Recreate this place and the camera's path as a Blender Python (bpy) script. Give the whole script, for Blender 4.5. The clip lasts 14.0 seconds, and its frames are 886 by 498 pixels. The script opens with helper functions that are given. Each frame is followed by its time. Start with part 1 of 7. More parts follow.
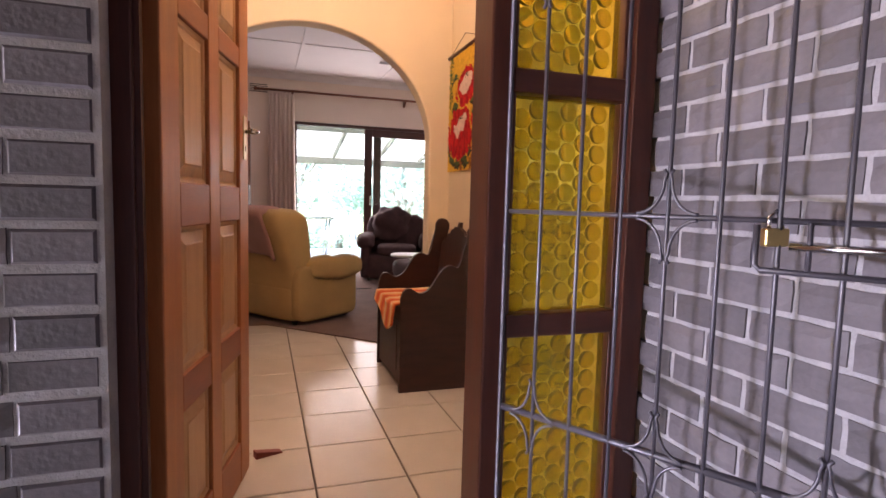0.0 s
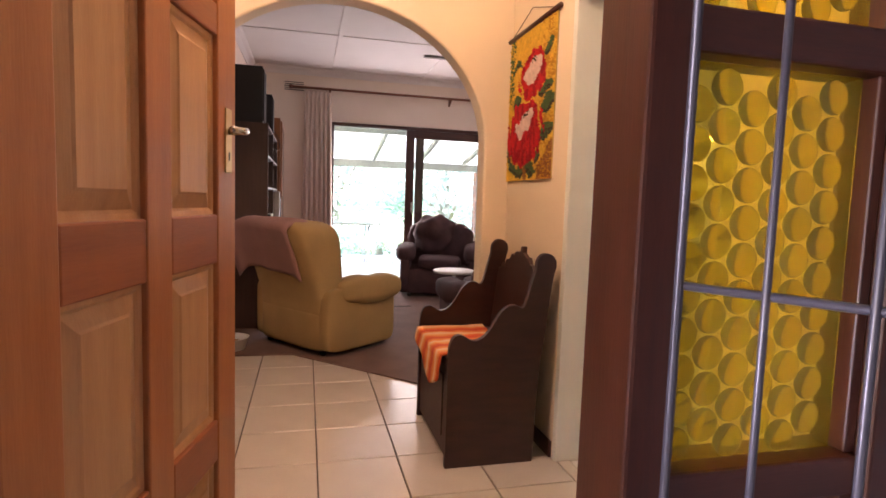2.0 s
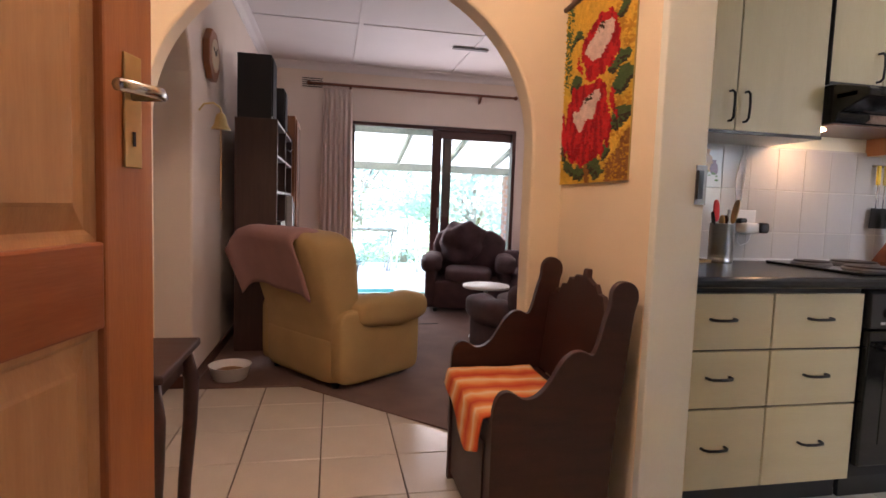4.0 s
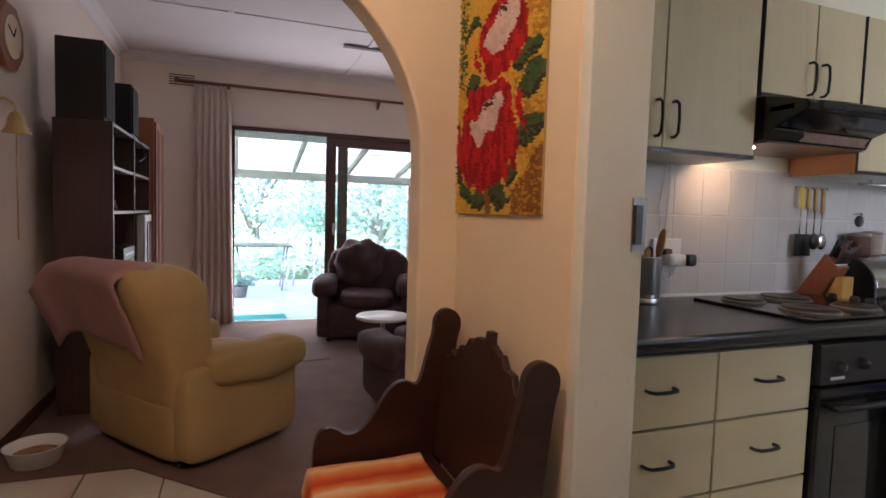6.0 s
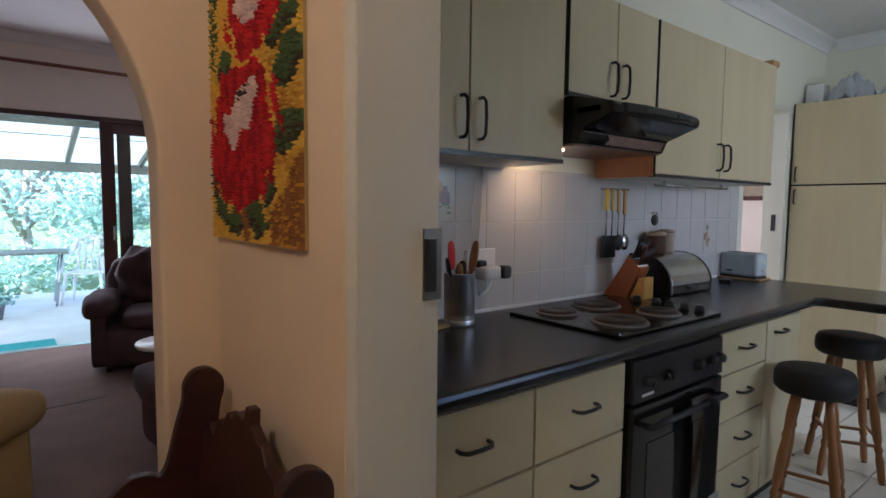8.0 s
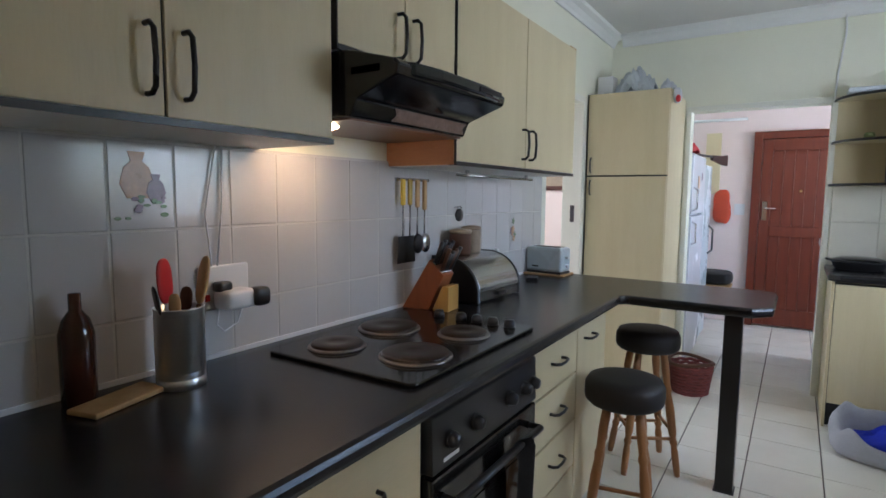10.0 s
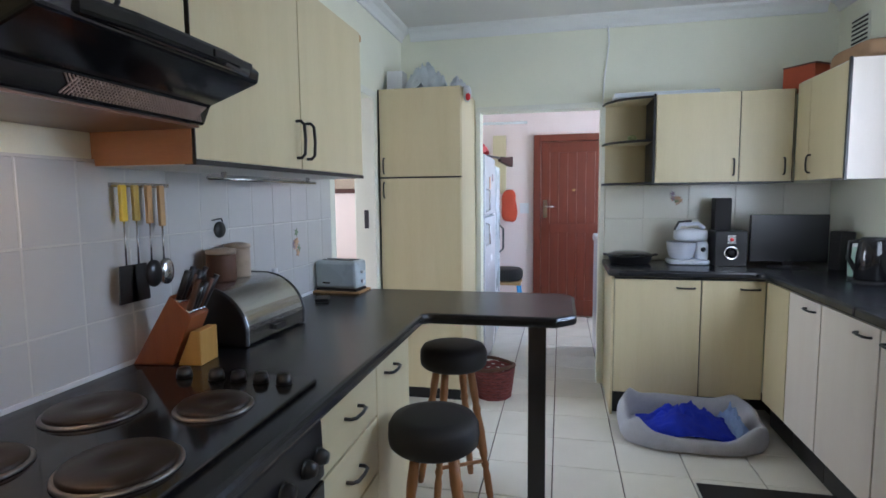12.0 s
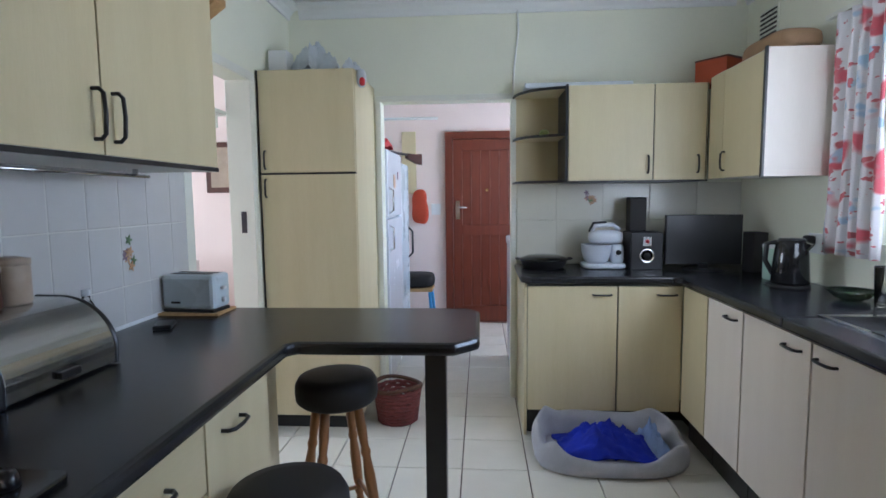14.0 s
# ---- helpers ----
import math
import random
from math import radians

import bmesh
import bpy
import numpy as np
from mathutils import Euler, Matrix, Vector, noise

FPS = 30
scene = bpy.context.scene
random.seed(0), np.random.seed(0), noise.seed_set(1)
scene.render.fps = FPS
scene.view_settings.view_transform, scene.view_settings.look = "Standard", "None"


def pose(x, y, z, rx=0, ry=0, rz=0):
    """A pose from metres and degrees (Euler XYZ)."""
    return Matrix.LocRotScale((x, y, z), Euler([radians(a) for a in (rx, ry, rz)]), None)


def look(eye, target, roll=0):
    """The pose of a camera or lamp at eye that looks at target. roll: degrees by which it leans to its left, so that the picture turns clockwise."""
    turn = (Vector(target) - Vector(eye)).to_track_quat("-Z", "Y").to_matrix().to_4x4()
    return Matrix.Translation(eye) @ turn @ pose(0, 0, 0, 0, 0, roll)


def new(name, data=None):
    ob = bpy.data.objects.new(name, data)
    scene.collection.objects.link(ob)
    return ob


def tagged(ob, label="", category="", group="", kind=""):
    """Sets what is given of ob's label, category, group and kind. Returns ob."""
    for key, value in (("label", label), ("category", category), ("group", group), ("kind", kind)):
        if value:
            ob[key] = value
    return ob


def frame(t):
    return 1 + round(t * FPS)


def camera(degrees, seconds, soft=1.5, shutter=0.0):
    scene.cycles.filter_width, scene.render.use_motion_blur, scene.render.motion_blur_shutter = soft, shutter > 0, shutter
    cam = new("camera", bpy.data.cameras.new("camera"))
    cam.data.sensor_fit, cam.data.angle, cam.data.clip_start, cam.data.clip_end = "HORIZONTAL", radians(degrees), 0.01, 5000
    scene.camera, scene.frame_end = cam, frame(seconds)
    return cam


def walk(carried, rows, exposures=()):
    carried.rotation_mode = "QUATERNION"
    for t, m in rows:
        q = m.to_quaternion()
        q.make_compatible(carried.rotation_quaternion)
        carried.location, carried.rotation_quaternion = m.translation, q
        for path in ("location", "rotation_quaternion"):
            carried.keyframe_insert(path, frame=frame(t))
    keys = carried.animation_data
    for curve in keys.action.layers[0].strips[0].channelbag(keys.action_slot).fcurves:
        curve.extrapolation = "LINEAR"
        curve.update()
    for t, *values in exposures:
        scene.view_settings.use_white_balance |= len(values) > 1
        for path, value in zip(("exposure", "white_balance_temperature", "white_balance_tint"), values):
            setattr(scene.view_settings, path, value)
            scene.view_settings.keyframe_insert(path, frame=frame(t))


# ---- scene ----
cam = camera(78.3, 14.0, soft=1.6)
PATH = [
    (0, (1.074, 1.0, 1.056), (1.704, 2.89, 0.885), 1.5),
    (0.5, (1.118, 1.178, 1.069), (1.704, 3.083, 0.897), 1.7),
    (1, (1.154, 1.358, 1.098), (1.71, 3.272, 0.926), 1.9),
    (1.5, (1.176, 1.499, 1.108), (1.706, 3.42, 0.938), 1.9),
    (2, (1.202, 1.679, 1.136), (1.69, 3.612, 0.965), 1.9),
    (2.5, (1.235, 1.854, 1.142), (1.675, 3.797, 0.971), 2.1),
    (3, (1.259, 1.984, 1.128), (1.662, 3.936, 0.965), 2.0),
    (3.2, (1.265, 2.053, 1.129), (1.658, 4.008, 0.968), 2.0),
    (5.3, (1.447, 2.629, 1.191), (1.977, 4.553, 1.048), 1.8),
    (5.5, (1.492, 2.707, 1.19), (2.077, 4.615, 1.061), 2.1),
    (6, (1.566, 2.796, 1.255), (2.276, 4.662, 1.13), 1.7),
    (6.5, (1.631, 2.834, 1.275), (2.469, 4.644, 1.137), 1.5),
    (7, (1.712, 2.902, 1.301), (2.679, 4.646, 1.145), 1.2),
    (7.5, (1.79, 3.005, 1.331), (2.897, 4.664, 1.174), 1.0),
    (8, (1.87, 3.063, 1.346), (3.101, 4.632, 1.189), 0.6),
    (8.2, (1.906, 3.082, 1.35), (3.186, 4.61, 1.186), 0.5),
    (10.3, (2.46, 3.374, 1.382), (4.199, 4.343, 1.188), 0.3),
    (10.5, (2.508, 3.397, 1.386), (4.292, 4.282, 1.194), 0.1),
    (11, (2.589, 3.451, 1.384), (4.457, 4.139, 1.192), -0.1),
    (11.5, (2.672, 3.461, 1.384), (4.589, 3.999, 1.192), -0.4),
    (12, (2.8, 3.451, 1.394), (4.745, 3.872, 1.202), -0.6),
    (12.5, (2.936, 3.428, 1.4), (4.898, 3.762, 1.205), -0.7),
    (13, (3.038, 3.412, 1.392), (5.01, 3.681, 1.197), -0.7),
    (13.5, (3.13, 3.394, 1.379), (5.111, 3.596, 1.188), -0.6),
    (14, (3.237, 3.382, 1.378), (5.223, 3.519, 1.189), -0.6),
]
walk(cam, [(t, look(eye, target, roll)) for t, eye, target, roll in PATH],
     [(0, 3.4, 6800, 28), (1.5, 3.6, 6950, 29), (2.5, 3.45, 6780, 27), (3.2, 3.4, 6600, 26), (5.5, 3.0, 6000, 21), (6.5, 2.78, 5880, 18), (8.0, 2.32, 5480, 15), (10.3, 2.85, 5450, 12), (11.0, 2.92, 5350, 12), (14, 2.78, 5300, 12)])

# ---- light ----
world = bpy.data.worlds.new("sky")
scene.world = world
world.use_nodes = True
wn = world.node_tree
sky = wn.nodes.new("ShaderNodeTexSky")
sky.sky_type = "NISHITA"
sky.sun_disc = False
sky.sun_elevation = radians(52)
sky.sun_rotation = radians(235)
wn.links.new(sky.outputs[0], wn.nodes["Background"].inputs[0])
wn.nodes["Background"].inputs[1].default_value = 0.15

sun_data = bpy.data.lights.new("sun", "SUN")
sun_data.energy = 5.0
sun_data.angle = radians(0.6)
sun_data.color = (1.0, 0.95, 0.87)
sun = new("sun", sun_data)
# sky's sun_rotation turns clockwise from +y
SUN_DIR = Vector((math.sin(radians(235)) * math.cos(radians(52)), math.cos(radians(235)) * math.cos(radians(52)), math.sin(radians(52))))
sun.matrix_world = look(SUN_DIR * 40, (0, 0, 0))


def area_lamp(name, eye, target, w, h, watts, color):
    """An area lamp: the sky's light in an opening, or added fill."""
    d = bpy.data.lights.new(name, "AREA")
    d.shape = "RECTANGLE"
    d.size, d.size_y = w, h
    d.energy = watts
    d.color = color
    ob = new(name, d)
    ob.matrix_world = look(eye, target)
    return ob


area_lamp("slider_daylight", (2.55, 9.10, 1.1), (2.55, 5, 0.9), 1.9, 2.0, 4.8, (1.0, 0.92, 0.88))
area_lamp("kitchen_window_daylight", (4.95, 1.705, 1.65), (6.3, 3.4, 1.85), 1.2, 0.9, 3.2, (0.96, 0.97, 0.96))
# Added fill, low on the porch in no opening, brightens the brick wall
area_lamp("porch_fill", (-2.6, 2.06, -0.02), (2.1, 1.75, 0.0), 0.25, 0.25, 36, (0.74, 0.79, 1.0))
area_lamp("scullery_daylight", (8.0, 2.02, 1.7), (8.0, 4, 1.2), 1.0, 0.8, 3.4, (0.95, 0.97, 1.0))
# Its window is unseen; aimed through the doorway to brighten the sink doors
area_lamp("back_room_daylight", (5.85, 7.59, 1.5), (5.75, 2.2, 0.7), 1.5, 1.3, 8, (1.0, 0.95, 0.92))

# hall ceiling lamp, out of view; inferred from warm light and a door highlight
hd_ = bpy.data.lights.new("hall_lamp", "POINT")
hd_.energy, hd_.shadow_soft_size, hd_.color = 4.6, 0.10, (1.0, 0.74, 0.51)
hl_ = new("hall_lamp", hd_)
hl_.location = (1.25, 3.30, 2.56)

# ---- mesh helpers ----
def part(name, bm, material, parent=None, label="", smooth=False, bevel=0.0):
    """Links a bmesh as one mesh object, under parent if given."""
    bmesh.ops.recalc_face_normals(bm, faces=bm.faces)
    me = bpy.data.meshes.new(name)
    bm.to_mesh(me)
    bm.free()
    me.materials.append(material)
    if smooth:
        for p in me.polygons:
            p.use_smooth = True
    ob = new(name, me)
    if bevel:
        b = ob.modifiers.new("edge", "BEVEL")
        b.width, b.segments, b.limit_method, b.angle_limit = bevel, 2, "ANGLE", radians(40)
        b.harden_normals = False
    if parent is not None:
        ob.parent = parent
    if label:
        ob["label"] = label
    return ob


def thing(name, label, category, at=(0, 0, 0), turn=0, group="", kind=""):
    """An Empty at a thing's base, to carry its parts."""
    ob = new(name)
    ob.empty_display_size = 0.1
    ob.matrix_world = pose(*at, 0, 0, turn)
    return tagged(ob, label, category, group, kind)


def structure(name, bm, material, label="", category="", bevel=0.0):
    return tagged(part(name, bm, material, bevel=bevel), label, category, "", "structure")


def box(x0, x1, y0, y1, z0, z1, bm=None):
    bm = bm or bmesh.new()
    v = [bm.verts.new((x, y, z)) for z in (z0, z1) for x, y in ((x0, y0), (x1, y0), (x1, y1), (x0, y1))]
    for q in ((3, 2, 1, 0), (4, 5, 6, 7), (0, 1, 5, 4), (1, 2, 6, 5), (2, 3, 7, 6), (3, 0, 4, 7)):
        bm.faces.new([v[i] for i in q])
    return bm


def prism(points, axis, a0, a1, bm=None):
    """A flat outline pushed along an axis. points: (u, v) in the other two axes, in xyz order."""
    bm = bm or bmesh.new()

    def put(u, v, a):
        return {"x": (a, u, v), "y": (u, a, v), "z": (u, v, a)}[axis]
    low = [bm.verts.new(put(u, v, a0)) for u, v in points]
    high = [bm.verts.new(put(u, v, a1)) for u, v in points]
    n = len(points)
    bm.faces.new(low)
    bm.faces.new(high)
    for i in range(n):
        bm.faces.new((low[i], low[(i + 1) % n], high[(i + 1) % n], high[i]))
    return bm


def tube(path, r, n=10, bm=None, r1=None, closed=False):
    """A round bar along a list of points; r to r1 along it."""
    bm = bm or bmesh.new()
    pts = [Vector(p) for p in path]
    rings = []
    up = None
    for i, p in enumerate(pts):
        if closed:
            d = pts[(i + 1) % len(pts)] - pts[i - 1]
        else:
            d = pts[min(i + 1, len(pts) - 1)] - pts[max(i - 1, 0)]
        d.normalize()
        if up is None:
            up = d.orthogonal().normalized()
        up = (up - d * up.dot(d))
        up = up.normalized() if up.length > 1e-6 else d.orthogonal().normalized()
        side = d.cross(up)
        k = i / max(1, len(pts) - 1)
        rad = r if r1 is None else r + (r1 - r) * k
        rings.append([bm.verts.new(p + (up * math.cos(2 * math.pi * j / n) + side * math.sin(2 * math.pi * j / n)) * rad) for j in range(n)])
    m = len(rings)
    for i in range(m if closed else m - 1):
        a, b = rings[i], rings[(i + 1) % m]
        for j in range(n):
            bm.faces.new((a[j], a[(j + 1) % n], b[(j + 1) % n], b[j]))
    if not closed:
        bm.faces.new(rings[0])
        bm.faces.new(rings[-1])
    return bm


def lathe(profile, n=24, at=(0, 0, 0), bm=None, axis="z"):
    """A turned shape. profile: (radius, height) from bottom to top."""
    bm = bm or bmesh.new()
    rings = []

    def put(x, y, z):
        q = {"z": (x, y, z), "x": (z, x, y), "y": (x, z, y)}[axis]
        return (q[0] + at[0], q[1] + at[1], q[2] + at[2])
    for r, h in profile:
        if r < 1e-5:
            rings.append([bm.verts.new(put(0, 0, h))])
        else:
            rings.append([bm.verts.new(put(r * math.cos(2 * math.pi * j / n), r * math.sin(2 * math.pi * j / n), h)) for j in range(n)])
    for a, b in zip(rings, rings[1:]):
        for j in range(n):
            k = (j + 1) % n
            if len(a) == 1 and len(b) == 1:
                continue
            if len(a) == 1:
                bm.faces.new((a[0], b[k], b[j]))
            elif len(b) == 1:
                bm.faces.new((a[j], a[k], b[0]))
            else:
                bm.faces.new((a[j], a[k], b[k], b[j]))
    if len(rings[0]) > 1:
        bm.faces.new(rings[0])
    if len(rings[-1]) > 1:
        bm.faces.new(rings[-1])
    return bm


def blob(x0, x1, y0, y1, z0, z1, p=3.0, n=20, m=12, lump=0.0, seed=0, bm=None):
    """A cushion-like rounded block: a superellipsoid in a box, with soft lumps."""
    bm = bm or bmesh.new()
    c = Vector(((x0 + x1) / 2, (y0 + y1) / 2, (z0 + z1) / 2))
    h = Vector(((x1 - x0) / 2, (y1 - y0) / 2, (z1 - z0) / 2))

    def sp(w):
        return math.copysign(abs(w) ** (2 / p), w)
    rows = []
    for i in range(m + 1):
        a = -math.pi / 2 + math.pi * i / m
        ring = []
        for j in range(n if 0 < i < m else 1):
            b = 2 * math.pi * j / n
            q = Vector((sp(math.cos(a)) * sp(math.cos(b)), sp(math.cos(a)) * sp(math.sin(b)), sp(math.sin(a))))
            q = Vector((q.x * h.x, q.y * h.y, q.z * h.z))
            if lump:
                q *= 1 + lump * noise.noise(q * 7 + Vector((seed * 3.1, seed, 0)))
            ring.append(bm.verts.new(c + q))
        rows.append(ring)
    for a, b in zip(rows, rows[1:]):
        for j in range(n):
            k = (j + 1) % n
            if len(a) == 1:
                bm.faces.new((a[0], b[k], b[j]))
            elif len(b) == 1:
                bm.faces.new((a[j], a[k], b[0]))
            else:
                bm.faces.new((a[j], a[k], b[k], b[j]))
    return bm


def arc(cx, cy, rx, ry, a0, a1, n):
    return [(cx + rx * math.cos(radians(a0 + (a1 - a0) * i / n)), cy + ry * math.sin(radians(a0 + (a1 - a0) * i / n))) for i in range(n + 1)]


def moved(bm, m):
    bmesh.ops.transform(bm, matrix=m, verts=bm.verts)
    return bm


# ---- materials ----
def material(name, color, rough=0.6, metal=0.0, vary=0.08, scale=3.0, fine=60.0, bump=0.05, spec=0.5, stretch=(1, 1, 1), random_tone=0.0, second=None, gloss_vary=0.08):
    """A surface with colour variation at two scales, fine relief and uneven gloss."""
    m = bpy.data.materials.new(name)
    m.use_nodes = True
    t = m.node_tree
    b = t.nodes["Principled BSDF"]
    co = t.nodes.new("ShaderNodeTexCoord")
    mp = t.nodes.new("ShaderNodeMapping")
    mp.inputs["Scale"].default_value = stretch
    t.links.new(co.outputs["Object"], mp.inputs[0])
    big = t.nodes.new("ShaderNodeTexNoise")
    big.inputs["Scale"].default_value = scale
    big.inputs["Detail"].default_value = 4
    small = t.nodes.new("ShaderNodeTexNoise")
    small.inputs["Scale"].default_value = fine
    small.inputs["Detail"].default_value = 3
    for nd in (big, small):
        t.links.new(mp.outputs[0], nd.inputs["Vector"])
    add = t.nodes.new("ShaderNodeMath")
    add.operation = "MULTIPLY_ADD"
    add.inputs[1].default_value = 0.4
    t.links.new(small.outputs[0], add.inputs[0])
    t.links.new(big.outputs[0], add.inputs[2])
    ramp = t.nodes.new("ShaderNodeMapRange")
    ramp.inputs[1].default_value, ramp.inputs[2].default_value = 0.35, 1.05
    t.links.new(add.outputs[0], ramp.inputs[0])
    mix = t.nodes.new("ShaderNodeMix")
    mix.data_type = "RGBA"
    lo = second or [c * (1 - vary) for c in color]
    hi = color if second else [min(1, c * (1 + vary)) for c in color]
    mix.inputs[6].default_value = (*lo, 1)
    mix.inputs[7].default_value = (*hi, 1)
    t.links.new(ramp.outputs[0], mix.inputs[0])
    out = mix.outputs[2]
    if random_tone:
        info = t.nodes.new("ShaderNodeObjectInfo")
        mr = t.nodes.new("ShaderNodeMapRange")
        mr.inputs[3].default_value, mr.inputs[4].default_value = 1 - random_tone, 1 + random_tone
        t.links.new(info.outputs["Random"], mr.inputs[0])
        hs = t.nodes.new("ShaderNodeHueSaturation")
        t.links.new(mr.outputs[0], hs.inputs["Value"])
        t.links.new(out, hs.inputs["Color"])
        out = hs.outputs[0]
    t.links.new(out, b.inputs["Base Color"])
    gl = t.nodes.new("ShaderNodeMapRange")
    gl.inputs[3].default_value, gl.inputs[4].default_value = max(0.02, rough - gloss_vary), min(1, rough + gloss_vary)
    t.links.new(big.outputs[0], gl.inputs[0])
    t.links.new(gl.outputs[0], b.inputs["Roughness"])
    b.inputs["Metallic"].default_value = metal
    b.inputs["Specular IOR Level"].default_value = spec
    if bump:
        bp = t.nodes.new("ShaderNodeBump")
        bp.inputs["Strength"].default_value = bump
        bp.inputs["Distance"].default_value = 0.01
        t.links.new(add.outputs[0], bp.inputs["Height"])
        t.links.new(bp.outputs[0], b.inputs["Normal"])
    return m


def wood(name, dark, light, rough=0.45, grain=(14, 14, 1.2), scale=2.2):
    """Timber with long grain along z (or as grain says)."""
    m = material(name, light, rough, 0, second=dark, scale=scale, fine=22, bump=0.08, stretch=grain)
    return m


def glass(name, color=(1, 1, 1), rough=0.0):
    m = bpy.data.materials.new(name)
    m.use_nodes = True
    b = m.node_tree.nodes["Principled BSDF"]
    b.inputs["Base Color"].default_value = (*color, 1)
    b.inputs["Transmission Weight"].default_value = 1
    b.inputs["Roughness"].default_value = rough
    b.inputs["IOR"].default_value = 1.45
    return m


def glow(name, color, strength):
    m = bpy.data.materials.new(name)
    m.use_nodes = True
    b = m.node_tree.nodes["Principled BSDF"]
    b.inputs["Base Color"].default_value = (*color, 1)
    b.inputs["Emission Color"].default_value = (*color, 1)
    b.inputs["Emission Strength"].default_value = strength
    return m


M_CREAM = material("cream_wall_paint", (0.82, 0.69, 0.50), 0.75, vary=0.04, fine=120, bump=0.05)
M_LIVING = material("living_wall_paint", (0.78, 0.67, 0.59), 0.8, vary=0.04, fine=120, bump=0.05)
M_KWALL = material("kitchen_wall_paint", (0.82, 0.83, 0.69), 0.65, vary=0.04, fine=120, bump=0.05)
M_PINK = material("pink_white_paint", (0.82, 0.70, 0.66), 0.7, vary=0.04, fine=120, bump=0.05)
M_WHITE = material("white_gloss_paint", (0.78, 0.79, 0.70), 0.35, vary=0.04, fine=80, bump=0.04)
M_CEIL = material("ceiling_board", (0.74, 0.70, 0.70), 0.85, vary=0.03, fine=90, bump=0.04)
M_KCEIL = material("kitchen_ceiling_board", (0.72, 0.72, 0.69), 0.85, vary=0.03, fine=90, bump=0.04)
M_TILE = material("floor_tile", (0.63, 0.575, 0.505), 0.24, vary=0.06, scale=6, fine=90, bump=0.02, random_tone=0.03)
M_KTILE = material("kitchen_floor_tile", (0.79, 0.775, 0.69), 0.22, vary=0.05, scale=6, fine=90, bump=0.02, random_tone=0.03)
M_GROUT = material("dark_grout", (0.10, 0.07, 0.055), 0.9, vary=0.2, bump=0.1)
M_WTILE = material("white_wall_tile", (0.56, 0.56, 0.555), 0.14, vary=0.02, scale=8, fine=40, bump=0.02, random_tone=0.02)
M_WGROUT = material("wall_grout", (0.60, 0.60, 0.57), 0.9, vary=0.1)
M_CARPET = material("brown_carpet", (0.160, 0.096, 0.078), 0.97, vary=0.25, scale=5, fine=320, bump=0.5)
M_BRICK = material("grey_clinker_brick", (0.070, 0.061, 0.066), 0.6, vary=0.35, scale=9, fine=70, bump=0.32, random_tone=0.25)
M_MORTAR = material("pale_mortar", (0.23, 0.22, 0.225), 0.95, vary=0.25, scale=14, fine=120, bump=0.6)
M_FRAME = wood("dark_stained_frame_wood", (0.036, 0.008, 0.004), (0.090, 0.023, 0.012), 0.42)
M_FRAMEX = wood("dark_frame_wood_level", (0.036, 0.008, 0.004), (0.090, 0.023, 0.012), 0.42, (1.2, 14, 14))
M_DOOR = wood("oiled_door_wood", (0.34, 0.115, 0.035), (0.50, 0.20, 0.070), 0.42)
M_DOORP = wood("pale_door_panel_wood", (0.44, 0.23, 0.10), (0.60, 0.35, 0.17), 0.40)
M_DOORX = wood("oiled_door_wood_level", (0.26, 0.075, 0.025), (0.40, 0.13, 0.045), 0.42, (1.2, 14, 14))
M_BENCH = wood("black_brown_bench_wood", (0.022, 0.007, 0.005), (0.056, 0.018, 0.013), 0.48, (3, 14, 14))
M_SKIRT = wood("dark_skirting_wood", (0.05, 0.016, 0.010), (0.12, 0.04, 0.025), 0.4, (2, 2, 14))
M_IRON = material("grey_painted_iron", (0.050, 0.046, 0.056), 0.36, 0.2, vary=0.2, fine=90)
M_BRASS = material("worn_brass", (0.62, 0.46, 0.20), 0.32, 1.0, vary=0.15)
M_STEEL = material("brushed_steel", (0.52, 0.52, 0.53), 0.17, 1.0, vary=0.05, stretch=(2, 2, 60))
M_CHROME = material("chrome", (0.80, 0.80, 0.80), 0.12, 1.0, vary=0.03, bump=0)
M_MAPLE = wood("maple_laminate", (0.60, 0.52, 0.31), (0.68, 0.60, 0.385), 0.42, (9, 9, 1.0), 1.4)
M_MAPLEX = wood("maple_laminate_level", (0.60, 0.52, 0.31), (0.68, 0.60, 0.385), 0.42, (1.0, 9, 9), 1.4)
M_CARCASS = material("white_melamine", (0.74, 0.74, 0.70), 0.5, vary=0.03)
M_EDGE = material("black_edging", (0.012, 0.012, 0.013), 0.4, vary=0.1)
M_TOP = material("charcoal_worktop", (0.011, 0.012, 0.016), 0.27, vary=0.06, scale=14, fine=420, bump=0.0, spec=0.5, gloss_vary=0.0)
M_BLACK = material("black_plastic", (0.014, 0.014, 0.016), 0.3, vary=0.15, fine=120, bump=0.02)
M_BLACKM = material("matt_black", (0.012, 0.011, 0.012), 0.65, vary=0.2, fine=120, bump=0.05)
M_ENAMEL = material("black_enamel", (0.010, 0.010, 0.011), 0.09, vary=0.1, bump=0)
M_WPLASTIC = material("white_plastic", (0.76, 0.77, 0.78), 0.32, vary=0.03)
M_GLASS = glass("clear_glass")

# ---- rooms ----
X_TAP, X_KW = 2.29, 2.44          # wall between hall and kitchen
Y_ARCH, Y_LIV, Y_N = 4.575, 4.70, 4.65
X_E, Y_S = 6.897, 1.70
Y_ENTRY, Y_ENTRY_IN = 2.30, 2.42
X_BRICK = 2.135
Y_SLIDE = 9.12
X_LW = 0.48
Z_LC, Z_KC, Z_HC = 2.80, 2.64, 2.80

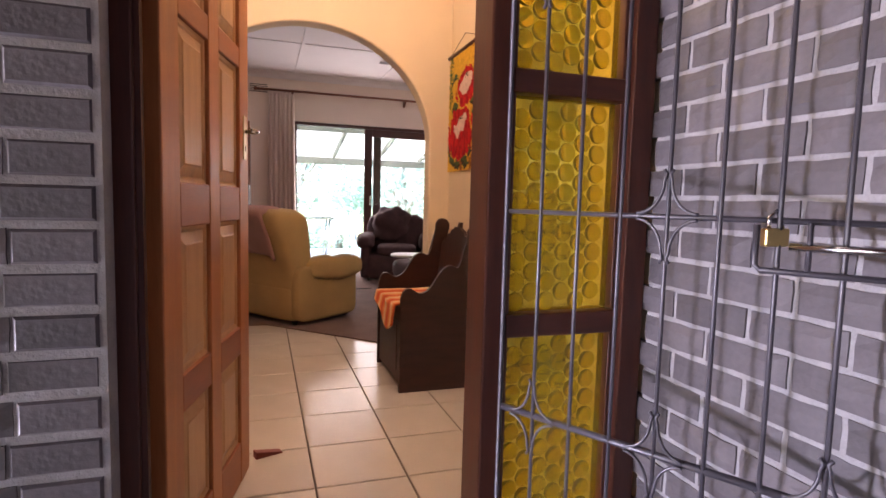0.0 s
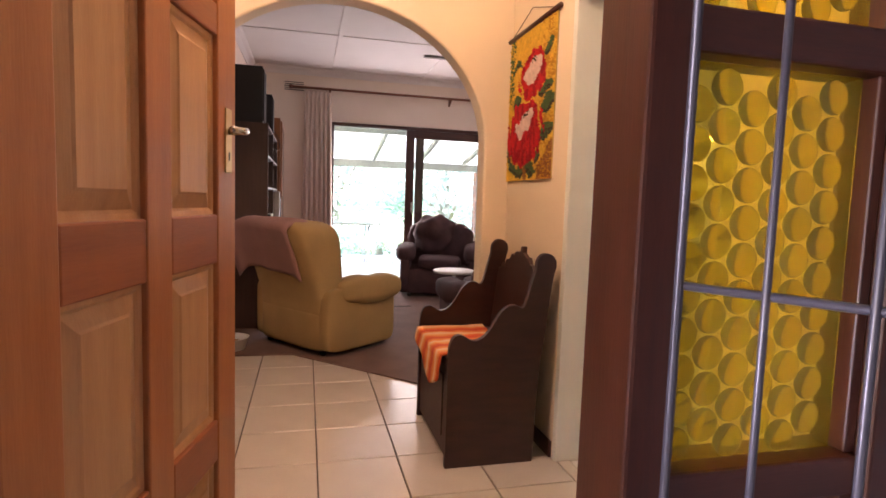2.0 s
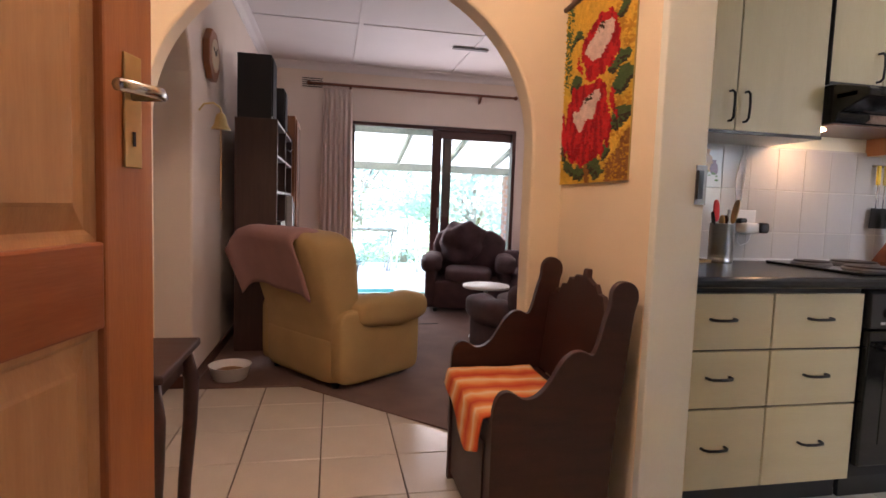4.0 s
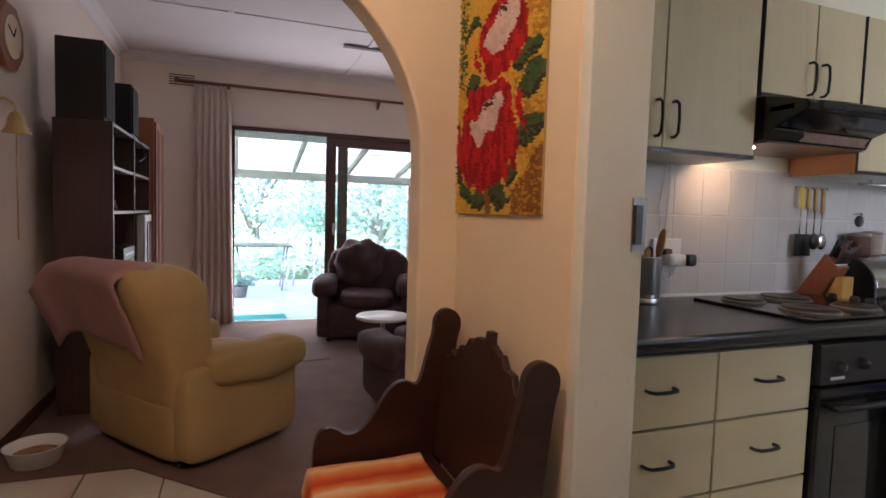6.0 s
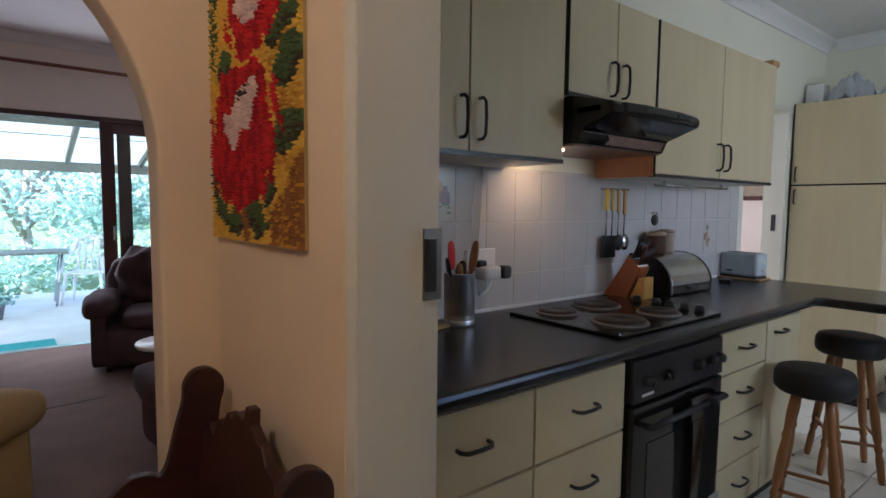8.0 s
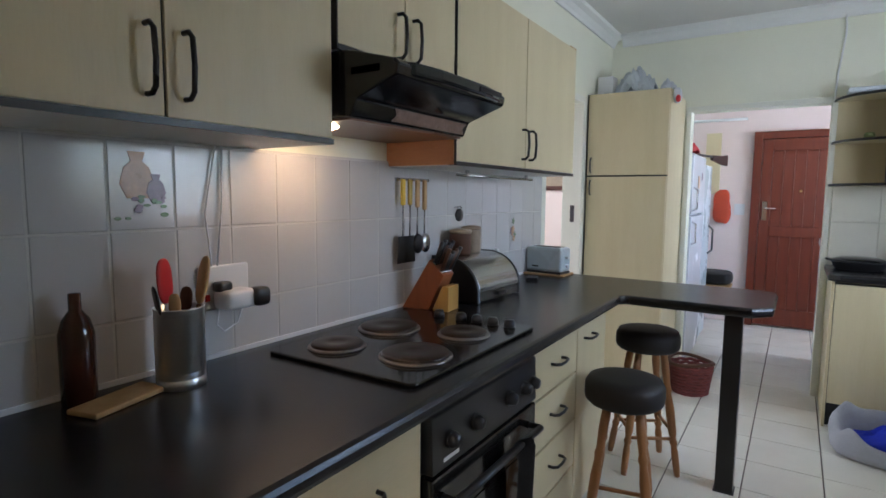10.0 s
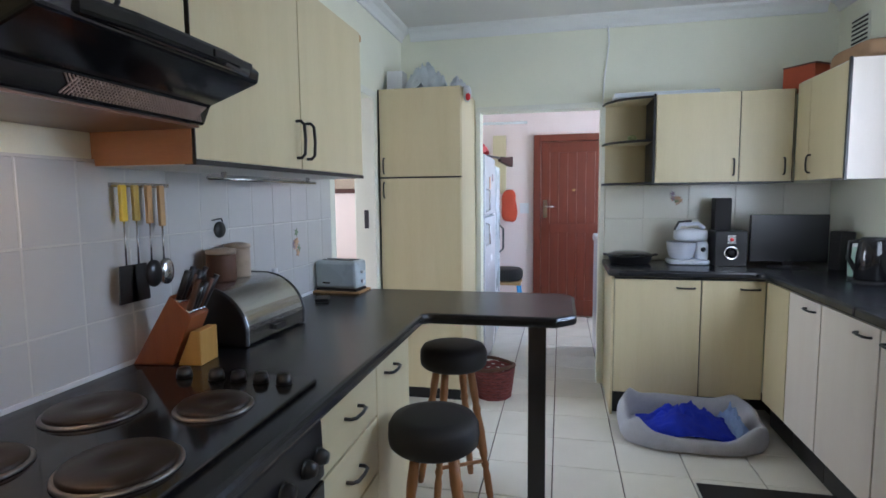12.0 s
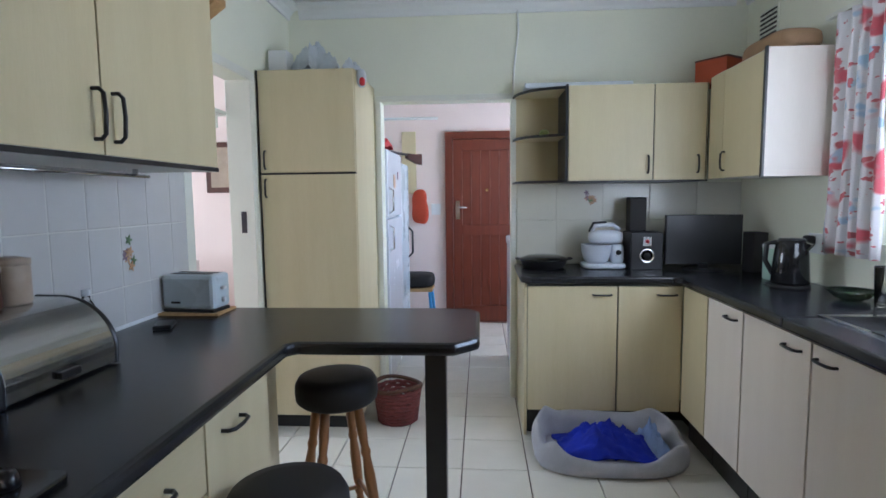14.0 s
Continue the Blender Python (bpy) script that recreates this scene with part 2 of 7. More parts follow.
structure("floor", prism([(-1.3, 2.30), (2.3, 2.30), (2.3, 1.55), (9.3, 1.55), (9.3, 7.7), (4.1, 7.7), (4.1, 9.25), (-1.3, 9.25)], "z", -0.20, -0.012), M_GROUT, "concrete floor slab with dark grout between tiles", "floor")

# wall with the arch, hall to living room
pts = [(-1.2, 0), (0.575, 0)] + arc(1.363, 1.45, 0.788, 0.70, 180, 0, 40) + [(2.151, 0), (X_KW, 0), (X_KW, Z_HC), (-1.2, Z_HC)]
structure("wall_arch", prism(pts, "y", Y_ARCH, Y_LIV), M_CREAM, "cream plastered wall with a wide round arch", "wall", bevel=0.012)

# wall with the tapestry and the kitchen doorway
pts = [(2.30, 0), (2.93, 0), (2.93, 2.05), (3.853, 2.05), (3.853, 0), (Y_ARCH - 0.001, 0), (Y_ARCH - 0.001, Z_HC), (2.30, Z_HC)]
structure("wall_tapestry", prism(pts, "x", X_TAP, X_KW - 0.008), M_CREAM, "cream plastered wall between hall and kitchen", "wall", bevel=0.01)

# kitchen door lining, white
for nm, bm in (("door_lining_north", box(X_TAP - 0.004, X_KW + 0.012, 3.815, 3.851, 0, 2.048)), ("door_lining_south", box(X_TAP - 0.004, X_KW + 0.012, 2.932, 2.968, 0, 2.048)),
               ("door_lining_head", box(X_TAP - 0.004, X_KW + 0.012, 2.97, 3.813, 2.012, 2.048))):
    structure(nm, bm, M_WHITE, "white painted door lining of the kitchen doorway", "door frame", bevel=0.004)

# kitchen walls
pts = [(X_KW, 0), (5.52, 0), (5.52, 2.03), (6.24, 2.03), (6.24, 0), (9.0, 0), (9.0, Z_KC), (X_KW, Z_KC)]
structure("wall_kitchen_north", prism(pts, "y", Y_N, Y_N + 0.12), M_KWALL, "pale cream kitchen wall with a doorway", "wall")
pts = [(Y_S - 0.12, 0), (3.178, 0), (3.178, 2.012), (4.04, 2.012), (4.04, 0), (Y_N, 0), (Y_N, Z_KC), (Y_S - 0.12, Z_KC)]
structure("wall_kitchen_east", prism(pts, "x", X_E, X_E + 0.12), M_KWALL, "pale cream kitchen wall with a doorway to the scullery", "wall")
bm = box(2.33, 4.15, Y_S - 0.12, Y_S, 0, Z_KC)
box(5.65, X_E, Y_S - 0.12, Y_S, 0, Z_KC, bm)
box(4.15, 5.65, Y_S - 0.12, Y_S, 0, 1.16, bm)
box(4.15, 5.65, Y_S - 0.12, Y_S, 2.12, Z_KC, bm)
structure("wall_kitchen_south", bm, M_KWALL, "pale cream kitchen wall with a window over the sink", "wall")
structure("wall_kitchen_west", box(X_KW, X_KW + 0.10, Y_S, 2.93, 0, Z_KC), M_KWALL, "pale cream kitchen wall", "wall")
# Unseen slab, added to keep the sun out of the kitchen window
structure("sun_shield_south", box(2.30, 9.3, 0.85, Y_S - 0.121, 2.50, 2.60), M_CEIL, "unseen slab added to keep sun off the kitchen window", "eaves")
structure("kitchen_ceiling", box(X_KW, X_E, Y_S, Y_N, Z_KC, Z_KC + 0.05), M_KCEIL, "white boarded kitchen ceiling", "ceiling")
COVE = [(0, 0), (0.012, 0), (0.018, 0.022), (0.040, 0.050), (0.072, 0.066), (0.080, 0.085), (0, 0.085)]


def cornice(name, axis, a0, a1, wall, sign, z, mat):
    return structure(name, prism([(wall + sign * u, z - 0.085 + v) for u, v in COVE], axis, a0, a1), mat, "white coved cornice under the ceiling", "cornice")


M_CORN = material("white_cornice_paint", (0.80, 0.82, 0.80), 0.5, vary=0.02)
cornice("cornice_kitchen_east", "y", Y_S + 0.08, Y_N - 0.08, X_E - 0.001, -1, Z_KC, M_CORN)
cornice("cornice_kitchen_north", "x", X_KW, X_E - 0.002, Y_N - 0.001, -1, Z_KC, M_CORN)
cornice("cornice_kitchen_south", "x", X_KW, X_E - 0.002, Y_S + 0.001, 1, Z_KC, M_CORN)

# scullery beyond the kitchen
structure("wall_scullery_east", box(9.15, 9.27, 1.9, Y_N + 1.2, 0, Z_KC), M_PINK, "pinkish white scullery wall", "wall")
bm = box(X_E + 0.12, 7.5, 1.88, 2.0, 0, Z_KC)
box(8.5, 9.15, 1.88, 2.0, 0, Z_KC, bm)
box(7.5, 8.5, 1.88, 2.0, 0, 1.3, bm)
box(7.5, 8.5, 1.88, 2.0, 2.1, Z_KC, bm)
structure("wall_scullery_south", bm, M_PINK, "pinkish white scullery wall with a window", "wall")
structure("scullery_ceiling", box(X_E + 0.12, 9.15, 2.0, Y_N, Z_KC, Z_KC + 0.05), M_KCEIL, "white scullery ceiling", "ceiling")

# room behind the kitchen's north doorway
# the window opening is unseen, cut to hold the back room's lamp
bm = box(4.1, 5.05, 7.6, 7.72, 0, Z_KC)
box(6.65, 9.0, 7.6, 7.72, 0, Z_KC, bm)
box(5.05, 6.65, 7.6, 7.72, 0, 0.85, bm)
box(5.05, 6.65, 7.6, 7.72, 2.15, Z_KC, bm)
structure("wall_back_room_north", bm, M_PINK, "pinkish white wall of the room behind the kitchen", "wall")
structure("wall_back_room_east", box(7.3, 7.42, Y_N + 0.12, 7.6, 0, Z_KC), M_PINK, "pinkish white wall of the room behind the kitchen", "wall")
structure("back_room_ceiling", box(4.1, 7.3, Y_N + 0.12, 7.6, Z_KC, Z_KC + 0.05), M_KCEIL, "white ceiling of the room behind the kitchen", "ceiling")

# living room
structure("wall_living_east", box(4.0, 4.1, Y_LIV, Y_SLIDE + 0.13, 0, Z_LC), M_LIVING, "peach cream living room wall", "wall")
pts = [(Y_LIV, 0), (4.80, 0)] + arc(5.26, 1.80, 0.46, 0.46, 180, 0, 20) + [(5.72, 0), (Y_SLIDE + 0.13, 0), (Y_SLIDE + 0.13, Z_LC), (Y_LIV, Z_LC)]
structure("wall_living_west", prism(pts, "x", X_LW - 0.30, X_LW), M_LIVING, "peach cream living room wall with an arched passage", "wall", bevel=0.012)
bm = box(X_LW, 1.513, Y_SLIDE, Y_SLIDE + 0.13, 0, Z_LC)
box(3.62, 4.0, Y_SLIDE, Y_SLIDE + 0.13, 0, Z_LC, bm)
box(1.513, 3.62, Y_SLIDE, Y_SLIDE + 0.13, 2.15, Z_LC, bm)
structure("wall_living_north", bm, M_LIVING, "peach cream living room wall round the sliding door", "wall")
bm = box(X_LW - 0.3, 4.1, Y_LIV, Y_SLIDE + 0.13, Z_LC, Z_LC + 0.05)
for x in (1.52, 2.72):
    box(x - 0.022, x + 0.022, Y_LIV, Y_SLIDE, Z_LC - 0.012, Z_LC, bm)
box(X_LW, 4.0, 7.5, 7.53, Z_LC - 0.008, Z_LC, bm)
structure("living_ceiling", bm, M_CEIL, "white boarded living room ceiling with cover strips", "ceiling")
cornice("cornice_living_north", "x", X_LW, 4.0, Y_SLIDE - 0.001, -1, Z_LC, M_CEIL)
cornice("cornice_living_west", "y", Y_LIV, Y_SLIDE - 0.08, X_LW + 0.001, 1, Z_LC, M_CEIL)
# passage behind the west arch
structure("wall_passage_west", box(-1.3, -1.2, 2.3, 7.0, 0, Z_LC), M_CREAM, "cream passage wall", "wall")
structure("wall_passage_north", box(-1.2, X_LW - 0.30, 5.72, 5.82, 0, Z_LC), M_CREAM, "cream passage wall", "wall")
structure("hall_ceiling", box(-1.2, X_KW, 2.30, Y_LIV, Z_HC, Z_HC + 0.05), M_CEIL, "white hall ceiling", "ceiling")
structure("passage_ceiling", box(-1.2, X_LW - 0.3, Y_LIV, 5.72, Z_HC, Z_HC + 0.05), M_CEIL, "white passage ceiling", "ceiling")

# entry wall, plastered inside
bm = box(-1.2, 0.745, Y_ENTRY + 0.02, Y_ENTRY_IN, 0, Z_HC)
box(2.168, X_TAP, Y_ENTRY + 0.02, Y_ENTRY_IN, 0, Z_HC, bm)
box(0.745, 2.168, Y_ENTRY + 0.02, Y_ENTRY_IN, 2.13, Z_HC, bm)
structure("wall_entry", bm, M_CREAM, "cream plastered wall round the front door", "wall")
# porch
structure("porch_ground", box(-12, 20, -14, 2.30, -0.30, -0.16), material("porch_paving", (0.30, 0.24, 0.20), 0.8, vary=0.2), "brown porch paving a step below the hall", "ground")
# unseen wall, added and kept dark to hold sky light off the door wall
structure("wall_porch_back", box(-5.0, 2.3, -3.3, -3.2, -0.16, 2.65), M_BRICK, "unseen dark wall blocking sky light behind the porch", "wall")
# unseen slab overhead, added to block the sky; dark to cut bounced light
structure("sky_block_top", box(-5.0, 2.3, -3.2, 2.26, 2.555, 2.65), M_FRAMEX, "unseen dark slab blocking sky light over the porch", "ceiling")

# unseen fixture, its form made up to go with the inferred lamp
t = thing("ceiling_lamp", "assumed hall ceiling lamp, out of view", "lamp", (1.25, 3.30, 2.80))
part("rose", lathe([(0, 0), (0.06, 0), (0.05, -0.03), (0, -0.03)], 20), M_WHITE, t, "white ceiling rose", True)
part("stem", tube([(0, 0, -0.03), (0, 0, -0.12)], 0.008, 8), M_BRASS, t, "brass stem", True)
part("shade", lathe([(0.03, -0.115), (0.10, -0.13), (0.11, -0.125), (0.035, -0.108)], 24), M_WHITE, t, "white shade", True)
# second unseen wall, added to shade the porch from the sky behind
structure("wall_porch_front", box(-1.2, 2.3, -1.32, -1.2, -0.16, 2.55), M_BRICK, "unseen dark wall blocking sky light across the porch", "wall")

# ---- kitchen ----
ZT, ZT0 = 0.93, 0.888             # worktop top and underside
YN_F, YN_U = 4.025, 4.345         # fronts of the north base and wall units
XE_F, XE_U = 6.305, 6.567
YS_F, YS_U = 2.256, 2.045


def bow_handle(name, parent, at, length, axis, out, r=0.0055, depth=0.03):
    """A black bow handle at a front's face. axis: its long direction; out: away from the front."""
    a, o, p = Vector(axis), Vector(out), Vector(at)
    e0, e1 = p - a * length / 2, p + a * length / 2
    path = [e0, e0 + o * depth * 0.6, e0 + o * depth + a * 0.012, p + o * depth * 1.12, e1 + o * depth - a * 0.012, e1 + o * depth * 0.6, e1]
    return part(name, tube(path, r, 8), M_BLACK, parent, "black bow handle", True)


def front(name, parent, x0, x1, y0, y1, z0, z1, mat=None):
    return part(name, box(x0, x1, y0, y1, z0, z1), mat or M_MAPLE, parent, "pale maple laminate front", bevel=0.002)


G = 0.004
# north base units
def north_base(label, x0, x1, columns, plinth=0.10):
    """A floor unit on the north wall. columns: (x0, x1, list of (z0, z1), upright handle or not)."""
    t = thing("base_cabinet", label, "cabinet", group="kitchen floor units")
    part("carcass", box(x0 + 0.001, x1 - 0.001, YN_F + 0.02, Y_N - 0.02, plinth, ZT0 - 0.004), M_EDGE, t, "dark cabinet carcass")
    part("plinth", box(x0 + 0.001, x1 - 0.001, YN_F + 0.06, YN_F + 0.09, 0.0, plinth), M_EDGE, t, "black plinth")
    for c0, c1, rows in columns:
        for z0, z1 in rows:
            f = front("drawer_front" if z1 - z0 < 0.5 else "door", t, c0 + G, c1 - G, YN_F, YN_F + 0.018, z0 + G, z1 - G, M_MAPLEX if z1 - z0 < 0.5 else M_MAPLE)
            bow_handle("handle", f, ((c0 + c1) / 2 + (0.0 if z1 - z0 < 0.5 else -0.06), YN_F, (z0 + z1) / 2 + 0.01 if z1 - z0 < 0.5 else z1 - 0.06), 0.10, (1, 0, 0), (0, -1, 0))
    return t


R3 = ((0.645, 0.866), (0.420, 0.645), (0.10, 0.420))
R4 = ((0.690, 0.866), (0.500, 0.690), (0.305, 0.500), (0.10, 0.305))
north_base("pale maple drawer unit with six drawers under the dark worktop", 2.50, 3.362, ((2.50, 2.945, R3), (2.945, 3.362, R3)))
north_base("pale maple unit with four drawers beside the oven", 3.985, 4.42, ((3.985, 4.42, R4),))
north_base("narrow pale maple door unit at the peninsula", 4.42, 4.80, ((4.42, 4.80, ((0.10, 0.866),)),))
t = thing("end_board", "pale maple end panel under the breakfast peninsula", "panel")
part("board", box(4.802, 5.36, 4.22, 4.24, 0, ZT0 - 0.002), M_MAPLE, t, bevel=0.002)

# worktops
pts = [(X_KW + 0.014, 3.972), (4.845, 3.978), (4.868, 3.955), (4.868, 3.46), (4.945, 3.385), (5.37, 3.385), (5.42, 3.435), (5.42, 4.645), (X_KW + 0.014, 4.645)]
t = thing("worktop", "charcoal laminate worktop with a breakfast peninsula", "worktop")
part("slab", prism(pts, "z", ZT0, ZT), M_TOP, t, bevel=0.014)
part("sealing_strip", box(X_KW + 0.02, 5.42, 4.632, 4.640, ZT, ZT + 0.012), M_WPLASTIC, t, "white sealing strip along the tiles")
t = thing("peninsula_post", "square black post under the breakfast peninsula", "post", (5.17, 3.545, 0))
part("shaft", box(-0.038, 0.038, -0.038, 0.038, 0.006, ZT0 - 0.001), M_BLACK, t, bevel=0.004)
part("foot_plate", box(-0.044, 0.044, -0.044, 0.044, 0, 0.008), M_BLACK, t)

# oven
t = thing("built_in_oven", "black built-in oven with a glass door and knobs", "oven", (3.672, YN_F, 0))
part("body", box(-0.295, 0.295, 0.02, 0.58, 0.10, 0.86), M_BLACKM, t)
part("control_panel", prism([(-0.022, 0.725), (0.02, 0.725), (0.02, 0.866), (0.0, 0.872), (-0.018, 0.862)], "x", -0.298, 0.298), M_BLACK, t, "glossy black control panel", bevel=0.003)
d = part("door", box(-0.298, 0.298, -0.022, 0.018, 0.16, 0.715), M_ENAMEL, t, "black glass oven door", bevel=0.006)
part("window", box(-0.21, 0.21, -0.0245, -0.022, 0.25, 0.58), material("oven_window_glass", (0.025, 0.022, 0.02), 0.05, bump=0), d, "dark oven window")
part("handle", tube([(-0.25, -0.022, 0.655), (-0.25, -0.06, 0.655), (0.25, -0.06, 0.655), (0.25, -0.022, 0.655)], 0.011, 10), M_BLACK, d, "black bar handle", True)
part("plinth", box(-0.298, 0.298, 0.05, 0.07, 0, 0.155), M_EDGE, t)
M_RING = material("dark_steel_ring", (0.10, 0.10, 0.10), 0.3, 1.0, vary=0.1)
for x in (-0.22, -0.10, 0.10, 0.20, 0.26):
    k = part("knob", lathe([(0.021, 0), (0.020, 0.012), (0.014, 0.026), (0.0, 0.027)], 16, axis="y"), M_BLACK, t, "black control knob with a thin ring", True)
    k.matrix_local = pose(x, -0.022, 0.79) @ Matrix.Diagonal((1, -1, 1, 1))
    part("ring", lathe([(0.0222, 0), (0.0222, 0.004), (0.019, 0.005)], 16, axis="y"), M_RING, k, "thin dark steel ring", True)
part("badge", box(-0.25, -0.18, -0.0228, -0.0221, 0.742, 0.752), M_WPLASTIC, t, "small pale badge")
# towel over the oven handle
bm = bmesh.new()
rows = []
for i in range(22):
    z = 0.672 - 0.028 * i
    rows.append([bm.verts.new((3.785 + 0.13 * u + 0.004 * i / 22, YN_F - 0.074 - 0.010 * math.sin(u * 7 + i * 0.12) - (0.004 if i else -0.012), z - 0.02 * abs(u))) for u in [k / 10 - 0.5 for k in range(11)]])
for a, b in zip(rows, rows[1:]):
    for j in range(10):
        bm.faces.new((a[j], a[j + 1], b[j + 1], b[j]))
bmesh.ops.solidify(bm, geom=bm.faces[:], thickness=0.006)
M_TOWEL = material("black_towel", (0.018, 0.017, 0.018), 0.95, vary=0.3, fine=300, bump=0.4)
t = tagged(part("oven_towel", bm, M_TOWEL, smooth=True), "black kitchen towel hung over the oven handle", "towel")
M_PRINT = material("pale_towel_print", (0.40, 0.40, 0.42), 0.95, vary=0.4, scale=40, fine=200, bump=0.3)
part("printed_patch", box(3.76, 3.83, YN_F - 0.094, YN_F - 0.089, 0.16, 0.33), M_PRINT, t, "pale printed patch")

# hob
t = thing("hob", "black enamel hob with four solid electric plates", "hob", (3.70, 4.30, ZT))
part("plate_base", prism([(-0.33, -0.255), (-0.345, -0.24), (-0.345, 0.235), (-0.33, 0.25), (0.33, 0.25), (0.345, 0.235), (0.345, -0.24), (0.33, -0.255)], "z", 0.0, 0.012), M_ENAMEL, t, "black enamel tray", bevel=0.004)
M_RIM = material("tarnished_steel", (0.24, 0.22, 0.21), 0.38, 1.0, vary=0.25, scale=12, fine=90, bump=0.03)
M_HOT = material("solid_hotplate_iron", (0.042, 0.030, 0.025), 0.36, 0.6, vary=0.2, scale=5, fine=80, bump=0.05)
for x, y, r in ((-0.205, 0.115, 0.074), (-0.155, -0.125, 0.092), (0.045, 0.125, 0.092), (0.115, -0.115, 0.074)):
    p = part("hotplate", lathe([(r, 0.012), (r, 0.024), (r - 0.004, 0.027), (r * 0.35, 0.026), (r * 0.3, 0.0245), (0, 0.0245)], 40, (x, y, 0)), M_HOT, t, "dark iron hotplate", True)
    part("rim", lathe([(r + 0.009, 0.0125), (r + 0.0085, 0.016), (r + 0.003, 0.020), (r, 0.018)], 40, (x, y, 0)), M_RIM, p, "dull steel rim", True)
for i in range(5):
    part("knob", lathe([(0.020, 0.012), (0.019, 0.024), (0.015, 0.036), (0, 0.037)], 16, (0.285, -0.19 + i * 0.062 + (0.03 if i > 3 else 0), 0)), M_BLACK, t, "black hob knob", True)
# wall units, north
def north_wall_unit(label, x0, x1, split, z0, z1, handles, left_panel=True):
    t = thing("wall_cabinet", label, "cabinet", group="kitchen wall units")
    part("carcass", box(x0, x1, YN_U + 0.018, Y_N - 0.001, z0 + 0.016, z1), M_MAPLE, t, "pale maple carcass")
    part("base_board", box(x0, x1, YN_U + 0.004, Y_N - 0.001, z0, z0 + 0.0155), M_CARCASS, t, "white underside board")
    part("front_edging", box(x0, x1, YN_U - 0.003, YN_U + 0.0035, z0, z0 + 0.014), M_EDGE, t, "black edging strip")
    # black strip standing in for the shade in the gap beside the unit
    part("shadow_strip", box(x0 - 0.004, x0 - 0.0005, YN_U - 0.002, YN_U + 0.03, z0, z1), M_EDGE, t, "black edging strip")
    part("middle_strip", box(split - 0.004, split + 0.004, YN_U + 0.006, YN_U + 0.0175, z0 + 0.016, z1), M_EDGE, t, "black edging strip")
    for a, b in ((x0 + 0.002, split - 0.003), (split + 0.003, x1 - 0.002)):
        d = front("door", t, a, b, YN_U, YN_U + 0.0175, z0 + 0.0155, z1)
        hx = split + (-0.035 if b < split else 0.04)
        bow_handle("handle", d, (hx, YN_U, z0 + handles), 0.125, (0, 0, 1), (0, -1, 0))
    return t


north_wall_unit("pale maple wall cabinet with two doors and black handles", 2.50, 3.415, 2.974, 1.502, 2.13, 0.115)
north_wall_unit("small pale maple wall cabinet over the cooker hood", 3.435, 4.004, 3.722, 1.745, 2.13, 0.09)
north_wall_unit("pale maple wall cabinet with two doors and black edging", 4.018, 5.20, 4.595, 1.480, 2.13, 0.115)
# The hood lamp's warm glow on the cabinet side, put into its colour
M_LAMP_TINT = wood("lamp_tinted_side_board", (0.36, 0.16, 0.07), (0.46, 0.22, 0.10), 0.5, (9, 2, 9))
t = thing("cabinet_side_board", "cabinet side board coloured by the hood lamp's glow", "board")
part("board", box(4.0095, 4.0135, YN_U + 0.006, Y_N - 0.002, 1.482, 1.742), M_LAMP_TINT, t)
t = thing("under_cabinet_rail", "thin steel rail under the wall cabinet", "rail")
part("bar", tube([(4.28, 4.50, 1.458), (5.02, 4.50, 1.458)], 0.006, 8), M_STEEL, t, smooth=True)
for x in (4.36, 4.95):
    part("bracket", box(x - 0.006, x + 0.006, 4.494, 4.506, 1.458, 1.4795), M_STEEL, t)

# cooker hood
t = thing("cooker_hood", "glossy black cooker hood with a lit lamp", "cooker hood")
pts = [(Y_N - 0.01, 1.572), (4.305, 1.572), (4.285, 1.617), (4.155, 1.664), (4.150, 1.690), (4.165, 1.703), (4.30, 1.738), (4.345, 1.7435), (Y_N - 0.01, 1.7435)]
M_HOOD = material("glossy_black_hood", (0.012, 0.012, 0.015), 0.10, vary=0.1, scale=8, fine=120, bump=0.01)
part("shell", prism(pts, "x", 3.437, 4.003), M_HOOD, t, "glossy black hood shell", bevel=0.006)
pts = [(3.437, 4.31), (3.437, 4.20), (3.50, 4.145), (3.60, 4.130), (3.84, 4.130), (3.95, 4.145), (4.04, 4.185), (4.06, 4.31)]
part("visor", prism(pts, "z", 1.668, 1.702), M_HOOD, t, "curved black visor", bevel=0.008)
M_MESH = material("grease_filter_mesh", (0.42, 0.30, 0.24), 0.45, 0.7, vary=0.3, scale=60, fine=200, bump=0.6)
flt = part("filter", box(3.445, 3.995, 4.315, 4.635, 1.5665, 1.5715), material("brown_filter_panel", (0.16, 0.08, 0.05), 0.3, 0.3, vary=0.2), t, "brownish filter panel")
bm = bmesh.new()
for i in range(44):
    for sgn in (-1, 1):
        x = 3.615 + i * 0.0082
        bmesh.ops.create_cube(bm, size=1, matrix=Matrix.Translation((x, 4.2925, 1.596)) @ Matrix.Rotation(radians(24), 4, "X") @ Matrix.Rotation(radians(38 * sgn), 4, "Y") @ Matrix.Diagonal((0.0022, 0.0028, 0.046, 1)))
part("grille", bm, M_MESH, t, "brown metal grille")
pts = [(4.30, 1.622), (4.17, 1.6655), (4.17, 1.6675), (4.30, 1.6255)]
part("visor_glass", prism(pts, "x", 3.52, 3.93), M_ENAMEL, t, "glossy black visor underside")
part("button_strip", box(3.80, 3.93, 4.1265, 4.1295, 1.678, 1.692), M_BLACKM, t, "dark switch strip")
